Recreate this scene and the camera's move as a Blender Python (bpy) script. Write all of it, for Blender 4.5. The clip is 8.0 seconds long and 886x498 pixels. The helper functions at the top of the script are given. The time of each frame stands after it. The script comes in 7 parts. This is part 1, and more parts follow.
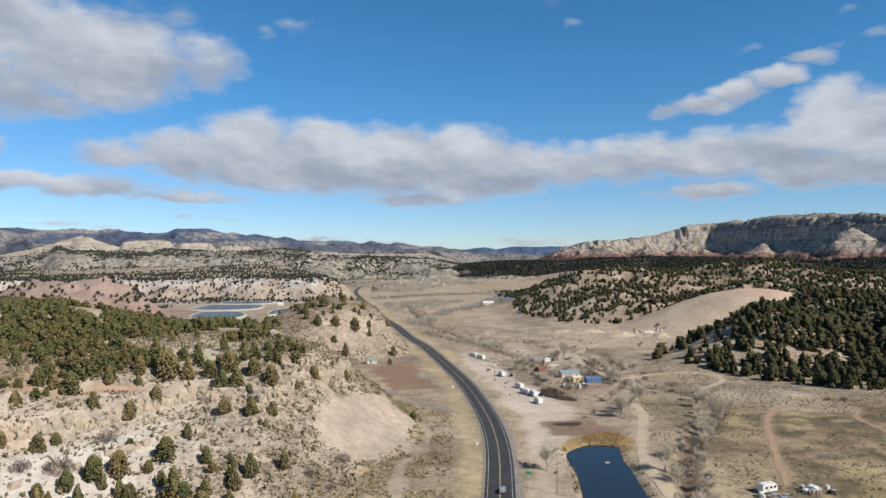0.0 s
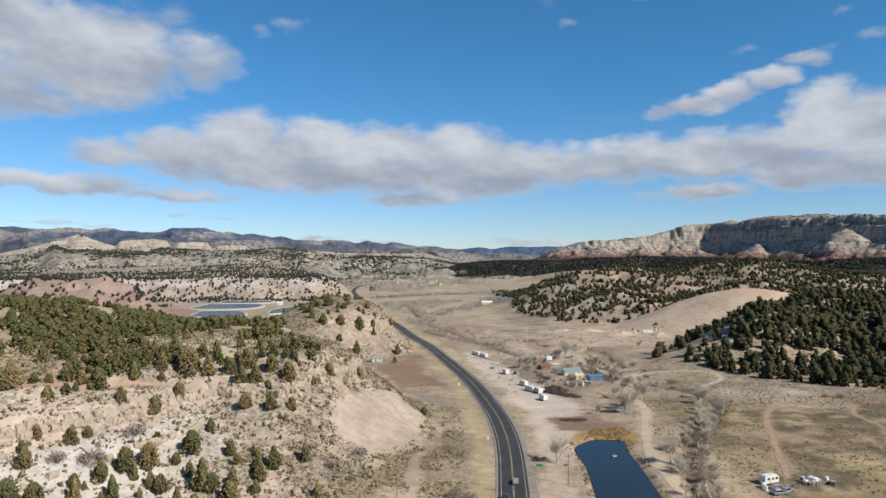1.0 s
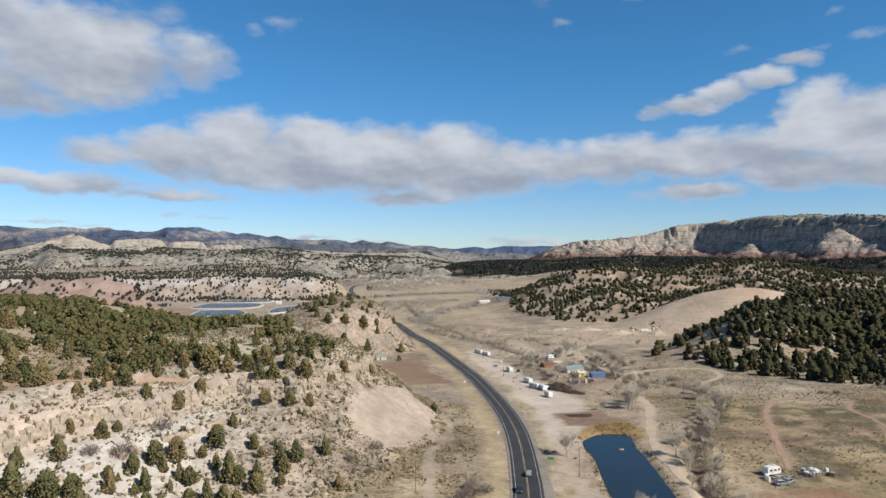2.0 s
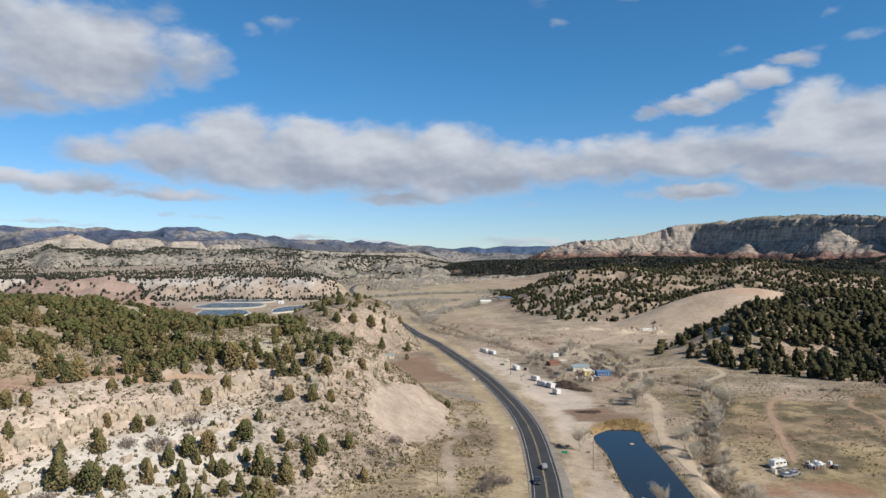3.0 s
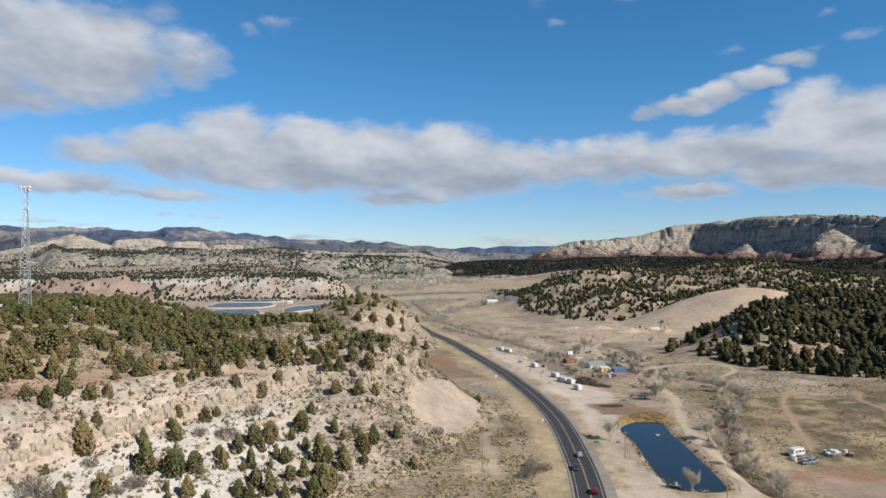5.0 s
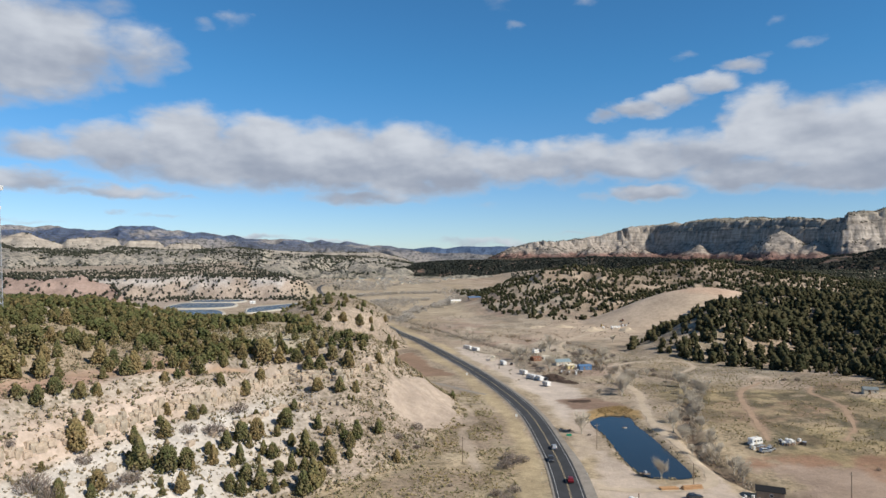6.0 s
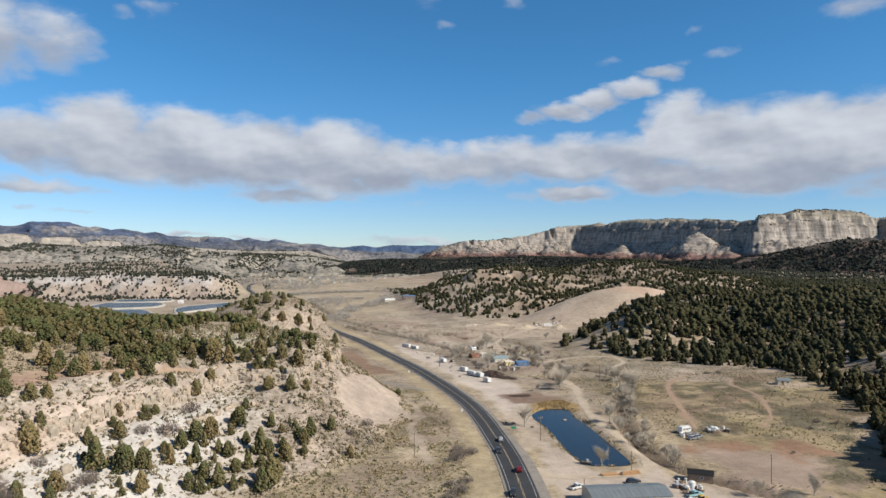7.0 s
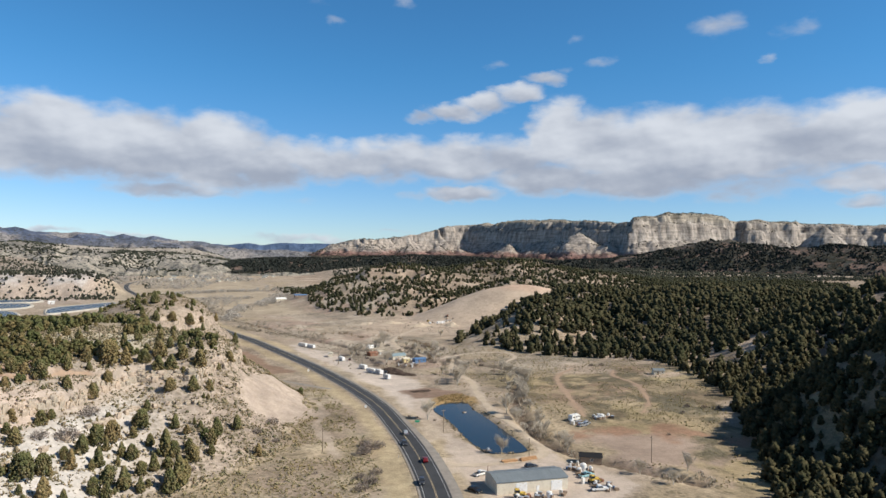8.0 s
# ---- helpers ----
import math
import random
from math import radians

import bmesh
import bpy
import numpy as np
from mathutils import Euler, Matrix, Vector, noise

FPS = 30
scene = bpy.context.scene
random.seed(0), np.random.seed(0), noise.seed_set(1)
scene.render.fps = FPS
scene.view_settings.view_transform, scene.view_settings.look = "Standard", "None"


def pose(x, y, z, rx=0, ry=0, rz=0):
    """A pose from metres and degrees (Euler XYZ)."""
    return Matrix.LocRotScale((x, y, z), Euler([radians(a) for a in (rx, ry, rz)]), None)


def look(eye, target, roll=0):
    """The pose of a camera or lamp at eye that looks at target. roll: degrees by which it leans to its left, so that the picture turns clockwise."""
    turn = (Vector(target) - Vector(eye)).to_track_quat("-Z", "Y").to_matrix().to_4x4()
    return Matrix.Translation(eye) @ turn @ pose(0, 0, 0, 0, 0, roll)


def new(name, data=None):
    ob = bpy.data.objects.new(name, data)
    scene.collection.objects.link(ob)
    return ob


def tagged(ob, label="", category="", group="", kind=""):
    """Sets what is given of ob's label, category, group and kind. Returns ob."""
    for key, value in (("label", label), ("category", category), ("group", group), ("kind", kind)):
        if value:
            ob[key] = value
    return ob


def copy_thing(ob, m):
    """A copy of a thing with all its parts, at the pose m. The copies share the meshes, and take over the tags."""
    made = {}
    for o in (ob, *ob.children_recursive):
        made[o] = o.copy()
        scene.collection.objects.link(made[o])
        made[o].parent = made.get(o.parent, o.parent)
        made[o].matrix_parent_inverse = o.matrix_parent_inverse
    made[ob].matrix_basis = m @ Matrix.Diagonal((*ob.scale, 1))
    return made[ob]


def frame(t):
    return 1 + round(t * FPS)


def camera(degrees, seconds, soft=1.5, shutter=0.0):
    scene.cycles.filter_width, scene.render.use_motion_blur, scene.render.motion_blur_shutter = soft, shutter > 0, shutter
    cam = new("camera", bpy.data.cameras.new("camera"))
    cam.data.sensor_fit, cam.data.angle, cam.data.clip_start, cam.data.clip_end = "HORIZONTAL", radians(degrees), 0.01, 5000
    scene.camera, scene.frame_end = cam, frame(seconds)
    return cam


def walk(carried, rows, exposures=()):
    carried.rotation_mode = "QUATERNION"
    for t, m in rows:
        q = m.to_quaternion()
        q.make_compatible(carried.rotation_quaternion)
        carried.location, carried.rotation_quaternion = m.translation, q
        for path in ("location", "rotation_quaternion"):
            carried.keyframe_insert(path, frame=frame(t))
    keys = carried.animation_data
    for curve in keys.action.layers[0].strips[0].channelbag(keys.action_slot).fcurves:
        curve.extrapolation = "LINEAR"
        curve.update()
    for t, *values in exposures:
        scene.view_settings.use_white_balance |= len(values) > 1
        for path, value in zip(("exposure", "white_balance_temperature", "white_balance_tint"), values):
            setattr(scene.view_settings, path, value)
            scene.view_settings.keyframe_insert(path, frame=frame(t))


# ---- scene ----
cam = camera(66.2, 8.0)
PATH = [
    (0, (0.00, -0.00, 71.80), (0.00, 100.00, 72.50), -0.28),
    (0.5, (-2.88, -3.91, 71.88), (-2.64, 96.09, 72.58), -0.23),
    (1, (-6.50, -7.95, 72.03), (-5.75, 92.05, 72.70), -0.16),
    (1.5, (-9.90, -11.64, 72.20), (-8.64, 88.35, 72.81), -0.15),
    (3, (-21.16, -23.94, 72.80), (-19.04, 76.04, 73.37), -0.09),
    (3.5, (-25.05, -27.67, 73.08), (-22.74, 72.30, 73.63), -0.07),
    (4, (-29.20, -31.93, 73.33), (-26.81, 68.04, 73.87), -0.08),
    (5.5, (-41.30, -43.53, 74.03), (-38.68, 56.44, 74.57), -0.10),
    (5.6, (-42.13, -44.40, 74.07), (-39.16, 55.56, 74.61), -0.08),
    (5.7, (-42.97, -45.27, 74.12), (-39.13, 54.66, 74.65), -0.05),
    (5.8, (-43.80, -46.14, 74.16), (-39.00, 53.75, 74.70), -0.02),
    (5.9, (-44.64, -47.01, 74.21), (-38.36, 52.79, 74.74), 0.01),
    (6, (-45.47, -47.88, 74.25), (-37.03, 51.76, 74.79), 0.04),
    (6.1, (-46.40, -48.54, 74.30), (-35.68, 50.89, 74.82), 0.09),
    (6.2, (-47.32, -49.19, 74.35), (-34.01, 49.91, 74.85), 0.14),
    (6.3, (-48.25, -49.85, 74.39), (-32.26, 48.86, 74.88), 0.20),
    (6.4, (-49.17, -50.51, 74.44), (-31.72, 47.95, 74.91), 0.25),
    (6.5, (-50.09, -51.17, 74.48), (-32.31, 47.24, 74.94), 0.30),
    (6.7, (-51.98, -52.67, 74.64), (-33.76, 45.65, 75.07), 0.30),
    (7, (-54.81, -54.92, 74.87), (-36.09, 43.31, 75.26), 0.31),
    (7.2, (-56.44, -56.45, 74.99), (-37.10, 41.66, 75.38), 0.35),
    (7.3, (-57.25, -57.22, 75.05), (-36.97, 40.70, 75.43), 0.37),
    (7.4, (-58.07, -57.98, 75.11), (-36.34, 39.63, 75.49), 0.40),
    (7.5, (-58.88, -58.75, 75.17), (-35.12, 38.39, 75.54), 0.42),
    (7.6, (-59.88, -59.40, 75.24), (-34.00, 37.20, 75.60), 0.46),
    (7.7, (-60.89, -60.04, 75.30), (-33.16, 36.03, 75.65), 0.50),
    (7.8, (-61.89, -60.69, 75.37), (-32.15, 34.78, 75.70), 0.55),
    (7.9, (-62.90, -61.34, 75.44), (-30.92, 33.41, 75.76), 0.59),
    (8, (-63.90, -61.99, 75.51), (-29.50, 31.91, 75.81), 0.63),
]
walk(cam, [(t, look(eye, target, roll)) for t, eye, target, roll in PATH],
     [(0.0, 0.0), (5.8, 0.0), (7.0, 0.05), (8.0, 0.13)])

# ---- light: spring sun from behind and the right, blue sky with cumulus ----
SUN_AZ, SUN_EL = radians(126), radians(39)   # azimuth clockwise from +y
SUN_DIR = Vector((math.sin(SUN_AZ) * math.cos(SUN_EL), math.cos(SUN_AZ) * math.cos(SUN_EL), math.sin(SUN_EL)))
sun = new("sun", bpy.data.lights.new("sun", "SUN"))
sun.data.energy, sun.data.angle, sun.data.color = 5.15, radians(0.55), (1.0, 0.925, 0.81)
sun.rotation_mode = "QUATERNION"
sun.rotation_quaternion = SUN_DIR.to_track_quat("Z", "Y")


class Nodes:
    """Small helper to write node trees briefly."""

    def __init__(self, tree):
        self.tree = tree

    def add(self, kind, **inputs):
        n = self.tree.nodes.new(kind)
        for key, value in inputs.items():
            if key.startswith("_"):
                self.put(n.inputs[int(key[1:])], value)
            else:
                self.put(n.inputs[key.replace("__", " ")], value)
        return n

    def put(self, socket, value):
        if isinstance(value, bpy.types.NodeSocket):
            self.tree.links.new(value, socket)
        elif isinstance(value, bpy.types.Node):
            self.tree.links.new(value.outputs[0], socket)
        else:
            socket.default_value = value

    def math(self, op, a, b=0.0, c=0.0, clamp=False):
        n = self.add("ShaderNodeMath", _0=a, _1=b, _2=c)
        n.operation, n.use_clamp = op, clamp
        return n.outputs[0]

    def span(self, x, a, b, c=0.0, d=1.0, smooth=False):
        n = self.add("ShaderNodeMapRange", _0=x, _1=a, _2=b, _3=c, _4=d)
        n.interpolation_type = "SMOOTHSTEP" if smooth else "LINEAR"
        return n.outputs[0]

    def mix(self, fac, a, b, blend="MIX"):
        n = self.tree.nodes.new("ShaderNodeMix")
        n.data_type, n.blend_type = "RGBA", blend
        self.put(n.inputs[0], fac), self.put(n.inputs[6], a), self.put(n.inputs[7], b)
        return n.outputs[2]

    def noise(self, vector, scale, detail=4.0, rough=0.55, distort=0.0):
        n = self.add("ShaderNodeTexNoise", Vector=vector, Scale=scale, Detail=detail, Roughness=rough, Distortion=distort)
        return n.outputs[0]


def make_world():
    world = bpy.data.worlds.new("sky")
    scene.world = world
    world.use_nodes = True
    tree = world.node_tree
    tree.nodes.clear()
    g = Nodes(tree)
    sky = g.add("ShaderNodeTexSky")
    sky.sky_type, sky.sun_disc = "NISHITA", False
    sky.sun_elevation, sky.sun_rotation = SUN_EL, SUN_AZ
    sky.altitude, sky.air_density, sky.dust_density, sky.ozone_density = 1700.0, 1.0, 0.2, 2.0
    way = g.add("ShaderNodeTexCoord").outputs["Generated"]
    xyz = g.add("ShaderNodeSeparateXYZ", Vector=way)
    # azimuth and height in degrees
    az = g.math("MULTIPLY", g.math("ARCTAN2", xyz.outputs[0], xyz.outputs[1]), 57.2958)
    el = g.math("MULTIPLY", g.math("ARCSINE", xyz.outputs[2]), 57.2958)
    flat = g.add("ShaderNodeCombineXYZ", X=az, Y=g.math("MULTIPLY", el, 1.9), Z=0.0).outputs[0]

    def shifted(dx, dy):
        n = g.add("ShaderNodeVectorMath", _0=flat, _1=(dx, dy, 0.0))
        n.operation = "ADD"
        return n.outputs[0]

    big = g.math("SUBTRACT", g.noise(flat, 0.16, 3.0, 0.5), 0.5)
    fine = g.math("SUBTRACT", g.noise(flat, 0.42, 7.0, 0.56, 0.35), 0.5)
    # billows seen against their own shade: denser here than a little nearer to the sun
    relief = g.math("SUBTRACT", g.noise(flat, 0.17, 4.0, 0.45), g.noise(shifted(1.1, 1.7), 0.17, 4.0, 0.45))
    puff = g.math("SUBTRACT", g.noise(flat, 0.5, 4.0, 0.45), g.noise(shifted(0.4, 0.7), 0.5, 4.0, 0.45))
    # ragged edges: the banks' outlines wander with the billows
    az2 = g.math("ADD", az, g.math("MULTIPLY", g.math("SUBTRACT", g.noise(shifted(31.0, 7.0), 0.33, 6.0, 0.55), 0.5), 3.2))
    el2 = g.math("ADD", el, g.math("MULTIPLY", g.math("SUBTRACT", g.noise(shifted(-17.0, 53.0), 0.36, 6.0, 0.55), 0.5), 1.7))
    # cumulus banks: azimuth, height, half width, half height, strength (degrees)
    banks = CLOUDS
    total, lift = None, None
    for a, e, wa, we, s in banks:
        du = g.math("DIVIDE", g.math("SUBTRACT", az2, a), wa)
        dv = g.math("DIVIDE", g.math("SUBTRACT", el2, e), we)
        rr = g.math("ADD", g.math("MULTIPLY", du, du), g.math("MULTIPLY", dv, dv))
        w = g.math("MULTIPLY", g.math("SUBTRACT", 1.0, g.math("MINIMUM", g.math("MULTIPLY", rr, 0.5), 1.0)), s)
        top = g.math("MULTIPLY", w, g.math("MAXIMUM", g.math("MINIMUM", dv, 1.3), -1.3))
        total = w if total is None else g.math("MAXIMUM", total, w)
        lift = (w, top) if lift is None else (g.math("ADD", lift[0], w), g.math("ADD", lift[1], top))
    # broken cloud over the rest of the sky, away from the view to the north
    behind = g.math("MAXIMUM", g.span(xyz.outputs[1], -0.1, -0.5, 0.0, 0.24), g.span(el, 28.0, 45.0, 0.0, 0.19))
    total = g.math("MAXIMUM", total, g.math("MULTIPLY", behind, g.span(xyz.outputs[2], 0.0, 0.3)))
    field = g.math("ADD", total, g.math("ADD", g.math("MULTIPLY", big, 0.50), g.math("MULTIPLY", fine, 0.50)))
    cover = g.span(field, 0.26, 0.82, 0.0, 0.97, True)
    height = g.math("DIVIDE", lift[1], g.math("ADD", lift[0], 0.05))
    lit = g.math("ADD", g.math("MULTIPLY", height, 0.40), g.math("ADD", g.math("MULTIPLY", relief, 1.1), g.math("ADD", g.math("MULTIPLY", puff, 0.42), g.math("MULTIPLY", big, 0.8))))
    lit = g.span(lit, -0.55, 0.62, 0.0, 1.0, True)
    # thin edges of a bank let light through
    lit = g.math("MAXIMUM", lit, g.span(field, 0.85, 0.35, 0.0, 0.55, True))
    white = g.mix(lit, (0.36, 0.405, 0.50, 1), (0.72, 0.76, 0.825, 1))
    tone = g.mix(g.span(el, 0.0, 16.0, 0.0, 1.0, True), (0.71, 0.88, 1.12, 1), (0.43, 0.99, 1.27, 1))
    tone = g.mix(g.span(el, 24.0, 50.0, 0.0, 1.0, True), tone, (0.62, 0.60, 0.56, 1))
    deep = g.mix(1.0, sky.outputs[0], tone, "MULTIPLY")
    blue = g.add("ShaderNodeBackground", Color=deep, Strength=0.10)
    cloud = g.add("ShaderNodeBackground", Color=white, Strength=0.89)
    both = g.add("ShaderNodeMixShader", _0=cover, _1=blue.outputs[0], _2=cloud.outputs[0])
    g.add("ShaderNodeOutputWorld", Surface=both.outputs[0])


CLOUDS = [(-9, 7.2, 15, 2.1, 0.95), (14, 7.3, 14, 1.5, 0.85), (40, 7.6, 14, 2.4, 0.98), (-27, 14.6, 7, 3.6, 1.0), (-36, 16.5, 7, 4.6, 1.0), (-33, 11.8, 6, 2.4, 0.8), (-19.5, 15.0, 3.6, 2.4, 0.72), (-23, 18.0, 4, 1.6, 0.50), (-12.0, 18.2, 1.6, 0.8, 0.53), (-14.6, 17.5, 1.3, 0.6, 0.47),
          (-25.5, 7.7, 3.5, 1.3, 0.8), (-21, 8.0, 4, 1.9, 0.95), (-16, 8.6, 4, 2.9, 1.05), (-10, 8.0, 5, 2.9, 1.05), (-4, 7.7, 5, 3.0, 1.05), (1.5, 7.6, 5, 3.1, 1.05), (5.5, 6.9, 4, 2.3, 0.95), (10.5, 7.3, 5, 1.7, 0.9),
          (16, 7.6, 5, 1.9, 0.92), (21.5, 7.6, 5, 1.9, 0.95), (26, 7.7, 4, 1.9, 0.95), (29.8, 9.6, 2.8, 2.9, 1.05), (33, 8.9, 5, 2.8, 1.0), (38, 8.6, 5, 3.1, 1.05), (44, 8.5, 6, 3.0, 1.05), (51, 8.7, 7, 2.6, 1.0), (60, 9.0, 8, 2.5, 1.0),
          (36, 6.0, 7, 1.6, 0.95), (29, 6.2, 5, 1.5, 0.95), (44, 5.2, 5, 1.3, 0.7), (21.5, 4.9, 3.6, 0.75, 0.9), (17.5, 4.7, 2.0, 0.5, 0.6), (-2, 4.6, 6, 0.8, 0.75),
          (18.2, 11.0, 2.0, 0.55, 0.68), (20.8, 11.6, 2.6, 0.8, 0.84), (23.6, 12.3, 2.6, 0.85, 0.86), (26.2, 13.1, 2.4, 0.8, 0.82), (28.6, 14.2, 1.8, 0.65, 0.72), (-34, 5.4, 6, 0.8, 0.85), (-27, 5.2, 5, 0.85, 0.85), (-21, 4.6, 5, 0.55, 0.78), (-16, 4.3, 2, 0.25, 0.5),
          (9.3, 20.2, 1.6, 1.2, 0.45), (16.6, 20.0, 0.9, 0.9, 0.39), (10.6, 18.4, 1.1, 0.5, 0.45), (24.8, 15.3, 1.2, 0.45, 0.49), (31.2, 17.0, 0.9, 0.6, 0.43), (32.6, 15.4, 1.6, 0.5, 0.47), (30.2, 14.8, 0.9, 0.4, 0.45),
          (42.0, 17.4, 2.3, 1.0, 0.57), (47.3, 16.6, 2.0, 0.9, 0.51), (45.4, 14.6, 0.9, 0.6, 0.50), (52, 5.4, 3.5, 1.0, 0.85), (52, 3.9, 2, 0.5, 0.7), (-34.5, 7.6, 2.2, 1.0, 0.85), (-17.5, 2.9, 2, 0.28, 0.55), (-20.5, 3.1, 1, 0.2, 0.5),
          (-29, 2.3, 5, 0.25, 0.5), (-11, 1.25, 3, 0.35, 0.62), (-5, 1.0, 2.5, 0.25, 0.55), (7, 1.0, 4, 0.45, 0.62), (10.5, 0.9, 2, 0.4, 0.6), (16, 1.7, 2.5, 0.3, 0.5), (8, 4.0, 3, 0.5, 0.42)]
make_world()


# ---- noise and terrain shape ----
TABLE = np.random.RandomState(7).rand(256, 256)


def vnoise(x, y):
    xi, yi = np.floor(x).astype(int), np.floor(y).astype(int)
    u, v = x - xi, y - yi
    u, v = u * u * (3 - 2 * u), v * v * (3 - 2 * v)
    a, b = TABLE[xi % 256, yi % 256], TABLE[(xi + 1) % 256, yi % 256]
    c, d = TABLE[xi % 256, (yi + 1) % 256], TABLE[(xi + 1) % 256, (yi + 1) % 256]
    return (a + (b - a) * u) * (1 - v) + (c + (d - c) * u) * v - 0.5


def fbm(x, y, size, octaves=4, gain=0.5):
    x, y = np.asarray(x, float), np.asarray(y, float)
    total, amp, f = 0.0, 1.0, 1.0 / size
    for k in range(octaves):
        total = total + amp * vnoise(x * f + 17.3 * k, y * f + 5.1 * k)
        amp, f = amp * gain, f * 2.03
    return total


def sstep(t):
    t = np.clip(t, 0, 1)
    return t * t * (3 - 2 * t)


def spline(points, step):
    """Points along a smooth line through the given ones."""
    p = np.array(points, float)
    p = np.vstack([2 * p[0] - p[1], p, 2 * p[-1] - p[-2]])
    out = []
    for k in range(1, len(p) - 2):
        n = max(2, int(np.linalg.norm(p[k + 1] - p[k]) / step))
        t = (np.arange(n) / n)[:, None]
        out.append(0.5 * (2 * p[k] + (p[k + 1] - p[k - 1]) * t + (2 * p[k - 1] - 5 * p[k] + 4 * p[k + 1] - p[k + 2]) * t ** 2
                          + (3 * p[k] - p[k - 1] - 3 * p[k + 1] + p[k + 2]) * t ** 3))
    return np.vstack(out + [p[-2:-1]])


def near_line(x, y, line):
    """Distance from points to a polyline, and how far along it (index) the nearest place is."""
    best, where = np.full(np.shape(x), 1e9), np.zeros(np.shape(x))
    for k in range(len(line) - 1):
        a, b = line[k], line[k + 1]
        d = b - a
        t = np.clip(((x - a[0]) * d[0] + (y - a[1]) * d[1]) / (d @ d + 1e-9), 0, 1)
        far = np.hypot(x - a[0] - t * d[0], y - a[1] - t * d[1])
        closer = far < best
        best, where = np.where(closer, far, best), np.where(closer, k + t, where)
    return best, where


def inside(x, y, poly):
    hit = np.zeros(np.shape(x), bool)
    for k in range(len(poly)):
        (ax, ay), (bx, by) = poly[k], poly[(k + 1) % len(poly)]
        if ay != by:
            hit ^= ((ay > y) != (by > y)) & (x < (bx - ax) * (y - ay) / (by - ay) + ax)
    return hit


def signed(x, y, poly):
    """Distance to a closed outline, positive inside."""
    ring = np.vstack([poly, poly[:1]])
    d, _ = near_line(x, y, ring)
    return np.where(inside(x, y, poly), d, -d)


def valley(y):
    return np.interp(y, [0, 250, 370, 500, 690, 860, 1240, 2500, 3600], [1.0, 0.8, -2.6, -5.2, -8, -11, -14, -12, -2])


ROAD = spline([(-215, -560), (-130, -240), (-62, -40), (-32, 40), (-4, 100), (6, 132), (14, 178), (18, 220), (19.9, 252), (19.9, 290), (17.2, 338), (12.6, 390), (6.0, 437),
               (0.2, 476), (-12, 552), (-20, 592), (-32.5, 646), (-53, 761), (-82, 900), (-111, 1070), (-168, 1358), (-203, 1582),
               (-208, 1826), (-140, 2080)], 6.0)
# outline of the bare dirt dome beyond the yard
DOME = np.array([(168, 660), (178, 700), (197, 752), (236, 782), (282, 800), (335, 800), (378, 760), (385, 720), (362, 690), (330, 672), (285, 660), (240, 636), (205, 616)], float)
POND = spline([(51.8, 253.2), (44.6, 245), (43.0, 236), (43.3, 224), (42.1, 210), (40.0, 192), (39.5, 179), (40.3, 172), (43.8, 168.8), (53.9, 168.0), (57.0, 173), (58.7, 187.5), (60.2, 204.5),
               (61.7, 223.5), (62.0, 236.5), (64.2, 251.0), (59, 254.2), (51.8, 253.2)], 3.0)[:-1]
CREEK = spline([(92, 118), (71, 160), (72.5, 200), (86, 241), (108, 283), (124, 309), (133, 336), (127, 364), (108, 390), (90, 430), (70, 468), (52, 520),
                (30, 590), (10, 680), (-20, 800), (-40, 950), (-60, 1150)], 8.0)
SCAR = np.array([(-44, 234), (-44, 256), (-38, 274), (-24, 290), (-14, 282), (-10, 262), (-11, 247), (-19, 235), (-31, 226)], float)
WEST_FOOT = np.array([(-118, 20), (-98, 85), (-86, 120), (-70, 152), (-36, 200), (-8, 250), (-7, 285), (-17, 322), (-46, 352), (-68, 398), (-70, 440), (-56, 482), (-30, 520), (-20, 560),
                      (-33, 610), (-55, 668), (-150, 660), (-270, 620), (-430, 690), (-760, 600), (-800, -300), (-300, -300), (-160, -60)], float)


def hill(x, y, cx, cy, rx, ry, turn, high, sharp=1.5):
    c, s = math.cos(radians(turn)), math.sin(radians(turn))
    u, v = ((x - cx) * c + (y - cy) * s) / rx, (-(x - cx) * s + (y - cy) * c) / ry
    return high * np.clip(1 - np.hypot(u, v) ** sharp, 0, 1) ** 1.25


def west_hill(x, y):
    """Share of the climb onto the near western mesa, 0 at its foot to 1 on its top."""
    d = signed(x, y, WEST_FOOT) + 9 * fbm(x, y, 38, 3) + 3.0 * fbm(x, y, 9, 2)
    wide = np.interp(x, [-85, -62], [71, 46]) * sstep((330 - y) / 90) + np.interp(y, [330, 460, 560], [40, 38, 34]) * (1 - sstep((330 - y) / 90))
    return d / wide


PROFILE = ([0, 0.25, 0.5, 0.77, 0.84, 0.93, 1.0, 1.2], [0, 0.15, 0.35, 0.575, 0.79, 0.86, 0.965, 1.0])


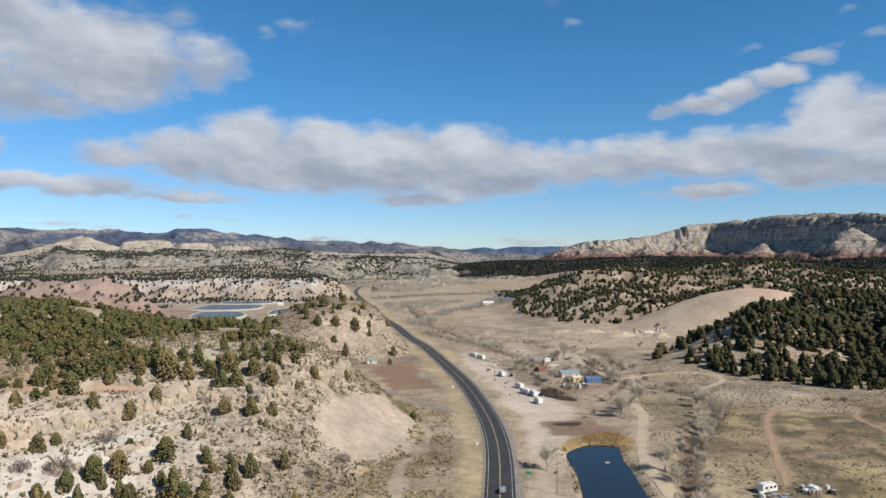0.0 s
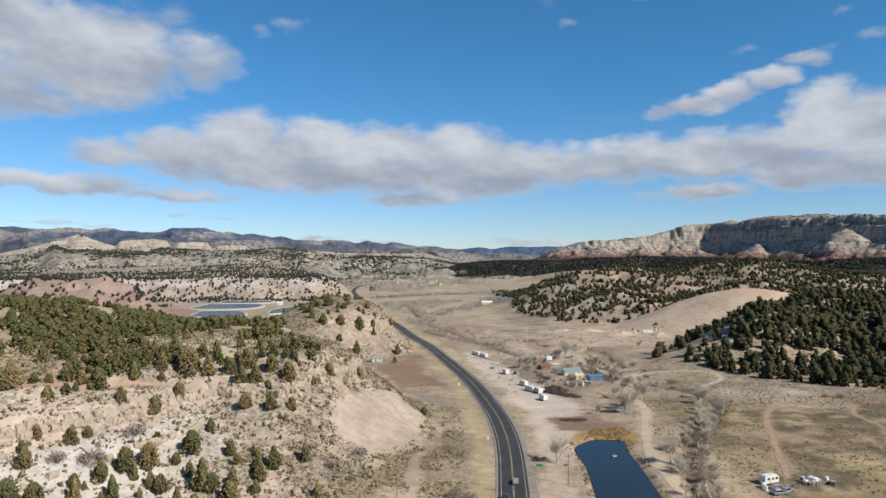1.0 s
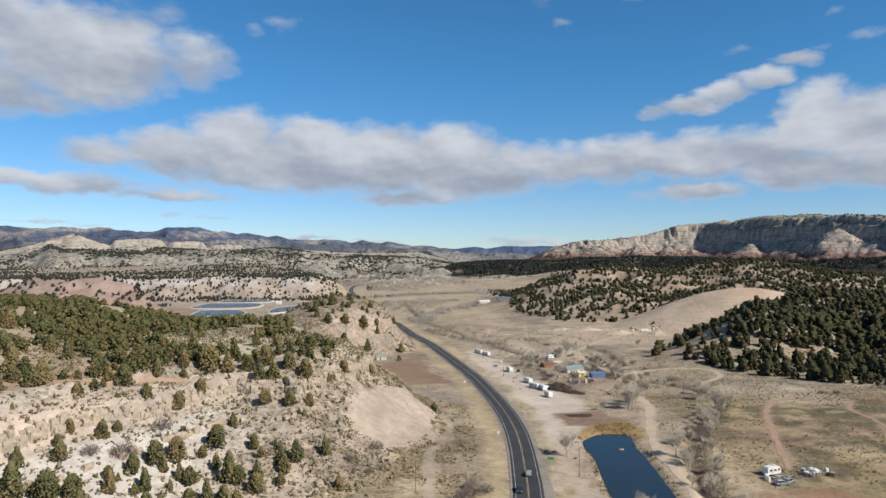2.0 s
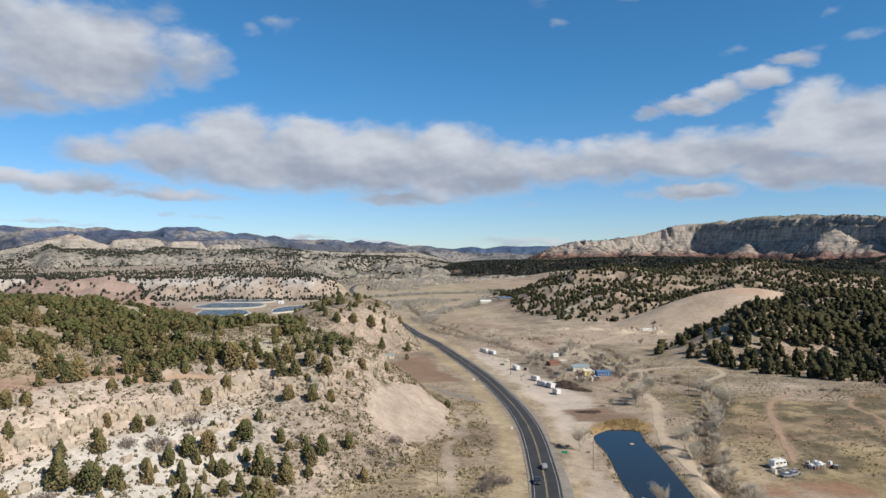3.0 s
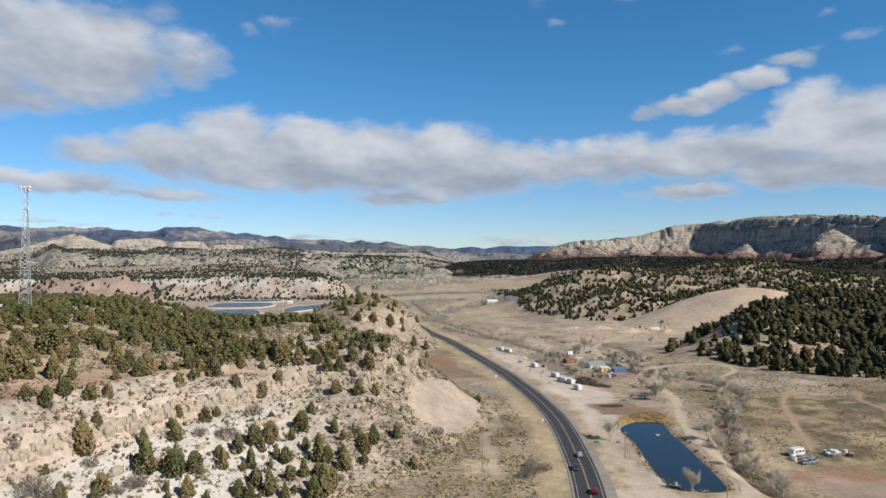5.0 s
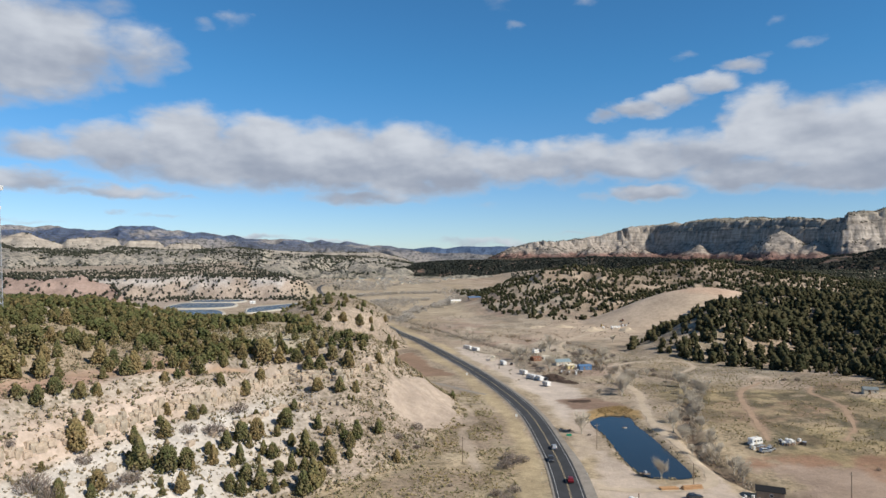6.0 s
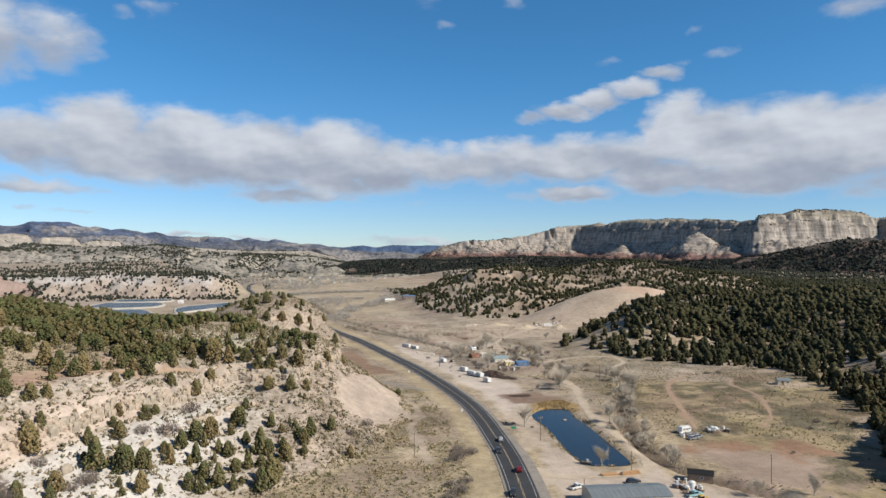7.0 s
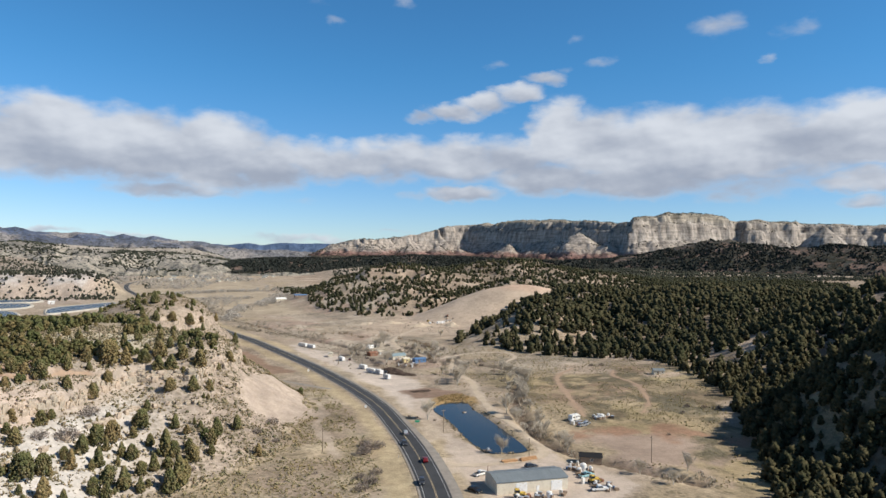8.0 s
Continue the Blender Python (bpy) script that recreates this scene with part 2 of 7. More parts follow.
def land(x, y):
    """Height of the ground."""
    x, y = np.asarray(x, float), np.asarray(y, float)
    base = valley(y) + 0.9 * fbm(x, y, 60, 3)
    # western mesa with its cliff band, and the knoll at its northern end
    q = west_hill(x, y)
    top = 34.5 + 12.5 * sstep((-x - 138) / 90) + 2.2 * fbm(x, y, 50, 3)
    top = top - 5.0 * sstep((y - 290) / 110) * sstep((-x - 110) / 70)
    top = top - 36 * sstep((y - 345 + 0.35 * (x + 100)) / 230)
    top = top + hill(x, y, -88, 566, 95, 110, 0, 37, 1.7)
    climb = np.interp(q, *PROFILE)
    z = base + (np.maximum(top, base) - base) * climb
    z = z + climb * (1 - climb) * 9 * fbm(x, y, 16, 3) * (1 - 0.8 * sstep((signed(x, y, SCAR) + 3) / 6))
    # eastern side: rising ground, wooded hills, bare dome
    east = sstep((x - 120 - 0.10 * np.clip(y - 150, 0, 900)) / 300)
    rise = east * (14 + 8 * fbm(x, y, 170, 3)) * sstep((y - 60) / 150)
    rise = rise + 12 * sstep((y - 900) / 900) * sstep((x - 250) / 500)
    roll = hill(x, y, 246, 510, 122, 66, 38, 29, 1.4)
    roll = np.maximum(roll, hill(x, y, 345, 590, 150, 90, 30, 30))
    dome = hill(x, y, 318, 732, 135, 105, 0, 35, 1.6)
    roll = np.maximum(roll, hill(x, y, 235, 905, 145, 132, 0, 28, 1.6))
    roll = np.maximum(roll, hill(x, y, 380, 850, 170, 130, 0, 30, 1.6))
    roll = np.maximum(roll, hill(x, y, 300, 1130, 235, 330, -20, 56, 1.6))
    roll = np.maximum(roll, hill(x, y, 560, 1180, 380, 300, 0, 52, 1.6))
    roll = np.maximum(roll, hill(x, y, 300, 1000, 90, 90, 0, 36, 1.6))
    roll = np.maximum(roll, hill(x, y, 480, 520, 240, 240, 10, 26))
    roll = np.maximum(roll, hill(x, y, 232, 95, 105, 100, 0, 89, 1.25))
    roll = np.maximum(roll, hill(x, y, 420, 250, 190, 150, 20, 44))
    z = z + rise + np.maximum(dome * (1 + 0.06 * fbm(x, y, 60, 2)), roll * (1 + 0.30 * fbm(x, y, 45, 4)))
    # bluffs and benches to the north-west
    bl = (y - (1330 + 0.10 * (x + 300) + 70 * fbm(x, y, 210, 3))) / 75
    bench = sstep(bl + 0.35 * fbm(x, y, 30, 3)) * sstep((-170 - x - 0.35 * np.clip(y - 1500, 0, 900)) / 90)
    z = z + bench * (36 + 6 * fbm(x, y, 80, 3)) - 16 * bench * (1 - bench) * (1 - 3 * np.abs(fbm(x, y, 42, 3))) + 14 * sstep((y - 1750) / 900) * sstep((-100 - x) / 500)
    spur = hill(x, y, -515, 962, 205, 118, -8, 56, 1.4)
    z = z + spur * (1 + 0.4 * fbm(x, y, 40, 3))
    basin = sstep((1.15 - np.hypot((x + 292) / 140, (y - 1055) / 180)) / 0.2)
    z = z * (1 - basin) - 12.0 * basin
    far = np.hypot(x, y)
    z = z + 26 * np.clip(fbm(x, y, 600, 4) + 0.1, 0, 1) * sstep((far - 2100) / 900)
    # the creek's cut, the pond's bowl and the highway's bed
    d, _ = near_line(x, y, CREEK)
    z = z - 2.6 * np.clip(1 - d / 5.0, 0, 1) ** 0.7
    p = signed(x, y, POND)
    z = np.where(p > -9, np.minimum(z, 1.0 - 0.12 * (p + 4)), z)
    z = np.where(p > -1.5, np.minimum(z, 0.1 - 0.5 * (p + 0.4)), z)
    d, _ = near_line(x, y, ROAD)
    bed = valley(y) + 0.25
    z = np.where(d < 7.0, bed - 0.12, bed - 0.12 + (z - bed) * sstep((d - 7.0) / 15))
    return z


def place(x, y):
    return float(land(np.array([x]), np.array([y]))[0])


# ---- materials ----
def material(name, colour, rough=0.9, metal=0.0, vary=0.12, size=3.0, bump=0.15, spec=0.3, island=0.0, random=0.0, dirt=None, alt=None):
    """A surface with grain, blotches and a little relief. size: metres of the larger blotches."""
    m = bpy.data.materials.new(name)
    m.use_nodes = True
    g = Nodes(m.node_tree)
    b = m.node_tree.nodes["Principled BSDF"]
    where = g.add("ShaderNodeTexCoord").outputs["Object"]
    blot, grain = g.noise(where, 1.0 / size, 4.0), g.noise(where, 9.0 / size, 3.0)
    dark = tuple(c * (1 - vary * 2.2) for c in colour) + (1,)
    light = tuple(min(1, c * (1 + vary * 1.6)) for c in colour) + (1,)
    col = g.mix(g.span(g.math("ADD", g.math("MULTIPLY", blot, 0.65), g.math("MULTIPLY", grain, 0.35)), 0.3, 0.7), dark, light)
    if alt:
        col = g.mix(g.span(g.noise(where, 0.8 / size, 3.0, 0.6), 0.42, 0.62), col, tuple(alt) + (1,))
        if random:
            pick = g.span(g.add("ShaderNodeObjectInfo").outputs["Random"], 0.4, 0.9, 0.0, 0.6)
            col = g.mix(pick, col, tuple(alt) + (1,))
    if dirt:
        col = g.mix(g.span(g.noise(where, 2.2 / size, 5.0), 0.52, 0.72), col, tuple(dirt) + (1,))
    if island:
        r = g.add("ShaderNodeNewGeometry").outputs["Random Per Island"]
        col = g.mix(1.0, col, g.add("ShaderNodeCombineColor", Red=g.span(r, 0, 1, 1 - island, 1 + island), Green=g.span(r, 0, 1, 1 - island * 0.8, 1 + island * 0.7),
                                    Blue=g.span(r, 0, 1, 1 - island, 1 + island * 0.6)).outputs[0], "MULTIPLY")
    if random:
        r = g.add("ShaderNodeObjectInfo").outputs["Random"]
        col = g.mix(1.0, col, g.add("ShaderNodeCombineColor", Red=g.span(r, 0, 1, 1 - random * 0.6, 1 + random), Green=g.span(r, 0, 1, 1 - random * 0.5, 1 + random * 0.5),
                                    Blue=g.span(r, 0, 1, 1 - random * 0.5, 1 + random * 0.4)).outputs[0], "MULTIPLY")
    g.put(b.inputs["Base Color"], col)
    g.put(b.inputs["Roughness"], rough), g.put(b.inputs["Metallic"], metal), g.put(b.inputs["Specular IOR Level"], spec)
    if bump:
        bp = g.add("ShaderNodeBump", Strength=min(1.0, bump * 3), Distance=bump, Height=grain)
        g.put(b.inputs["Normal"], bp.outputs[0])
    return m


def ground_material():
    """Dry soil whose tint is an attribute, with sand, stones and scrub grain at several sizes."""
    m = bpy.data.materials.new("dry_soil")
    m.use_nodes = True
    g = Nodes(m.node_tree)
    b = m.node_tree.nodes["Principled BSDF"]
    tint = g.add("ShaderNodeAttribute")
    tint.attribute_name = "tint"
    scrub = g.add("ShaderNodeAttribute")
    scrub.attribute_name = "scrub"
    where = g.add("ShaderNodeTexCoord").outputs["Object"]
    n1, n2, n3 = g.noise(where, 0.035, 5.0), g.noise(where, 0.22, 5.0, 0.65), g.noise(where, 1.1, 4.0, 0.7)
    val = g.math("ADD", g.math("MULTIPLY", n1, 0.4), g.math("ADD", g.math("MULTIPLY", n2, 0.35), g.math("MULTIPLY", n3, 0.25)))
    gain = g.span(val, 0.37, 0.63, 0.42, 1.44)
    # scrubby ground is more mottled than bare clay
    gain = g.math("ADD", 1.0, g.math("MULTIPLY", g.math("SUBTRACT", gain, 1.0), g.span(scrub.outputs["Fac"], 0.0, 1.0, 0.45, 1.15)))
    col = g.mix(1.0, tint.outputs[0], g.add("ShaderNodeCombineColor", Red=gain, Green=gain, Blue=gain).outputs[0], "MULTIPLY")
    # low sage and dead grass in tufts
    vor = g.add("ShaderNodeTexVoronoi", Vector=where, Scale=0.55, Randomness=1.0)
    tuft = g.math("MULTIPLY", g.span(vor.outputs["Distance"], 0.28, 0.62, 1.0, 0.0, True), g.span(g.noise(where, 0.12, 4.0), 0.36, 0.58))
    tuft = g.math("MULTIPLY", tuft, scrub.outputs["Fac"], clamp=True)
    sage = g.mix(g.noise(where, 0.5, 2.0), (0.085, 0.075, 0.045, 1), (0.19, 0.165, 0.10, 1))
    col = g.mix(tuft, col, sage)
    g.put(b.inputs["Base Color"], col)
    g.put(b.inputs["Roughness"], 0.95), g.put(b.inputs["Specular IOR Level"], 0.1)
    bp = g.add("ShaderNodeBump", Strength=0.7, Distance=0.5, Height=g.math("ADD", g.math("ADD", n2, g.math("MULTIPLY", n3, 0.5)), g.math("MULTIPLY", tuft, 0.6)))
    g.put(b.inputs["Normal"], bp.outputs[0])
    return m


def water_material(name, colour, ripple):
    m = bpy.data.materials.new(name)
    m.use_nodes = True
    g = Nodes(m.node_tree)
    b = m.node_tree.nodes["Principled BSDF"]
    where = g.add("ShaderNodeTexCoord").outputs["Object"]
    g.put(b.inputs["Base Color"], colour + (1,))
    g.put(b.inputs["Roughness"], 0.10 if ripple < 0.04 else 0.22), g.put(b.inputs["IOR"], 1.33)
    bp = g.add("ShaderNodeBump", Strength=0.35 if ripple < 0.04 else 1.0, Distance=ripple, Height=g.noise(where, 1.3, 3.0))
    g.put(b.inputs["Normal"], bp.outputs[0])
    return m


def rock_material(name, bands, size, streak=0.35, bare=None, patch=200, wavy=0.22, layers=0.4, upright=0.45):
    """Layered rock: colours by height with wavy beds and vertical streaks."""
    m = bpy.data.materials.new(name)
    m.use_nodes = True
    g = Nodes(m.node_tree)
    b = m.node_tree.nodes["Principled BSDF"]
    where = g.add("ShaderNodeTexCoord").outputs["Object"]
    xyz = g.add("ShaderNodeSeparateXYZ", Vector=where)
    wob = g.math("MULTIPLY", g.math("SUBTRACT", g.noise(where, 1.0 / size, 3.0), 0.5), bands[-1][0] * wavy)
    t = g.math("DIVIDE", g.math("ADD", xyz.outputs[2], wob), bands[-1][0])
    ramp = g.add("ShaderNodeValToRGB", Fac=t)
    cr = ramp.color_ramp
    while len(cr.elements) < len(bands):
        cr.elements.new(0.5)
    for e, (z, c) in zip(cr.elements, bands):
        e.position, e.color = max(0.0, min(1.0, z / bands[-1][0])), c + (1,)
    tall = g.add("ShaderNodeVectorMath", _0=where, _1=(1.0, 1.0, upright))
    tall.operation = "MULTIPLY"
    st = g.noise(tall.outputs[0], 3.2 / size, 6.0, 0.65)
    beds = g.add("ShaderNodeVectorMath", _0=where, _1=(0.08, 0.08, 1.0))
    beds.operation = "MULTIPLY"
    bed = g.noise(beds.outputs[0], 7.0 / size, 4.0, 0.6)
    gain = g.span(g.math("ADD", g.math("MULTIPLY", st, 1 - layers), g.math("MULTIPLY", bed, layers)), 0.34, 0.66, 1 - streak, 1 + streak * 0.6)
    col = g.mix(1.0, ramp.outputs[0], g.add("ShaderNodeCombineColor", Red=gain, Green=gain, Blue=gain).outputs[0], "MULTIPLY")
    if bare:
        wide = g.add("ShaderNodeVectorMath", _0=where, _1=(1.0, 1.0, 2.6))
        wide.operation = "MULTIPLY"
        col = g.mix(g.span(g.noise(wide.outputs[0], 1.0 / patch, 5.0, 0.6), 0.50, 0.60, 0.0, 0.85), col, tuple(bare) + (1,))
        speck = g.span(g.noise(where, 0.07, 4.0, 0.7), 0.50, 0.58, 0.0, 0.8)
        col = g.mix(speck, col, (0.06, 0.066, 0.062, 1))
    g.put(b.inputs["Base Color"], col)
    g.put(b.inputs["Roughness"], 0.95), g.put(b.inputs["Specular IOR Level"], 0.1)
    bp = g.add("ShaderNodeBump", Strength=0.8, Distance=size * 0.12, Height=st)
    g.put(b.inputs["Normal"], bp.outputs[0])
    return m


M_SOIL = ground_material()
M_ASPHALT = material("asphalt", (0.050, 0.052, 0.056), 0.85, size=8, vary=0.16, bump=0.01)
M_WHITE_LINE = material("white_road_paint", (0.46, 0.46, 0.45), 0.7, size=2, bump=0)
M_YELLOW_LINE = material("yellow_road_paint", (0.50, 0.40, 0.24), 0.7, size=2, bump=0)
M_DIRT = material("packed_pale_dirt", (0.52, 0.43, 0.325), 0.95, size=6, vary=0.1, bump=0.08, spec=0.1)
M_RED_DIRT = material("reddish_dirt", (0.40, 0.285, 0.20), 0.95, size=6, vary=0.1, bump=0.08, spec=0.1)
M_GRAVEL = material("grey_shoulder_gravel", (0.30, 0.27, 0.235), 0.95, size=3, vary=0.14, bump=0.04, spec=0.1)
M_POND = water_material("pond_water", (0.022, 0.026, 0.026), 0.03)
M_LAGOON = water_material("lagoon_water", (0.045, 0.075, 0.10), 0.35)
M_LINER = material("pale_lagoon_berm", (0.47, 0.43, 0.36), 0.9, size=10, bump=0.05)
M_BARK = material("grey_brown_bark", (0.13, 0.10, 0.075), 0.95, size=0.5, bump=0.03)
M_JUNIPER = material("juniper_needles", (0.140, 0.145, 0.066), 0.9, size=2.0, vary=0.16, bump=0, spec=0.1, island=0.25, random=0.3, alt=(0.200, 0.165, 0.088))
# darker copy of the juniper needles, with the eastern slopes' shade painted in
M_SHADEWOODS = material("shade_dark_juniper_needles", (0.040, 0.048, 0.027), 0.9, size=9.0, vary=0.28, bump=0, spec=0.1, island=0.4, alt=(0.066, 0.063, 0.035), random=0.12)
# needles darkened to paint the cloud shadow lying on the foothills
M_CLOUDSHADE_WOODS = material("cloud_shade_ridge_woods", (0.034, 0.038, 0.034), 0.95, size=60.0, vary=0.2, bump=0, spec=0.05, island=0.3)
M_FARWOODS = material("far_dark_woods", (0.060, 0.064, 0.050), 0.95, size=60.0, vary=0.2, bump=0, spec=0.05, island=0.3)
M_WOODS_WEST = material("olive_juniper_needles", (0.098, 0.108, 0.046), 0.9, size=7.0, vary=0.25, bump=0, spec=0.1, island=0.3, alt=(0.135, 0.110, 0.052))
M_SAGE = material("sagebrush_twigs", (0.25, 0.215, 0.145), 0.95, size=5.0, vary=0.15, bump=0, spec=0.05, island=0.45)
M_SAGE_FLAT = material("grey_green_sagebrush", (0.31, 0.275, 0.165), 0.95, size=14.0, vary=0.2, bump=0, spec=0.05, island=0.3, alt=(0.30, 0.25, 0.14))
M_OAK = material("bare_oak_brush_twigs", (0.26, 0.22, 0.20), 0.95, size=4.0, vary=0.15, bump=0, spec=0.05, island=0.35)
M_TWIG = material("pale_cottonwood_branches", (0.55, 0.49, 0.40), 0.9, size=1.0, vary=0.12, bump=0, spec=0.1)
M_REED = material("dry_golden_reeds", (0.36, 0.265, 0.14), 0.95, size=3.0, vary=0.15, bump=0, spec=0.05, island=0.3)
M_ROCK = material("tan_sandstone", (0.455, 0.385, 0.30), 0.95, size=1.6, vary=0.16, bump=0.2, spec=0.1, random=0.15)
M_MESA = rock_material("banded_mesa_rock", [(0, (0.06, 0.055, 0.04)), (38, (0.09, 0.075, 0.055)), (48, (0.17, 0.10, 0.085)), (64, (0.26, 0.17, 0.145)), (78, (0.36, 0.31, 0.265)), (150, (0.385, 0.34, 0.295)), (196, (0.37, 0.325, 0.28)),
                                          (214, (0.31, 0.27, 0.23)), (240, (0.37, 0.33, 0.285)), (262, (0.33, 0.29, 0.23)), (330, (0.20, 0.18, 0.14))], 64, 0.75, wavy=0.16, layers=0.36, upright=0.24)
# upper blues are painted haze; on the ridge they also paint cloud shade
M_RIDGE = rock_material("haze_tinted_wooded_ridge", [(0, (0.24, 0.23, 0.225)), (70, (0.16, 0.165, 0.19)), (130, (0.085, 0.105, 0.165)), (200, (0.072, 0.098, 0.175))], 130, 0.45, (0.29, 0.265, 0.25), 220)
M_RANGE = rock_material("haze_tinted_range_slopes", [(0, (0.20, 0.19, 0.185)), (70, (0.22, 0.215, 0.225)), (110, (0.135, 0.155, 0.21)), (170, (0.10, 0.13, 0.21)), (260, (0.075, 0.11, 0.205))], 160, 0.55, (0.34, 0.31, 0.29), 240)
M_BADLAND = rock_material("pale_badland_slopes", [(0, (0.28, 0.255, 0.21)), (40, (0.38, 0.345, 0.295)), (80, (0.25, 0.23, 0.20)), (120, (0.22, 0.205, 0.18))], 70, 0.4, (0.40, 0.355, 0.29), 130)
# distance haze painted as blue into the forest colour
M_FARRANGE = rock_material("haze_blue_forest_range", [(0, (0.10, 0.14, 0.21)), (90, (0.08, 0.12, 0.20)), (140, (0.065, 0.105, 0.195))], 300, 0.3)
# near-black soil paints the same cloud shadow under those woods
M_SCRUBHILL = rock_material("cloud_shade_foothill_soil", [(0, (0.036, 0.036, 0.026)), (60, (0.042, 0.040, 0.028)), (100, (0.07, 0.058, 0.045)), (140, (0.085, 0.072, 0.055))], 40, 0.5, (0.22, 0.15, 0.12), 70)
M_BUTTE = rock_material("pale_butte_clay", [(0, (0.22, 0.20, 0.175)), (60, (0.33, 0.295, 0.25)), (110, (0.41, 0.365, 0.31)), (150, (0.40, 0.345, 0.285))], 60, 0.45, layers=0.5)


# ---- mesh helpers ----
def mesh_of(name, verts, faces, mats, smooth=False):
    """A mesh from arrays of places and of triangles or quads."""
    me = bpy.data.meshes.new(name)
    v, f = np.asarray(verts, np.float32).reshape(-1, 3), np.asarray(faces, np.int32)
    me.vertices.add(len(v))
    me.vertices.foreach_set("co", v.ravel())
    me.loops.add(f.size)
    me.loops.foreach_set("vertex_index", f.ravel())
    me.polygons.add(len(f))
    me.polygons.foreach_set("loop_start", np.arange(len(f), dtype=np.int32) * f.shape[1])
    me.polygons.foreach_set("use_smooth", np.full(len(f), smooth))
    me.update(calc_edges=True)
    me.validate()
    for mat in mats if isinstance(mats, (list, tuple)) else [mats]:
        me.materials.append(mat)
    return me


def part(name, bm, mat, parent=None, label="", smooth=False):
    """One mesh object out of a bmesh, under a thing or a part."""
    me = bpy.data.meshes.new(name)
    for f in bm.faces:
        f.smooth = smooth
    bm.to_mesh(me)
    bm.free()
    me.materials.append(mat)
    ob = new(name, me)
    if parent is not None:
        ob.parent = parent
    if label:
        ob["label"] = label
    return ob


def box(bm, x, y, z, sx, sy, sz, bevel=0.0, taper=1.0, turn=0.0):
    """A box on the height z, centred on x, y; taper narrows its top."""
    r = bmesh.ops.create_cube(bm, size=1.0)["verts"]
    for v in r:
        k = taper if v.co.z > 0 else 1.0
        v.co = Vector((v.co.x * sx * k, v.co.y * sy * k, (v.co.z + 0.5) * sz))
    bmesh.ops.rotate(bm, verts=r, cent=(0, 0, 0), matrix=Matrix.Rotation(radians(turn), 3, "Z"))
    bmesh.ops.translate(bm, verts=r, vec=(x, y, z))
    if bevel:
        edges = list({e for v in r for e in v.link_edges})
        bmesh.ops.bevel(bm, geom=edges, offset=bevel, segments=2, affect="EDGES", profile=0.6)
    return bm


def rod(bm, a, b, r0, r1=None, sides=8):
    """A tapered round bar from a to b."""
    a, b = Vector(a), Vector(b)
    d = b - a
    m = Matrix.Translation((a + b) / 2) @ d.to_track_quat("Z", "Y").to_matrix().to_4x4()
    bmesh.ops.create_cone(bm, cap_ends=True, segments=sides, radius1=r0, radius2=r0 if r1 is None else r1, depth=d.length, matrix=m)
    return bm


def strip(name, line, left, right, mat, lift, label, category, kind="structure", follow=True, skirt=0.0):
    """A band along a line, from left to right metres beside it, laid on the land."""
    line = np.asarray(line, float)
    t = np.gradient(line, axis=0)
    t /= np.linalg.norm(t, axis=1)[:, None]
    side = np.stack([t[:, 1], -t[:, 0]], 1)
    lf, rt = np.broadcast_to(left, len(line)), np.broadcast_to(right, len(line))
    n = 5 if follow else 2
    v = []
    for k in range(n):
        w = lf + (rt - lf) * k / (n - 1)
        p = line + side * w[:, None]
        z = land(p[:, 0], p[:, 1]) + lift if follow else valley(line[:, 1]) + 0.25 + lift
        v.append(np.column_stack([p, z]))
    v = np.stack(v, 1)
    ids = np.arange(len(line) * n).reshape(len(line), n)
    q = np.stack([ids[:-1, :-1], ids[:-1, 1:], ids[1:, 1:], ids[1:, :-1]], -1).reshape(-1, 4)
    q = q[:, ::-1]
    ob = new(name, mesh_of(name, v.reshape(-1, 3), q, mat, True))
    return tagged(ob, label, category, kind=kind)


# ---- the ground: one sheet out to the horizon ----
def steps(lo, hi, step, far_lo, far_hi, grow=1.07):
    mid = list(np.arange(lo, hi + step / 2, step))
    s, x = step, hi
    while x < far_hi:
        s *= grow
        x += s
        mid.append(x)
    s, x = step, lo
    while x > far_lo:
        s *= grow
        x -= s
        mid.insert(0, x)
    return np.array(mid)


# dirt tracks: line, width, soil, what they are
TRACK_PLAN = [([(20, 159), (31, 157), (45, 156), (53, 158), (60, 164), (63.5, 179), (66, 200), (68, 225), (71, 246), (80, 275), (89, 306), (94, 345), (108, 385), (118, 420)], 4.6, "pale", "pale packed dirt track running round the pond"),
              ([(104, 207), (120, 248), (137, 289), (152, 312), (172, 330)], 2.8, "red", "narrow reddish dirt track through sage scrub"),
              ([(100, 402), (130, 424), (152, 428), (166, 420), (164, 400), (152, 384), (140, 372)], 3.4, "pale", "pale dirt track looping at the foot of the hill"),
              ([(100, 420), (95, 470), (110, 540), (150, 610), (195, 665), (215, 700)], 4.2, "pale", "pale dirt track crossing the valley to a yard"),
              ([(-150, 176), (-135, 186), (-118, 203), (-100, 222)], 3.0, "red", "reddish dirt terrace track above the cliff band"),
              ([(-8, 287), (-6, 263), (-8.7, 243), (-14, 228), (-14, 202), (-14.6, 181)], 2.2, "faint", "worn dirt track at the foot of the slope"),
              ([(8, 309), (-2, 322), (-14, 345), (-30, 368), (-46, 392)], 3.6, "grey", "grey-brown dirt lane leaving the highway"),
              ([(188, 308), (177, 291), (173, 264), (160, 238), (150, 221), (134, 204)], 2.0, "red", "faint wheel track across the dry grass")]

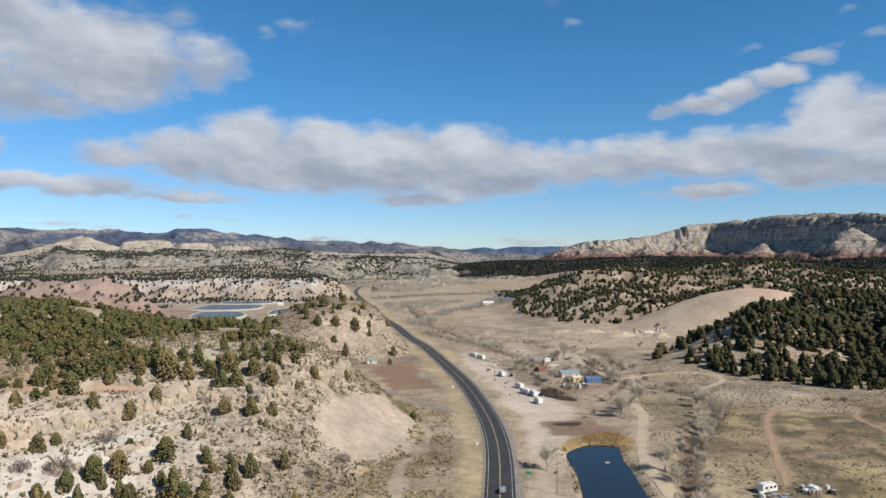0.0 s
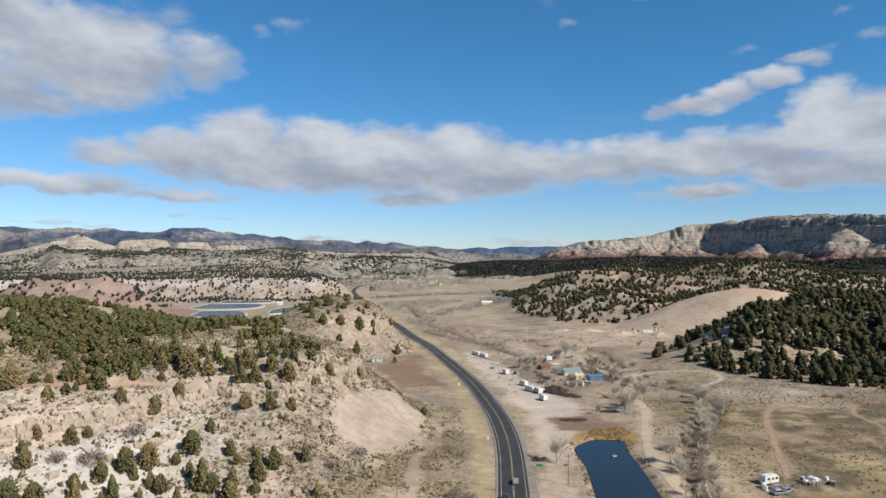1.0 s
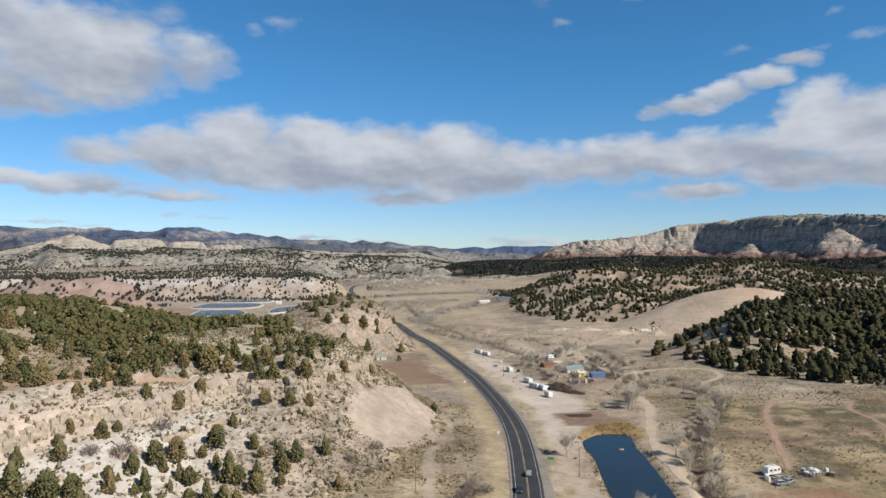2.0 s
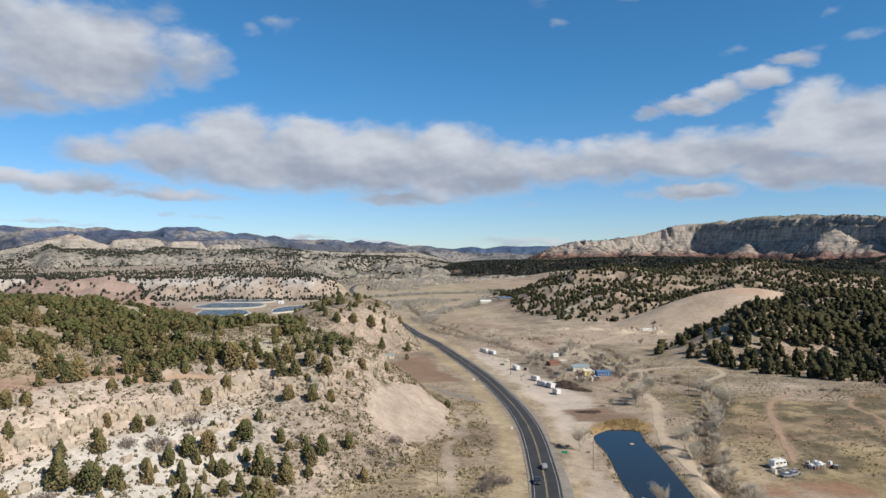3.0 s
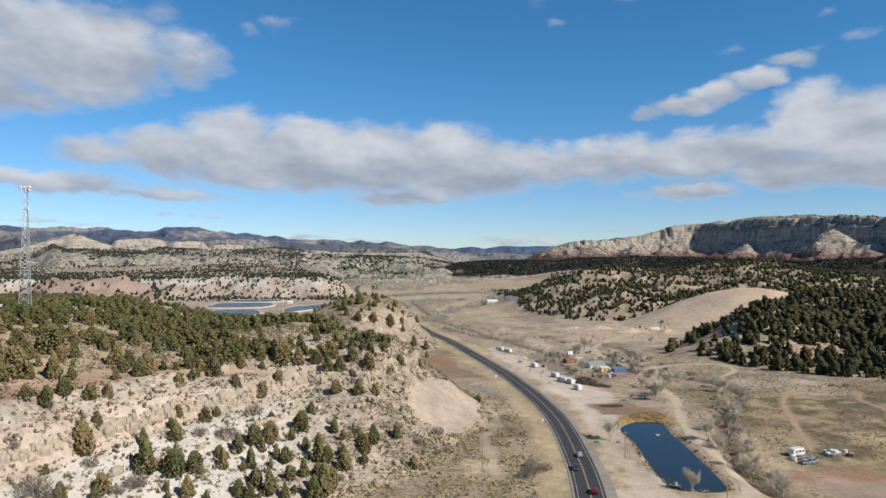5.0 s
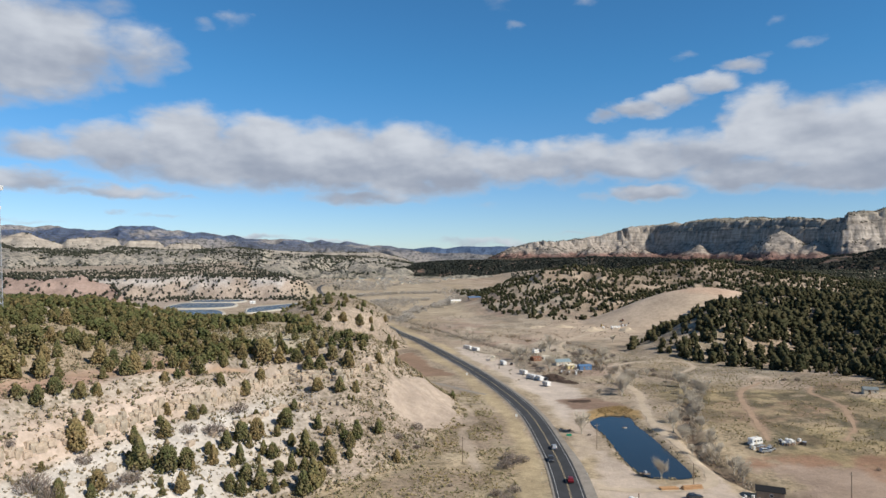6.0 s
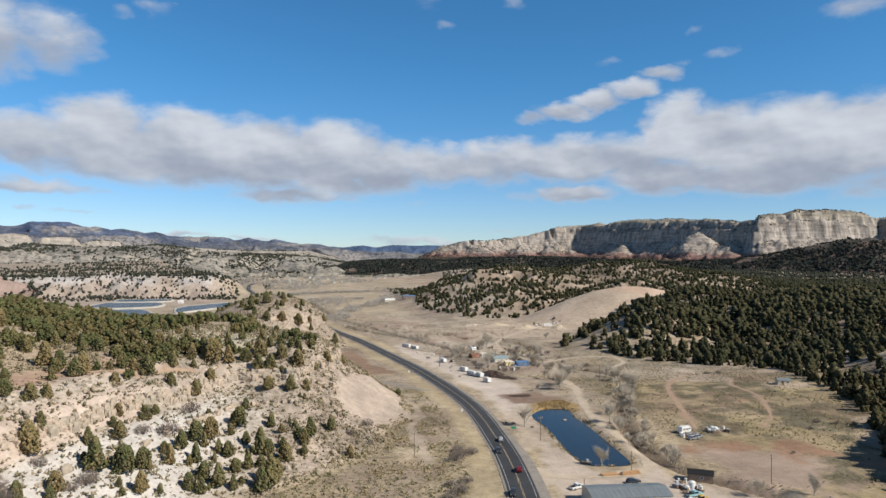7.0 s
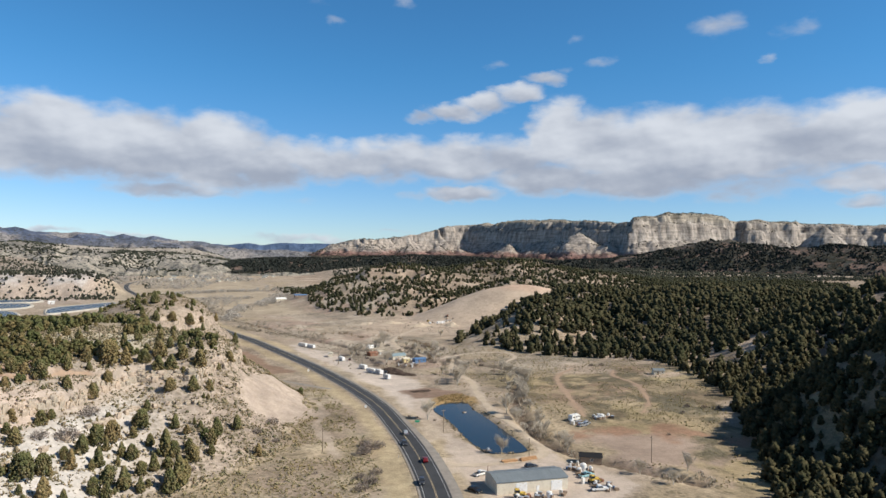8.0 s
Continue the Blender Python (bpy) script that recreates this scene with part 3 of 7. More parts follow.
# bare lots, fields and scars: outline, soil colour, scrub, width of the ragged edge
LOTS = [([(30, 236), (33, 262), (32, 300), (29, 345), (25, 400), (19, 450), (12, 520), (22, 530), (36, 450), (47, 395), (57, 352), (62, 322), (56, 292), (50, 262), (42, 250)], (0.56, 0.48, 0.385), 0.03, 4.0),
        ([(15, 150), (30, 150), (52, 151), (64, 157), (67, 170), (62, 173), (56, 163), (40, 161), (26, 164), (17, 170)], (0.54, 0.455, 0.355), 0.02, 3.0),
        ([(14, 118), (20, 150), (27, 176), (34, 196), (37, 172), (44, 158), (60, 157), (66, 150), (72, 120), (60, 112), (30, 112)], (0.51, 0.425, 0.33), 0.04, 4.0),
        ([(30, 196), (37, 215), (42, 238), (50, 252), (60, 262), (42, 262), (33, 240), (27, 215), (24, 190)], (0.49, 0.405, 0.31), 0.12, 3.0),
        ([(93, 178), (118, 174), (132, 160), (126, 141), (98, 124), (78, 131), (82, 156)], (0.37, 0.285, 0.212), 0.08, 12.0),
        ([(96, 190), (130, 178), (150, 150), (136, 140), (118, 172), (92, 186)], (0.33, 0.205, 0.13), 0.2, 12.0),
        ([(-29, 372), (-4, 377), (-24, 494), (-47, 450)], (0.27, 0.185, 0.125), 0.05, 3.0),
        ([(43, 268), (66, 262), (72, 282), (58, 298), (44, 294)], (0.27, 0.19, 0.135), 0.15, 4.0),
        ([(-38, 240), (-30, 262), (-18, 292), (-12, 268), (-10, 246), (-24, 236)], (0.55, 0.44, 0.325), 0.02, 4.0),
        ([(-143, 303), (-118, 261), (-100, 249), (-80, 252), (-64, 252), (-70, 290), (-98, 300), (-126, 312)], (0.50, 0.44, 0.31), 0.1, 3.0),
        ([(44, 246), (52, 268), (68, 272), (74, 256), (70, 244), (58, 250)], (0.36, 0.25, 0.115), 0.3, 3.0),
        ([(105, 560), (150, 560), (240, 640), (262, 700), (200, 760), (140, 740), (100, 640)], (0.45, 0.36, 0.26), 0.12, 14.0)]


def soil_tint(x, y, z):
    """Colour of the soil and how scrubby it is, by where it lies."""
    col = np.empty(x.shape + (3,))
    col[...] = (0.40, 0.325, 0.235)
    scrub = np.full(x.shape, 0.55)

    def lay(mask, c, s=None):
        k = np.clip(mask, 0, 1)
        col[...] = col * (1 - k[..., None]) + np.array(c) * k[..., None]
        if s is not None:
            scrub[...] = scrub * (1 - k) + s * k

    patch = fbm(x, y, 45, 4)
    lay(sstep((patch + 0.05) / 0.3), (0.43, 0.345, 0.225), 0.6)
    q = west_hill(x, y)
    onhill = sstep(q / 0.1)
    lay(onhill, (0.455, 0.39, 0.305), 0.6)
    lay(sstep((q - 0.05) / 0.2) * sstep((0.78 - q) / 0.1) * sstep((-62 - x) / 40) * sstep((235 - y) / 30), (0.56, 0.52, 0.445), 0.12)
    lay(sstep((q - 0.72) / 0.08) * sstep((0.95 - q) / 0.08) * sstep((280 - y) / 20), (0.455, 0.38, 0.295), 0.35)
    lay(sstep((q - 0.70) / 0.05) * sstep((0.93 - q) / 0.05) * sstep((-98 - x) / 15) * sstep((230 - y) / 20) * sstep((fbm(x, y, 26, 2) + 0.16) / 0.1), (0.50, 0.405, 0.315), 0.15)
    lay(sstep((q - 0.97) / 0.1) * sstep((-95 - x) / 20) * sstep((300 - y) / 60), (0.42, 0.285, 0.205), 0.35)
    lay(onhill * sstep((x + 82) / 30) * sstep((450 - y) / 60), (0.38, 0.31, 0.235), 0.9)
    lay(sstep((q - 1.1) / 0.2) * 0.8, (0.44, 0.36, 0.24), 0.4)
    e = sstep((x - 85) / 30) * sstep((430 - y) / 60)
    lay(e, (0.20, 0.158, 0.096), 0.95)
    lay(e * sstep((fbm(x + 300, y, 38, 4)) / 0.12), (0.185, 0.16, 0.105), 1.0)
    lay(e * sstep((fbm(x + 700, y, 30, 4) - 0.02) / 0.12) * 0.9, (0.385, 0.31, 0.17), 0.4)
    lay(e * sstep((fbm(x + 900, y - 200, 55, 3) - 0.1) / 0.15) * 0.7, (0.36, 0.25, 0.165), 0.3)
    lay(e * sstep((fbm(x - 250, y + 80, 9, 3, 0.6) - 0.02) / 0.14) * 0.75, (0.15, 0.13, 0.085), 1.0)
    lay(e * sstep((fbm(x + 60, y + 480, 12, 3, 0.6) - 0.05) / 0.12) * 0.7, (0.40, 0.315, 0.19), 0.3)
    f = sstep((0.10 - q) / 0.08) * sstep((16 - x) / 6) * sstep((330 - y) / 30) * sstep((y - 60) / 40)
    lay(f * sstep((fbm(x + 210, y - 60, 9, 3, 0.6) + 0.02) / 0.14) * 0.5, (0.23, 0.19, 0.115), 0.95)
    lay(f * sstep((fbm(x - 90, y + 210, 12, 3, 0.6) - 0.06) / 0.12) * 0.7, (0.44, 0.37, 0.245), 0.3)
    lay(f * sstep((fbm(x + 330, y + 90, 20, 3, 0.6) - 0.10) / 0.12) * 0.5, (0.29, 0.22, 0.165), 0.7)
    v = sstep((y - 300) / 60) * sstep((x + 5) / 30) * sstep((260 - x) / 60) * sstep((1500 - y) / 300)
    lay(v * 0.85, (0.40, 0.325, 0.225), 0.45)
    lay(v * sstep((fbm(x - 400, y, 60, 4) - 0.02) / 0.12) * 0.8, (0.40, 0.295, 0.225), 0.3)
    lay(v * sstep((fbm(x + 150, 0.6 * y, 45, 4) - 0.06) / 0.1) * 0.75, (0.31, 0.27, 0.20), 0.7)
    lay(v * sstep((fbm(x + 50, 0.5 * y - 90, 34, 4) - 0.12) / 0.08) * 0.8, (0.50, 0.43, 0.32), 0.1)
    lay(v * sstep((fbm(x + 620, 0.7 * y, 20, 4, 0.6) - 0.02) / 0.10) * 0.6, (0.285, 0.235, 0.175), 0.7)
    lay(v * sstep((fbm(x - 320, 0.4 * y, 26, 4, 0.6) - 0.08) / 0.08) * 0.6, (0.46, 0.385, 0.285), 0.2)
    lay(sstep((y - 800) / 100) * sstep((x + 240) / 60) * sstep((110 - x) / 60) * sstep((2300 - y) / 200), (0.43, 0.355, 0.245), 0.25)
    bare = sstep((signed(x, y, DOME) + 6 + 12 * fbm(x, y, 24, 3)) / 10)
    lay(sstep((1.1 - np.hypot((x + 80) / 95, (y - 555) / 125)) / 0.3) * 0.85, (0.345, 0.275, 0.205), 0.7)
    w = sstep((x - 190) / 60) * sstep((y - 240) / 100)
    # dark tint paints shade onto the soil of the near eastern slope
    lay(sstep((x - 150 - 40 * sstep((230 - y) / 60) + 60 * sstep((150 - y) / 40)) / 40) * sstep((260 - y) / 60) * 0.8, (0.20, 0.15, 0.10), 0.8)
    lay(w, (0.38, 0.29, 0.205), 0.6)
    for poly, c, sc, soft in LOTS:
        lay(sstep((signed(x, y, np.array(poly, float)) + soft * (0.5 + 1.7 * fbm(x, y, 16, 4, 0.65))) / soft), c, sc)
    lay(sstep((signed(x, y, SCAR) + 2 + 6 * fbm(x, y, 10, 3)) / 3), (0.43, 0.352, 0.27), 0.2)
    for points, width, soil, _ in TRACK_PLAN:
        d, _ = near_line(x, y, spline(points, 6.0))
        lay(sstep((width * 0.5 + 2.0 + 3 * fbm(x, y, 7, 2) - d) / 2.5) * 0.85, {"pale": (0.48, 0.395, 0.295), "red": (0.385, 0.275, 0.19), "grey": (0.33, 0.28, 0.22), "faint": (0.45, 0.37, 0.275)}[soil], 0.1)
    dr, _ = near_line(x, y, ROAD)
    east_side = (x > np.interp(y, ROAD[:, 1], ROAD[:, 0])) & (y < 480)
    lay(sstep((17 + 5 * fbm(x, y, 30, 2) - dr) / 5) * sstep((dr - 6) / 1.5) * (y < 1200) * np.where(east_side, 0.3, 0.8), (0.46, 0.37, 0.22), 0.12)
    lay(sstep((4.5 - near_line(x, y, CREEK)[0]) / 3) * 0.85, (0.15, 0.11, 0.08), 0.5)
    far = np.maximum(sstep((y - 1000) / 250), sstep((y - 840) / 60) * sstep((-330 - x) / 40))
    lay(far * sstep((-190 - x) / 60) * sstep((1480 - y) / 60), (0.42, 0.345, 0.27), 0.35)
    # soil among the farther eastern woods, also darkened for slope shade
    lay(sstep((x - 260) / 90) * sstep((y - 230) / 60) * 0.8, (0.27, 0.215, 0.155), 0.7)
    lay(sstep((x - 245) / 30) * sstep((y - 190) / 30) * sstep((420 - y) / 60) * 0.85, (0.31, 0.24, 0.18), 0.6)
    lay(sstep((x - 120 - 0.06 * y) / 200) * sstep((y - 1250) / 250) * 0.85, (0.40, 0.335, 0.26), 0.5)
    lay(sstep((x - 0.34 * y) / 200) * sstep((y - 1250) / 250) * 0.85, (0.20, 0.17, 0.125), 0.8)
    # pale rims and sandy openings among the eastern woods
    rim = sstep((fbm(x + 40, y - 300, 42, 3, 0.6) - 0.10) / 0.14) * sstep((x - 120) / 60)
    lay(rim * 0.8, (0.47, 0.375, 0.275), 0.3)
    lay(sstep((y - 1420) / 60) * sstep((1900 - y) / 100) * sstep((x - 0.16 * y) / 80) * sstep((fbm(x, 0.25 * y, 90, 3) + 0.06) / 0.10) * 0.9, (0.50, 0.42, 0.32), 0.2)
    lay(bare, (0.52, 0.415, 0.30), 0.1)
    lay(bare * sstep((land(x, y) - 24 + 8 * fbm(x, y, 30, 3)) / 8) * 0.6, (0.50, 0.34, 0.235), 0.1)
    strata = np.sin(z * 0.55 + 3 * fbm(x, y, 120, 2))
    lay(far * sstep((-190 - x) / 60) * sstep((z + 2) / 8) * sstep((1520 - y) / 60) * sstep((z - 6 + 26 * fbm(x, 0.3 * y, 26, 3)) / 12) * (0.75 + 0.25 * strata), (0.53, 0.495, 0.44), 0.2)
    lay(far * sstep((-190 - x) / 60) * sstep((y - 1520) / 60), (0.36, 0.30, 0.23), 0.6)
    lay(sstep((1.05 - np.hypot((x + 515) / 215, (y - 962) / 125)) / 0.25) * 0.85, (0.36, 0.25, 0.195), 0.35)
    lay(sstep((y - 2300) / 400), (0.40, 0.34, 0.27), 0.6)
    col *= np.array([1.0, 0.995, 1.05])
    return col, scrub


def build_ground():
    gx = steps(-190, 250, 2.0, -4700, 4700, 1.032)
    gy = steps(90, 440, 2.2, -1500, 1620, 1.012)
    gy = np.concatenate([gy[(gy < 90)][::3], gy[gy >= 90], steps(0, 1, 1, 0, 3200, 1.06)[1:] * 1.0 + gy[-1] + 12])
    xx, yy = np.meshgrid(gx, gy)
    zz = land(xx, yy)
    n = len(gx)
    ids = np.arange(xx.size).reshape(xx.shape)
    q = np.stack([ids[:-1, :-1], ids[:-1, 1:], ids[1:, 1:], ids[1:, :-1]], -1).reshape(-1, 4)
    me = mesh_of("ground", np.column_stack([xx.ravel(), yy.ravel(), zz.ravel()]), q, M_SOIL, True)
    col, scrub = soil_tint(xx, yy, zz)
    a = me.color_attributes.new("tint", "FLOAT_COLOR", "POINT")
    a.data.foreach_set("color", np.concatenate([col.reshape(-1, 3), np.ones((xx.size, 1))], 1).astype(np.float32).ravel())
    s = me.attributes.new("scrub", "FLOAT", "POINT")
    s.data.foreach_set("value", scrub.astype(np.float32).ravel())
    return tagged(new("ground", me), "dry tan valley floor with eroded pale slopes and sage scrub", "ground", kind="structure")


build_ground()


# ---- highway and tracks ----
fine_road = spline(ROAD[::4], 4.0)
strip("road", fine_road, -4.6, 4.6, M_ASPHALT, 0.06, "dark asphalt two-lane highway curving along the valley floor", "road", follow=False)
strip("road_shoulder", fine_road, -5.3, -4.4, M_GRAVEL, 0.03, "grey gravel shoulder along the asphalt highway", "shoulder", follow=False)
strip("road_shoulder", fine_road, 4.4, 6.4 + 1.6 * sstep((230 - fine_road[:, 1]) / 60), M_GRAVEL, 0.03, "grey gravel shoulder along the asphalt highway", "shoulder", follow=False)
for a, b in ((-3.78, -3.63), (3.63, 3.78)):
    strip("edge_line", fine_road, a, b, M_WHITE_LINE, 0.075, "white painted edge line on the asphalt highway", "road marking", follow=False)
for a, b in ((-0.22, -0.10), (0.10, 0.22)):
    strip("centre_line", fine_road, a, b, M_YELLOW_LINE, 0.075, "worn yellow painted centre line on the highway", "road marking", follow=False)


TRACKS = []


def track(points, width, mat, label, name="dirt_track", lift=0.10):
    line = spline(points, 2.5)
    TRACKS.append((line[::2], width))
    w = width / 2 * (0.72 + 1.0 * fbm(line[:, 0], line[:, 1], 7, 3))
    v = width / 2 * (0.72 + 1.0 * fbm(line[:, 0] + 90, line[:, 1], 7, 3))
    return strip(name, line, -w, v, mat, lift, label, "dirt track")


for points, width, soil, label in TRACK_PLAN:
    if soil == "faint":
        TRACKS.append((spline(points, 5.0), width))
        continue
    track(points, width, {"pale": M_DIRT, "red": M_RED_DIRT, "grey": M_GRAVEL}[soil], label)

# ---- pond ----
def sheet(name, outline, z, mat, label, category, kind="structure"):
    bm = bmesh.new()
    f = bm.faces.new([bm.verts.new((p[0], p[1], z)) for p in outline])
    if f.normal.z < 0:
        f.normal_flip()
    bmesh.ops.triangulate(bm, faces=[f])
    bm.normal_update()
    for k in bm.faces:
        if k.normal.z < 0:
            k.normal_flip()
    ob = part(name, bm, mat)
    return tagged(ob, label, category, kind=kind)


sheet("water", POND, 0.1, M_POND, "dark blue still pond water between pale dirt banks", "pond")


# ---- lagoons behind the western mesa ----
def lagoon(outline, z):
    line = spline(outline + [outline[0]], 4.0)[:-1]
    centre = line.mean(0)
    sheet("water", line, z, M_LAGOON, "flat blue treatment lagoon water inside pale berms", "lagoon")
    away = (line - centre) / np.linalg.norm(line - centre, axis=1)[:, None]
    out = [line + away * k for k in (-0.3, 1.0, 2.8, 5.2)]
    hs = [z - 0.3, z + 0.45, z + 0.45, z - 1.5]
    v = np.concatenate([np.column_stack([o, np.full(len(o), h)]) for o, h in zip(out, hs)])
    n = len(line)
    k = np.arange(n)
    q = np.concatenate([np.stack([r * n + k, r * n + (k + 1) % n, (r + 1) * n + (k + 1) % n, (r + 1) * n + k], 1) for r in range(3)])
    ob = new("berm", mesh_of("berm", v, q[:, ::-1], M_LINER, True))
    tagged(ob, "pale earth berm round a treatment lagoon", "berm", kind="structure")


lagoon([(-352, 984), (-298, 984), (-271, 903), (-330, 897)], -10.6)
lagoon([(-384, 1122), (-302, 1116), (-294, 1032), (-378, 1028)], -10.6)
lagoon([(-384, 1200), (-304, 1198), (-300, 1150), (-370, 1146)], -10.6)
lagoon([(-252, 1000), (-240, 1045), (-184, 1112), (-180, 1045), (-206, 985), (-238, 935)], -10.6)


# ---- leaf clumps ----
def clump(rng, n):
    """n jittered eight-sided leaf clumps of unit size at the origin."""
    v = np.array([(1, 0, 0), (-1, 0, 0), (0, 1, 0), (0, -1, 0), (0, 0, 1), (0, 0, -1)], float)
    f = np.array([(0, 2, 4), (2, 1, 4), (1, 3, 4), (3, 0, 4), (2, 0, 5), (1, 2, 5), (3, 1, 5), (0, 3, 5)])
    return v[None] * (0.55 + 0.9 * rng.rand(n, 6, 1)) + 0.25 * rng.randn(n, 6, 3), f


def shard(rng, n):
    """n jittered four-sided leaf clumps of unit size at the origin, turned at random."""
    v = np.array([(1, 1, 1), (1, -1, -1), (-1, 1, -1), (-1, -1, 1)], float) * 0.72
    f = np.array([(0, 1, 2), (0, 3, 1), (0, 2, 3), (1, 3, 2)])
    q = rng.randn(n, 4)
    w, x, y, z = (q / np.linalg.norm(q, axis=1)[:, None]).T
    turn = np.array([[1 - 2 * (y * y + z * z), 2 * (x * y - z * w), 2 * (x * z + y * w)], [2 * (x * y + z * w), 1 - 2 * (x * x + z * z), 2 * (y * z - x * w)],
                     [2 * (x * z - y * w), 2 * (y * z + x * w), 1 - 2 * (x * x + y * y)]])
    return np.einsum("ijn,kj->nki", turn, v) * (0.75 + 0.6 * rng.rand(n, 4, 1)), f


def sliver(rng, n):
    """n thin upright twig bundles of unit size at the origin."""
    v, f = shard(rng, n)
    return v * np.array([0.42, 0.42, 1.5]), f


def crown_arrays(rng, high, wide, count, size, low=0.08, pointed=0.5, leaf=None):
    """Leaf clumps filling a rough egg or cone; returns places and triangles."""
    t = low + (1 - low) * rng.rand(count) ** 0.85
    egg = np.sqrt(np.clip(1 - ((t - 0.33) / 0.70) ** 2, 0.02, 1))
    cone = (1.04 - t) ** 0.8 * np.clip(t / 0.14, 0.3, 1)
    prof = egg * (1 - pointed) + cone * pointed
    lob = rng.rand(5) * 6.28
    ang = rng.rand(count) * 6.2832
    r = wide * prof * np.sqrt(0.25 + 0.75 * rng.rand(count)) * (1 + 0.22 * np.sin(3 * ang + lob[0] + 5 * t) + 0.15 * np.sin(5 * ang + lob[1] - 7 * t))
    c = np.column_stack([r * np.cos(ang), r * np.sin(ang), t * high])
    v, f = (leaf or clump)(rng, count)
    per = v.shape[1]
    s = size * (0.6 + 0.8 * rng.rand(count, 1, 1))
    v = v * s * np.array([1, 1, 1.15]) + c[:, None, :]
    faces = f[None] + per * np.arange(count)[:, None, None]
    return v.reshape(-1, 3), faces.reshape(-1, 3)


# ---- far country: ranges and the great mesa, as rings of slopes round the valley ----
CENTRE = np.array([-36.0, -30.0])


def ring(name, az, r, shape, mat, label, category):
    """Slopes over azimuth (degrees from +y, clockwise) and distance; shape gives the height."""
    aa, rr = np.meshgrid(np.radians(az), r)
    xx, yy = CENTRE[0] + rr * np.sin(aa), CENTRE[1] + rr * np.cos(aa)
    zz = shape(np.degrees(aa), rr, xx, yy)
    ids = np.arange(xx.size).reshape(xx.shape)
    q = np.stack([ids[:-1, :-1], ids[:-1, 1:], ids[1:, 1:], ids[1:, :-1]], -1).reshape(-1, 4)
    ob = new(name, mesh_of(name, np.column_stack([xx.ravel(), yy.ravel(), zz.ravel()]), q, mat, True))
    return tagged(ob, label, category, kind="structure")


def range_shape(skyline, near, crest, rough, gully, climb=1.25, jag=0.28):
    """Slopes that climb from near to the crest, cut by spurs and ravines that run down towards the valley."""
    sa, sh = zip(*skyline)

    def shape(a, r, x, y):
        arc = np.radians(a) * crest
        top = np.interp(a + 0.25 * fbm(arc, r, gully * 0.5, 2), sa, sh)
        k = np.clip((r - near) / (crest - near), 0, 1)
        back = 1 - 0.5 * sstep((r - crest) / 300)
        spur = 1 - 2.2 * np.abs(fbm(arc + 60 * fbm(x, y, gully, 2), r * 0.38, gully, 4, 0.55))
        z = top * k ** climb * back + rough * (spur - 0.72) * np.sin(np.pi * k ** 0.8) * 2.0
        z = z + rough * jag * fbm(arc, r * 0.5, gully * 0.35, 4, 0.6) * k
        return np.where(r <= near + 1, -40, z)
    return shape


def skyline(rows, r):
    """Azimuths and heights of a skyline given by its elevation in degrees as seen from the path, at distance r."""
    return [(a, 73 + math.tan(radians(e)) * (r(a) if callable(r) else r)) for a, e in rows]


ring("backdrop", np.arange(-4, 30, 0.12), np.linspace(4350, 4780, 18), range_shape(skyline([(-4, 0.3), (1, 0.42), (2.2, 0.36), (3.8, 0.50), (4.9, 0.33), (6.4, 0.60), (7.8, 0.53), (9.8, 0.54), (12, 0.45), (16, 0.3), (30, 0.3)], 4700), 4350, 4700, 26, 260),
     M_FARRANGE, "forested mountains on the horizon, tinted blue with painted haze", "mountains")
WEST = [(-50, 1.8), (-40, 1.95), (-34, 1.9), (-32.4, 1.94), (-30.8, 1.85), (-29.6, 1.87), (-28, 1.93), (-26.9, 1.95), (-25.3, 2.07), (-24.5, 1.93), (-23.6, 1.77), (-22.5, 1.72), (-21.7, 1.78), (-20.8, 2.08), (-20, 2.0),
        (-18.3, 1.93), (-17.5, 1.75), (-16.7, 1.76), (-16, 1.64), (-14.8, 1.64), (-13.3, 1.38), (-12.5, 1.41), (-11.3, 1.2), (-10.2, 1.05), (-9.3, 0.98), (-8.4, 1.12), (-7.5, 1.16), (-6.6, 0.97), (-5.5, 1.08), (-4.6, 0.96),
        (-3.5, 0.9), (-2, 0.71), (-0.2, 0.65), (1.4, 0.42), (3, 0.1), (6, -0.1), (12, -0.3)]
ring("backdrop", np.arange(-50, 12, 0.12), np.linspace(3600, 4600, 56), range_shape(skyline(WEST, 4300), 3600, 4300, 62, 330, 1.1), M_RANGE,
     "grey-brown mountain range with painted blue haze and pale badland slopes", "mountains")
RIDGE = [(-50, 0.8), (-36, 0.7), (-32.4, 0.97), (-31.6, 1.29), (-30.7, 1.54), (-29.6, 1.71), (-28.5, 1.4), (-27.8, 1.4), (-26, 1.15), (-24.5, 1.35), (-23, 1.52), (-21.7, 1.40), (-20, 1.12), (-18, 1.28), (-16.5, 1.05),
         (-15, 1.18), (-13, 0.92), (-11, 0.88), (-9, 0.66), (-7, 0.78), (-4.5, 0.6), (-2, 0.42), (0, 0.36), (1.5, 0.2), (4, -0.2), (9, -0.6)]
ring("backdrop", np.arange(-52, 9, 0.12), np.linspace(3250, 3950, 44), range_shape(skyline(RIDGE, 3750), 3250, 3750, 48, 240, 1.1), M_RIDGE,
     "wooded ridge painted dark blue-grey for haze and cloud shade, with a few pale patches", "hills")
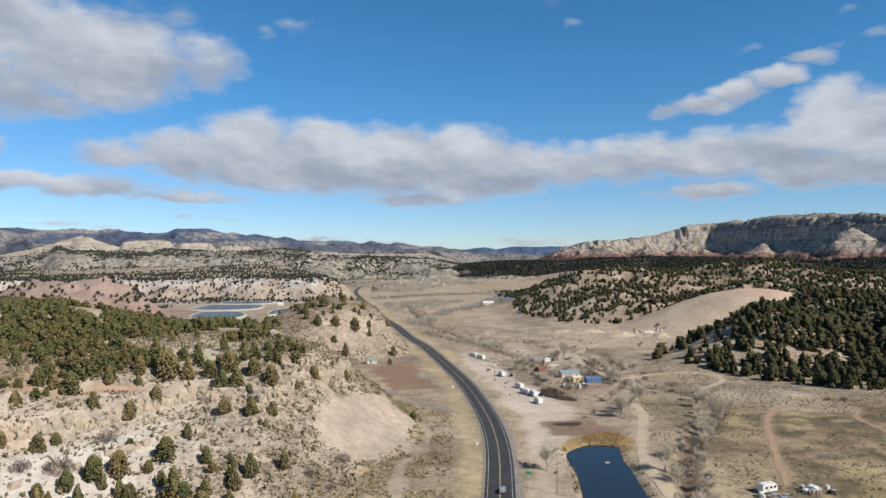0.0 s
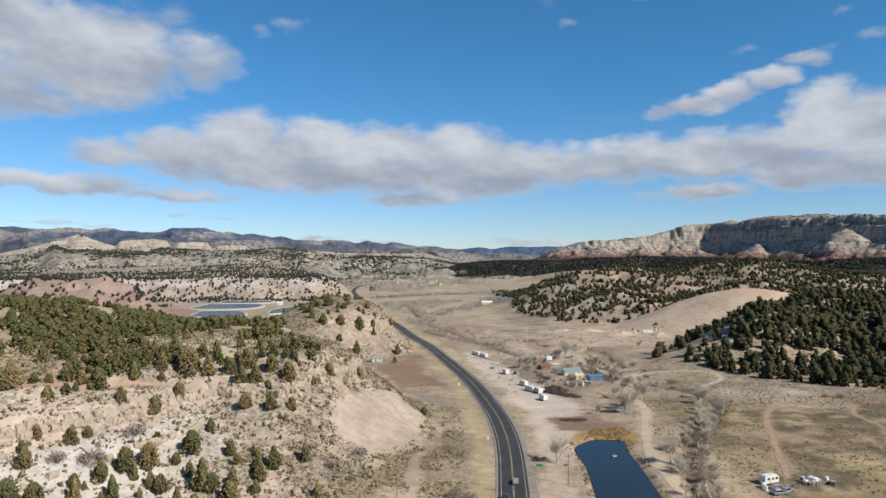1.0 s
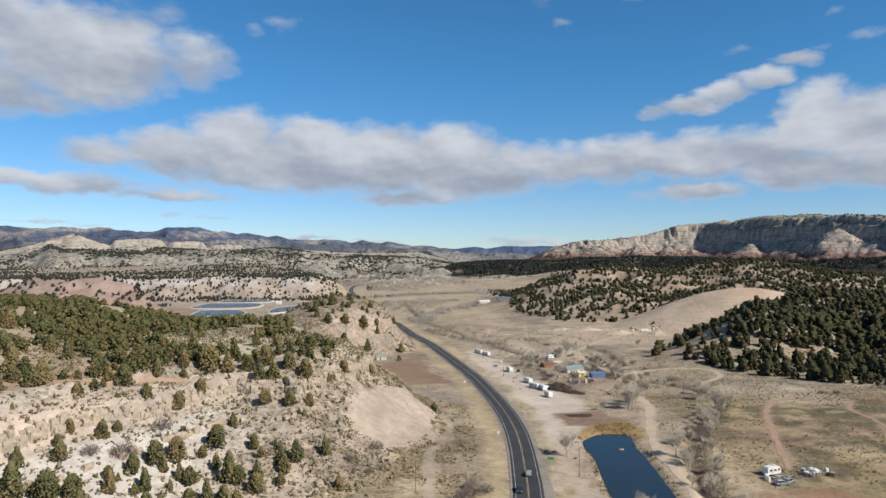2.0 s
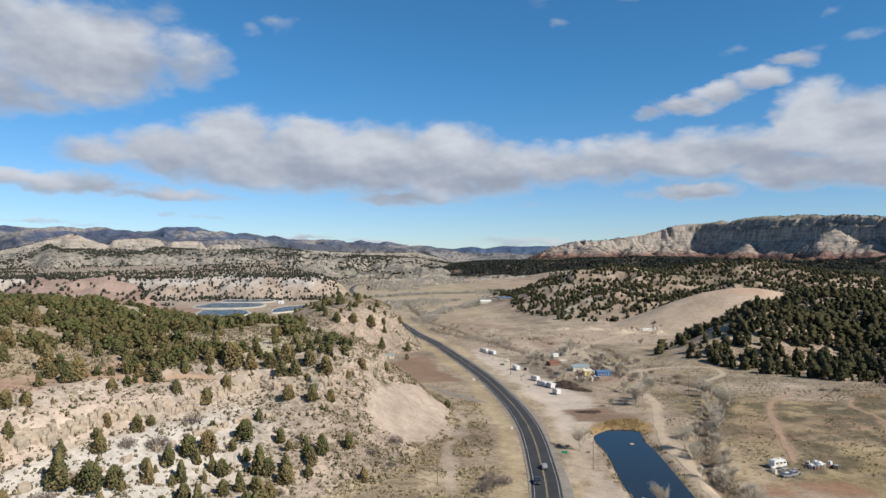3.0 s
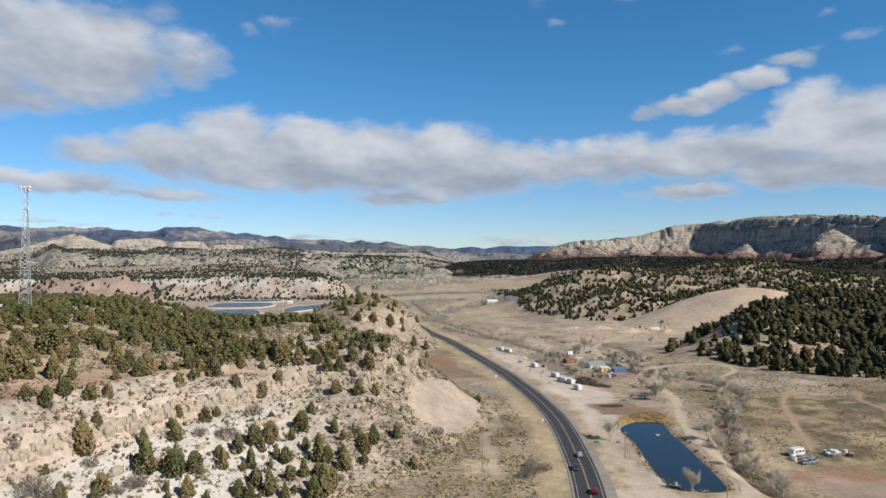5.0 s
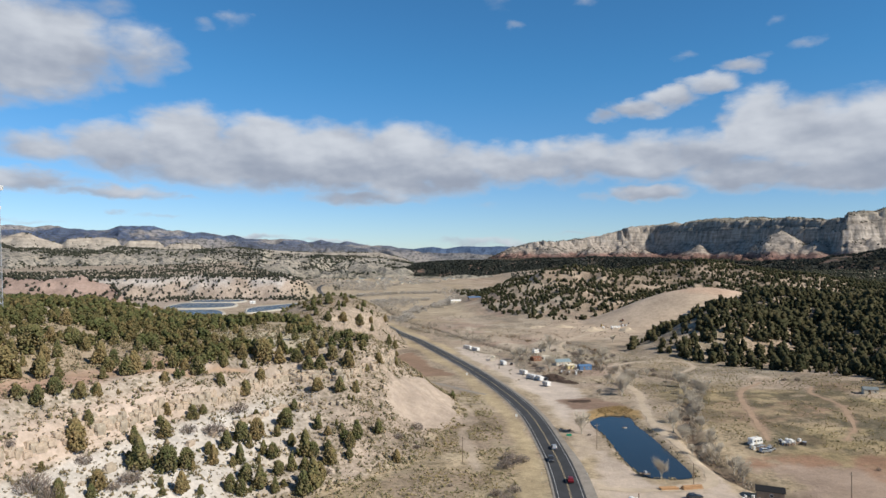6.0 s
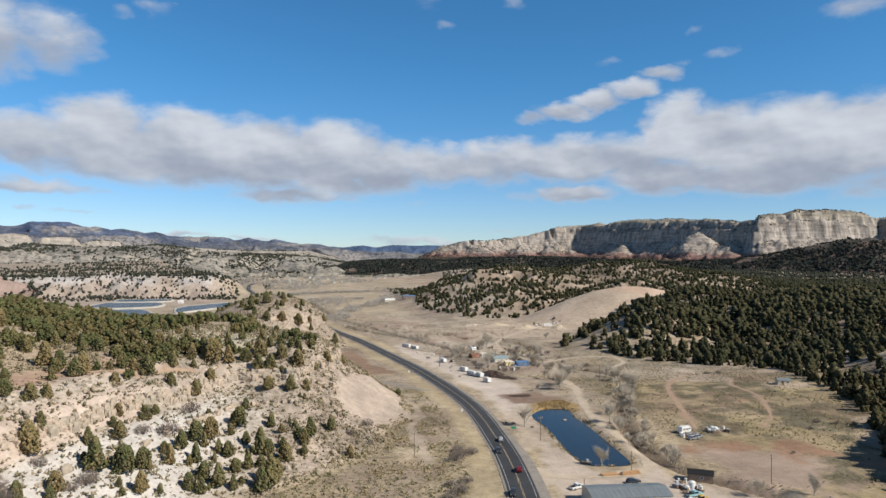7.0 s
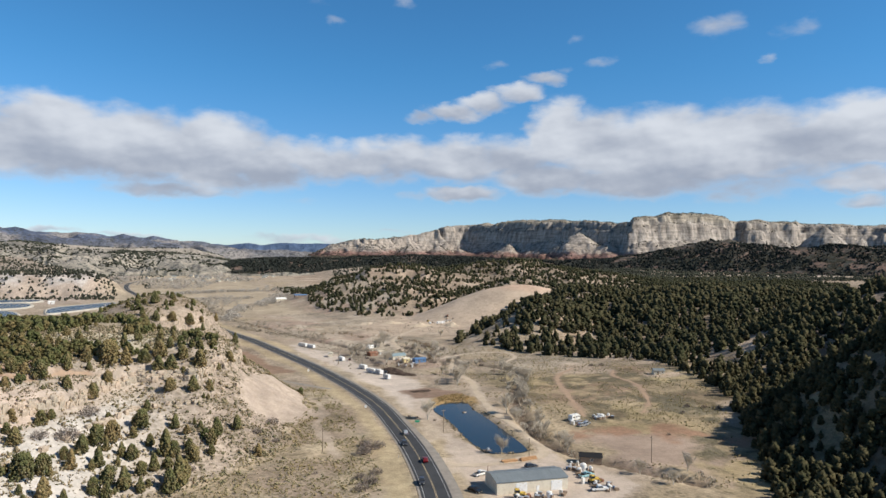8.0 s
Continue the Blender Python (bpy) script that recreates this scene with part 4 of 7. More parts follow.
BENCH = [(-52, -0.3), (-34, -0.3), (-32, 0.1), (-30.4, 0.5), (-29.2, 0.82), (-28.3, 1.08), (-27.5, 1.40), (-27.2, 1.47), (-26.8, 1.42), (-26.2, 1.10), (-25.2, 0.78), (-24.7, 0.62), (-24.4, 0.98), (-23.6, 1.12), (-22, 1.16), (-21.1, 1.10), (-20.7, 0.50),
         (-20.2, 0.9), (-19.2, 1.0), (-18.1, 0.92), (-17.7, 0.42), (-17.3, 0.68), (-16.2, 0.76), (-15.2, 0.68), (-14.6, 0.34), (-11, 0.3), (-8, 0.12), (-5.2, 0.0), (-4.5, 0.06), (-0.6, 0.02), (0.3, -0.2), (1.5, -0.5), (3, -1.2), (5, -2.0), (9, -2.6)]


def bench_shape(a, r, x, y):
    top = np.interp(a, *zip(*skyline(BENCH, 3280)))
    arc = np.radians(a) * 3280
    d = r + 34 * np.abs(fbm(arc, r * 0.4, 90, 4, 0.55)) * 2 - 20
    h = np.interp(d, [2880, 2940, 3060, 3170, 3240, 3258, 3275, 3450], [0.0, 0.10, 0.40, 0.70, 0.87, 0.97, 1.0, 0.9])
    return np.where(r <= 2882, -40, -20 + (top + 20) * h + 3 * fbm(x, y, 40, 3) * h)


ring("backdrop", np.arange(-36, 9, 0.1), np.linspace(2880, 3420, 50), bench_shape, M_BUTTE, "pale clay benches with a flat-topped butte below the mountains", "butte")
HILLS = [(-52, -0.1), (-34, -0.1), (-30, 0.0), (-29.3, 0.3), (-28.6, 0.72), (-27.8, 0.26), (-26.9, 0.26), (-24.5, 0.34), (-22.4, 0.16), (-21.7, 0.42), (-19.2, 0.32), (-15.8, 0.22), (-12.6, 0.39), (-10.9, 0.29), (-7.7, -0.18), (-3.9, -0.25),
         (-2, -0.39), (-0.9, -0.42), (2, -0.87), (4.2, -1.4), (6, -2.2), (9, -2.8)]
hills_shape = range_shape(skyline(HILLS, 2750), 2250, 2750, 19, 150, 0.9, 0.2)
ring("backdrop", np.arange(-52, 9, 0.1), np.linspace(2250, 2950, 56), hills_shape, M_BADLAND, "pale grey scrubby badland hills below the mountains", "hills")

MESA_TOP = [(5, -1.4), (7, -1.0), (9.0, -0.45), (10.5, 0.40), (12, 0.85), (14.3, 0.95), (15.7, 1.19), (17.9, 1.34), (19.0, 1.72), (20.4, 2.10), (23.7, 2.40), (25.8, 2.63), (29.9, 2.83), (33.8, 2.68), (35.4, 2.54),
            (35.7, 3.0), (37.4, 3.0), (38.2, 3.38), (40.1, 3.38), (41.4, 3.14), (42.8, 2.86), (43.1, 2.68), (44.2, 2.76), (47.6, 2.58), (47.9, 2.36), (50.1, 2.38), (53.4, 2.26), (57, 2.3), (70, 2.3)]
MESA_FACE = [(6, 3850), (9, 3900), (12, 4060), (16, 4300), (19, 4490), (21, 4580), (22, 4570), (24, 4400), (27, 4170), (31, 3920), (34.2, 3720), (35.3, 3520), (37, 3600), (40, 3770), (43, 3950), (43.5, 4030), (44.2, 3970), (47.4, 4120),
             (48, 4210), (53, 4300), (70, 4300)]
# talus cones and spurs at the cliff's foot: azimuth, distance, height, slope
TALUS = [(31.3, 3740, 214, 0.66), (33.6, 3640, 160, 0.6), (25.5, 4180, 150, 0.55), (49.6, 3880, 243, 0.95), (37.2, 3540, 172, 0.80), (45.2, 3930, 172, 0.50), (19.6, 4400, 140, 0.55), (42.2, 3760, 160, 0.7), (14.0, 4060, 128, 0.5), (17.0, 4230, 132, 0.5)]


def mesa_shape(a, r, x, y):
    base = np.interp(a, *zip(*MESA_FACE))
    top = 73 + np.tan(np.radians(np.interp(a, *zip(*MESA_TOP)))) * (base + 60) + 24
    left, dark = sstep((23 - a) / 4.0), sstep((a - 20.5) / 3.0) * sstep((35.2 - a) / 1.0)
    butt = np.abs(fbm(x, y, 260, 2)) * 2.2
    flute = np.abs(fbm(x, y, 75, 3, 0.55)) * 2.0
    gully = 1 - 2.4 * np.abs(fbm(x + 0.5 * y, 0.3 * y, 120, 3, 0.55))
    amp = 0.45 + 0.55 * left - 0.18 * dark
    face = base + (80 * butt + 60 * flute + 75 * gully) * amp - 40 - 40 * left
    d = r - face
    # talus fans, main cliff, sloping ledge, upper cliff, rim; to the west one long ravined slope
    fan = 1 + 0.5 * fbm(np.radians(a) * base, r * 0.25, 150, 3)
    h = np.interp(d * np.where(d < 0, fan, 1), [-560, -400, -300, -200, -110, -45, 0, 10, 24, 60, 68, 80, 130, 180], [0.0, 0.04, 0.09, 0.18, 0.32, 0.45, 0.55, 0.66, 0.79, 0.83, 0.93, 0.95, 0.985, 1.0])
    slope = np.interp(d, [-640, -450, -300, -200, -100, 0, 55, 70, 130], [0.0, 0.08, 0.17, 0.30, 0.48, 0.68, 0.82, 0.97, 1.0])
    h = h * (1 - left) + slope * left
    h = h + 0.07 * np.sin(np.pi * np.clip((d + 300) / 310, 0, 1)) * sstep((a - 35) / 1.5)
    z = top * h
    for ca, cr, ch, cs in TALUS:
        dist = np.hypot(np.radians(a - ca) * cr, r - cr) * (1 + 0.35 * fbm(x, y, 60, 3))
        z = np.maximum(z, ch - cs * dist - 14 * np.clip(dist / 150, 0, 1) * np.abs(fbm(x, y, 30, 2)))
    low = 20 * fbm(x, y, 120, 4) * sstep((d + 620) / 150)
    return z + low - 24 + 5 * fbm(x, y, 34, 3) * sstep((d + 300) / 100)


ring("backdrop", np.arange(5, 66, 0.1), np.linspace(3020, 4760, 165), mesa_shape, M_MESA, "pale banded sandstone mesa with fluted cliffs and red foot", "mesa")


def ring_trees(seed, n, a0, a1, r0, r1, shape, want, high, label, mat=M_FARWOODS):
    """Trees scattered over a ring of far slopes, joined."""
    rng = np.random.RandomState(seed)
    a, r = a0 + (a1 - a0) * rng.rand(n), r0 + (r1 - r0) * rng.rand(n)
    x, y = CENTRE[0] + r * np.sin(np.radians(a)), CENTRE[1] + r * np.cos(np.radians(a))
    z = shape(a, r, x, y)
    steep = np.abs(shape(a, r + 8, x + 8 * np.sin(np.radians(a)), y + 8 * np.cos(np.radians(a))) - z) / 8
    keep = want(a, r, z, steep) * (0.6 + 1.6 * fbm(x, y, 90, 3)) > rng.rand(n)
    c = np.column_stack([x, y, z])[keep]
    v, f = shard(rng, len(c))
    h = high * (0.6 + 0.8 * rng.rand(len(c), 1, 1))
    v = v * h * 0.62 + c[:, None, :] + np.array([0, 0, 0.35 * high])
    faces = f[None] + 4 * np.arange(len(c))[:, None, None]
    tagged(new("distant_woods", mesh_of("distant_woods", v.reshape(-1, 3), faces.reshape(-1, 3), mat)), label, "woods", kind="stuff")


ring_trees(81, 30000, 8, 62, 3050, 4500, mesa_shape, lambda a, r, z, st: np.where(st < 0.5, 0.8, 0.05) + 0.45 * (a < 23), 4.6, "dark pines dotting the mesa's ledges and rim")


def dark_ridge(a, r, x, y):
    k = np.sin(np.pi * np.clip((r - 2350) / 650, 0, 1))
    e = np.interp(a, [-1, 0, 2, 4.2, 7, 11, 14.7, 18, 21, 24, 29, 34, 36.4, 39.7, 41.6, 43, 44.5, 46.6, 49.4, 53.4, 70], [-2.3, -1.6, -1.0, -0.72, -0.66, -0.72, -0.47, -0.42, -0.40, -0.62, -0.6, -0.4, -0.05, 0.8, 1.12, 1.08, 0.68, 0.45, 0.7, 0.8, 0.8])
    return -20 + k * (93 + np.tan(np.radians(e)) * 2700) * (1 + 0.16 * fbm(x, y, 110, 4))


# the strip's cloud shadow comes from its dark materials, nothing casts it
ring("backdrop", np.arange(-1, 72, 0.1), np.linspace(2350, 3020, 30), dark_ridge, M_SCRUBHILL, "wooded foothills with painted cloud shade below the pale mesa", "hills")


ring_trees(82, 44000, 0, 60, 2360, 3010, dark_ridge, lambda a, r, z, st: np.where(a < 30, 1.8, 0.7), 6.0, "juniper woods with painted cloud shade on the foothills below the mesa", M_CLOUDSHADE_WOODS)
ring_trees(83, 16000, -34, 6, 2260, 2900, hills_shape, lambda a, r, z, st: np.clip(0.25 + 1.6 * fbm(a * 40, r, 90, 3) + 0.6 * (r > 2620), 0, 1), 6.0, "dark junipers dotting pale badland hills")
ring_trees(84, 9000, -34, 2, 2900, 3400, bench_shape, lambda a, r, z, st: np.where(st < 0.3, 0.5, 0.08), 5.0, "sparse trees on the clay benches")


# ---- vegetation ----
def juniper(seed, high, wide, count, pointed, mat=None, leaf=None, size=0.062):
    """A juniper: twisted trunk with limbs, and a crown of leaf clumps."""
    rng = np.random.RandomState(seed)
    tree = new("juniper_tree")
    tagged(tree, "dark green juniper tree with a dense uneven crown on dry soil", "tree", "junipers on the slopes")
    bm = bmesh.new()
    lean = Vector((rng.randn() * 0.1 * high, rng.randn() * 0.1 * high, high * 0.55))
    rod(bm, (0, 0, -0.5), lean * 0.5, 0.055 * high, 0.04 * high, 7)
    rod(bm, lean * 0.5, lean * 1.4, 0.04 * high, 0.012 * high, 6)
    for k in range(5):
        a, t = rng.rand() * 6.28, 0.25 + 0.5 * rng.rand()
        rod(bm, lean * t, lean * t + Vector((math.cos(a) * wide * 0.7, math.sin(a) * wide * 0.7, high * 0.2)), 0.02 * high, 0.006 * high, 5)
    part("trunk", bm, M_BARK, tree)
    v, f = crown_arrays(rng, high, wide, count, size * high, 0.06, pointed, leaf)
    c = new("crown", mesh_of("crown", v, f, mat or M_JUNIPER, leaf is not None))
    c.parent = tree
    tree["tall"] = high * 1.05
    return tree


def forest(name, xs, ys, highs, count, mat, label, category, seed=3, fat=0.42, size=0.2, pointed=0.5, leaf=shard):
    """Many trees as one mesh, each of count leaf clumps."""
    rng = np.random.RandomState(seed)
    kinds = [crown_arrays(rng, 1.0, fat, count, size, 0.05, pointed, leaf) for _ in range(8)]
    zs = land(xs, ys)
    vs, fs, base = [], [], 0
    for k, (v, f) in enumerate(kinds):
        pick = np.arange(len(xs)) % 8 == k
        n = pick.sum()
        if not n:
            continue
        a = rng.rand(n) * 6.2832
        c, s = np.cos(a)[:, None], np.sin(a)[:, None]
        h = highs[pick][:, None]
        w = h * (0.85 + 0.4 * rng.rand(n, 1))
        x = (v[None, :, 0] * c - v[None, :, 1] * s) * w + xs[pick][:, None]
        y = (v[None, :, 0] * s + v[None, :, 1] * c) * w + ys[pick][:, None]
        z = v[None, :, 2] * h + zs[pick][:, None] - 0.1 * h
        vs.append(np.stack([x, y, z], -1).reshape(-1, 3))
        fs.append((f[None] + base + len(v) * np.arange(n)[:, None, None]).reshape(-1, 3))
        base += n * len(v)
    ob = new(name, mesh_of(name, np.concatenate(vs), np.concatenate(fs), mat, True))
    return tagged(ob, label, category, kind="stuff")


def scatter(seed, n, x0, x1, y0, y1, want, gap=0.0):
    """Places in a rectangle where want(x, y) exceeds a random share, at least gap apart."""
    rng = np.random.RandomState(seed)
    x, y = x0 + (x1 - x0) * rng.rand(n), y0 + (y1 - y0) * rng.rand(n)
    keep = want(x, y) > rng.rand(n)
    x, y = x[keep], y[keep]
    if gap:
        taken, ok = set(), []
        for k in range(len(x)):
            c = (int(x[k] // gap), int(y[k] // gap))
            if c not in taken:
                taken.add(c)
                ok.append(k)
        x, y = x[ok], y[ok]
    return x, y


def clear_of_ways(x, y):
    d, _ = near_line(x, y, ROAD[::3])
    p = signed(x, y, POND)
    free = (d > 16) & (p < -8)
    for line, width in TRACKS:
        free &= near_line(x, y, line)[0] > width * 0.5 + 0.6
    return free


FINE = dict(leaf=shard, size=0.052)
JUNIPERS = [juniper(11, 4.6, 1.9, 600, 0.55, **FINE), juniper(12, 5.4, 1.8, 600, 0.95, **FINE), juniper(13, 3.8, 1.8, 560, 0.4, **FINE), juniper(14, 5.0, 2.1, 640, 0.75, **FINE),
            juniper(15, 3.2, 1.5, 480, 0.7, **FINE), juniper(16, 4.4, 1.7, 560, 0.9, **FINE), juniper(17, 4.2, 2.1, 600, 0.3, **FINE)]


SLOPE_WEST = [(-150, 140, 5.5), (-148, 151.5, 3.7), (-141.5, 159, 5.2), (-143, 152.5, 6.1), (-136, 163, 5.2), (-132.5, 167, 4.5), (-129, 173.5, 2.1), (-120.5, 191.5, 3.8), (-115.5, 177.5, 4.3), (-108.5, 182, 5.1), (-106.5, 187, 3.3), (-115.5, 171, 3.5), (-112.5, 167, 5.5), (-130, 154.5, 4.7), (-130.5, 147, 9.1), (-119, 159, 5.4), (-114, 148.5, 9.6), (-107, 150.5, 7.7), (-103, 155, 6.2), (-111.5, 152, 2.6), (-101, 154.5, 2.9), (-106, 142, 2.8), (-104.5, 139, 2.4), (-100.5, 142, 6.2), (-119.5, 135, 5.5), (-119.5, 131, 4.2), (-133, 134, 2.8), (-125, 125.5, 5.3), (-96, 144, 3.1)]
SLOPE_MID = [(-105.5, 204.5, 3.5), (-97.5, 210.5, 5.6), (-94.5, 223, 3.3), (-106.5, 187, 3.3), (-79.5, 211, 4.3), (-80.5, 197, 6.8), (-72.5, 224, 4.9), (-63.5, 224.5, 5.3), (-57.5, 228.5, 4.6), (-58, 221.5, 2.4), (-35.5, 249.5, 4.9), (-39, 255, 3.2), (-88.5, 185.5, 7.2), (-92.5, 179.5, 7.1), (-95.5, 172, 5.9), (-89.5, 178.5, 4.9), (-97, 162, 6.3), (-99.5, 166.5, 4.1), (-90.5, 168, 6.5), (-85, 178, 4.9), (-82, 177.5, 5.3), (-82.5, 190, 3.7), (-92, 165, 3.4), (-85.5, 172.5, 3.5), (-72, 181, 9.2), (-77, 185.5, 4.7), (-69.5, 199, 5.3), (-63, 200.5, 2.7), (-61, 196.5, 3.4), (-65.5, 192.5, 3.3), (-55.5, 195.5, 7.1), (-57.5, 187, 6.1)]
SLOPE_MID_MORE = [(-64.5, 184, 4.3), (-63.5, 178, 5.6), (-57.5, 182.5, 3.9), (-48, 204.5, 5.8), (-69.5, 181.5, 5), (-75, 171, 5.8), (-78.5, 167, 4.7), (-71, 172.5, 4.1), (-87, 160, 5.9), (-82.5, 158, 7.2), (-90, 153, 5.1), (-86.5, 152, 5.1), (-78, 157.5, 5.2), (-67.5, 162.5, 9.9), (-66, 168, 6.1), (-70, 159.5, 7.8), (-41.5, 189, 4.7)]
RIM_EAST = [(-104.5, 203, 4.9), (-97.5, 211.5, 4.7), (-94, 222.5, 5.6), (-100.5, 224, 3.6), (-113.5, 207, 6.9), (-106.5, 216.5, 6.3), (-95, 233, 10), (-89, 237, 7.6), (-82.5, 241, 5.9), (-77, 236, 6.3), (-72, 237, 6.7), (-67.5, 236, 2.9), (-63.5, 225, 6), (-72, 224.5, 5.2), (-57, 228.5, 4.9), (-48.5, 255, 5.3), (-40.5, 283, 4.3), (-37, 470.5, 4.5), (-37.5, 511.5, 7.4), (-43.5, 302.5, 6.1), (-61, 240.5, 7.6), (-68, 243.5, 6.4), (-72, 259, 4.9), (-67.5, 261.5, 4.5), (-73, 250, 4.8), (-77, 244.5, 7.7), (-77.5, 265, 5.5), (-87, 270, 7.4), (-91, 252.5, 6.2), (-108.5, 257, 7.2), (-115.5, 255, 4.5), (-120, 257, 5)]
RIM_EAST_MORE = [(-102, 228.5, 6.6), (-39, 254.5, 4), (-36, 252, 5.3), (-53.5, 248.5, 3.5)]
KNOLL = [(-106, 538.5, 7.7), (-93, 528, 10.1), (-84.5, 524.5, 5), (-78.5, 537.5, 6), (-100, 496, 7.1), (-90, 486.5, 7.8), (-79, 499, 8), (-65, 526.5, 5), (-66.5, 512, 9.8), (-57.5, 526.5, 5.8), (-56.5, 520.5, 6.6), (-45.5, 553, 7)]
RIM_WEST = [(-151.5, 172, 8.4), (-155, 176, 4.3), (-161, 193.5, 6.1), (-160.5, 202, 7.1), (-170.5, 204.5, 10.5), (-170.5, 191, 6.9), (-160.5, 166.5, 9.8), (-161, 160.5, 7.5), (-156.5, 168, 4.9), (-163, 184, 4.5), (-160.5, 152.5, 7.3), (-135.5, 178, 4.5), (-145, 199.5, 8.4), (-138, 188.5, 5.1), (-139.5, 197, 6), (-156, 241, 6.2), (-131, 186, 6.4), (-130, 189.5, 7.9), (-141, 224.5, 6.6), (-137, 231, 5.9), (-147, 173.5, 4.2), (-142, 158.5, 4.6), (-136.5, 164, 3.7), (-133, 167.5, 3.7), (-150, 154.5, 3.3), (-144.5, 154.5, 2.6), (-120.5, 191, 4), (-124, 198.5, 3.3), (-121.5, 204, 6), (-118, 206, 4.5), (-174, 226, 6), (-185.5, 264, 7.8)]
RIM_WEST_MORE = [(-167.5, 231.5, 6.5), (-159, 221.5, 5.8), (-182, 205, 6.6), (-181, 190.5, 6.3), (-191, 227, 5.8), (-197, 218.5, 7), (-155, 190, 3)]
BRUSH = [(-144, 125.5, 2.7), (-140.5, 133, 3.1), (-130.5, 124.5, 7.7), (-126.5, 124, 4.7), (-126.5, 143, 4.5), (-113.5, 141, 5.6), (-116.5, 136.5, 3.7), (-107, 172, 4.9), (-96.5, 195, 6), (-100.5, 177.5, 7.1), (-33, 222, 4.9), (-40.5, 205, 3.5)]
rng = np.random.RandomState(5)


CLEARING = np.array([(-143, 303), (-118, 261), (-100, 249), (-80, 252), (-64, 252), (-70, 290), (-98, 300), (-126, 312)], float)


def plant(spots, kinds):
    for n, (x, y, h) in enumerate(spots):
        if signed(np.array([x]), np.array([y]), SCAR)[0] > 0:
            continue
        src = kinds[rng.randint(len(kinds))]
        s = h / src["tall"]
        w = s * (0.72 + 0.30 * rng.rand())
        m = pose(x, y, place(x, y) - 0.15, 0, 0, rng.rand() * 360) @ Matrix.Diagonal((w, w, s, 1))
        copy_thing(src, m).matrix_basis = m


for spots in (SLOPE_WEST, SLOPE_MID, SLOPE_MID_MORE, RIM_EAST, RIM_EAST_MORE, RIM_WEST, RIM_WEST_MORE, KNOLL):
    plant(spots, JUNIPERS)
jx, jy = scatter(29, 900, -165, -20, 125, 300, lambda x, y: 0.55 * (west_hill(x, y) > 0.08) * (west_hill(x, y) < 1.0) * clear_of_ways(x, y), 6.0)
plant([(a, b, 1.0 + 1.6 * rng.rand()) for a, b in zip(jx[:24], jy[:24])], JUNIPERS)
for k, src in enumerate(JUNIPERS):
    src.matrix_basis = pose(-120 - 7 * k, 300 + 4 * k, place(-120 - 7 * k, 300 + 4 * k) - 0.1)

known = np.array([p[:2] for l in (SLOPE_WEST, SLOPE_MID, SLOPE_MID_MORE, RIM_EAST, RIM_EAST_MORE, RIM_WEST, RIM_WEST_MORE, KNOLL) for p in l])
ux, uy = scatter(22, 15000, -520, -5, 150, 700, lambda x, y: (0.9 * sstep((west_hill(x, y) - 1.12 - 0.5 * sstep((-110 - x) / 25) * sstep((260 - y) / 30)) / 0.15) * (fbm(x, y, 26, 2) > -0.16) * (1 - 0.85 * sstep((x + 150) / 60) * sstep((y - 420) / 60)) + 0.012 * (west_hill(x, y) > 0.1))
                 * clear_of_ways(x, y) * (signed(x, y, CLEARING) < -1) * (signed(x, y, SCAR) < -2), 3.9)
rx, ry = scatter(28, 1500, -128, -42, 196, 262, lambda x, y: 0.72 * (west_hill(x, y) > 0.94) * (west_hill(x, y) < 1.3) * (signed(x, y, CLEARING) < -1) * clear_of_ways(x, y), 4.2)
ux, uy = np.concatenate([ux, rx]), np.concatenate([uy, ry])
alone = np.array([np.min(np.hypot(known[:, 0] - a, known[:, 1] - b)) for a, b in zip(ux, uy)]) > 3.4
ux, uy = ux[alone], uy[alone]
high = np.where((uy < 262) & (ux > -128), 2.2, 2.9) + 2.6 * np.random.RandomState(1).rand(len(ux))
front = uy < 300
for pick, count, size, seed in ((front, 70, 0.12, 3), (~front, 30, 0.18, 13)):
    forest("juniper_woods", ux[pick], uy[pick], high[pick], count, M_WOODS_WEST, "olive green juniper woods covering the mesa top", "woods", seed, 0.46, size, 0.6)


def east_trees(x, y):
    foot = np.interp(y, [60, 100, 141, 184, 229, 323, 353, 388, 442, 482, 600, 660, 720, 757, 781, 804, 864, 939, 1100], [80, 106, 138, 172, 202, 233, 213, 190, 164, 146, 214, 262, 300, 250, 172, 138, 112, 98, 110])
    clumps = 0.8 * fbm(x, y, 9, 2, 0.6) + 0.6 * fbm(x + 500, y, 36, 3)
    dens = 0.58 + 0.95 * clumps + 0.20 * sstep((x - 255) / 60) * sstep((720 - y) / 120) + 0.5 * sstep((260 - y) / 60)
    # the knoll's valley side is thin, its crest and far side close
    side = sstep((1.25 - np.hypot((x - 240) / 90, (y - 500) / 70)) / 0.4)
    dens = dens + side * (0.34 * sstep((x + 0.55 * (y - 480) - 205) / 30) - 0.24)
    dens = dens + 0.4 * sstep((x / np.maximum(y, 1) - 0.40) / 0.08) * sstep((y - 430) / 80)
    dens = dens - (0.06 + 0.8 * fbm(x, y, 50, 2)) * sstep((x - 235) / 30) * sstep((y - 185) / 30) * sstep((390 - y) / 60)
    return np.where((signed(x, y, DOME) > -2) | (x < foot), 0, dens)


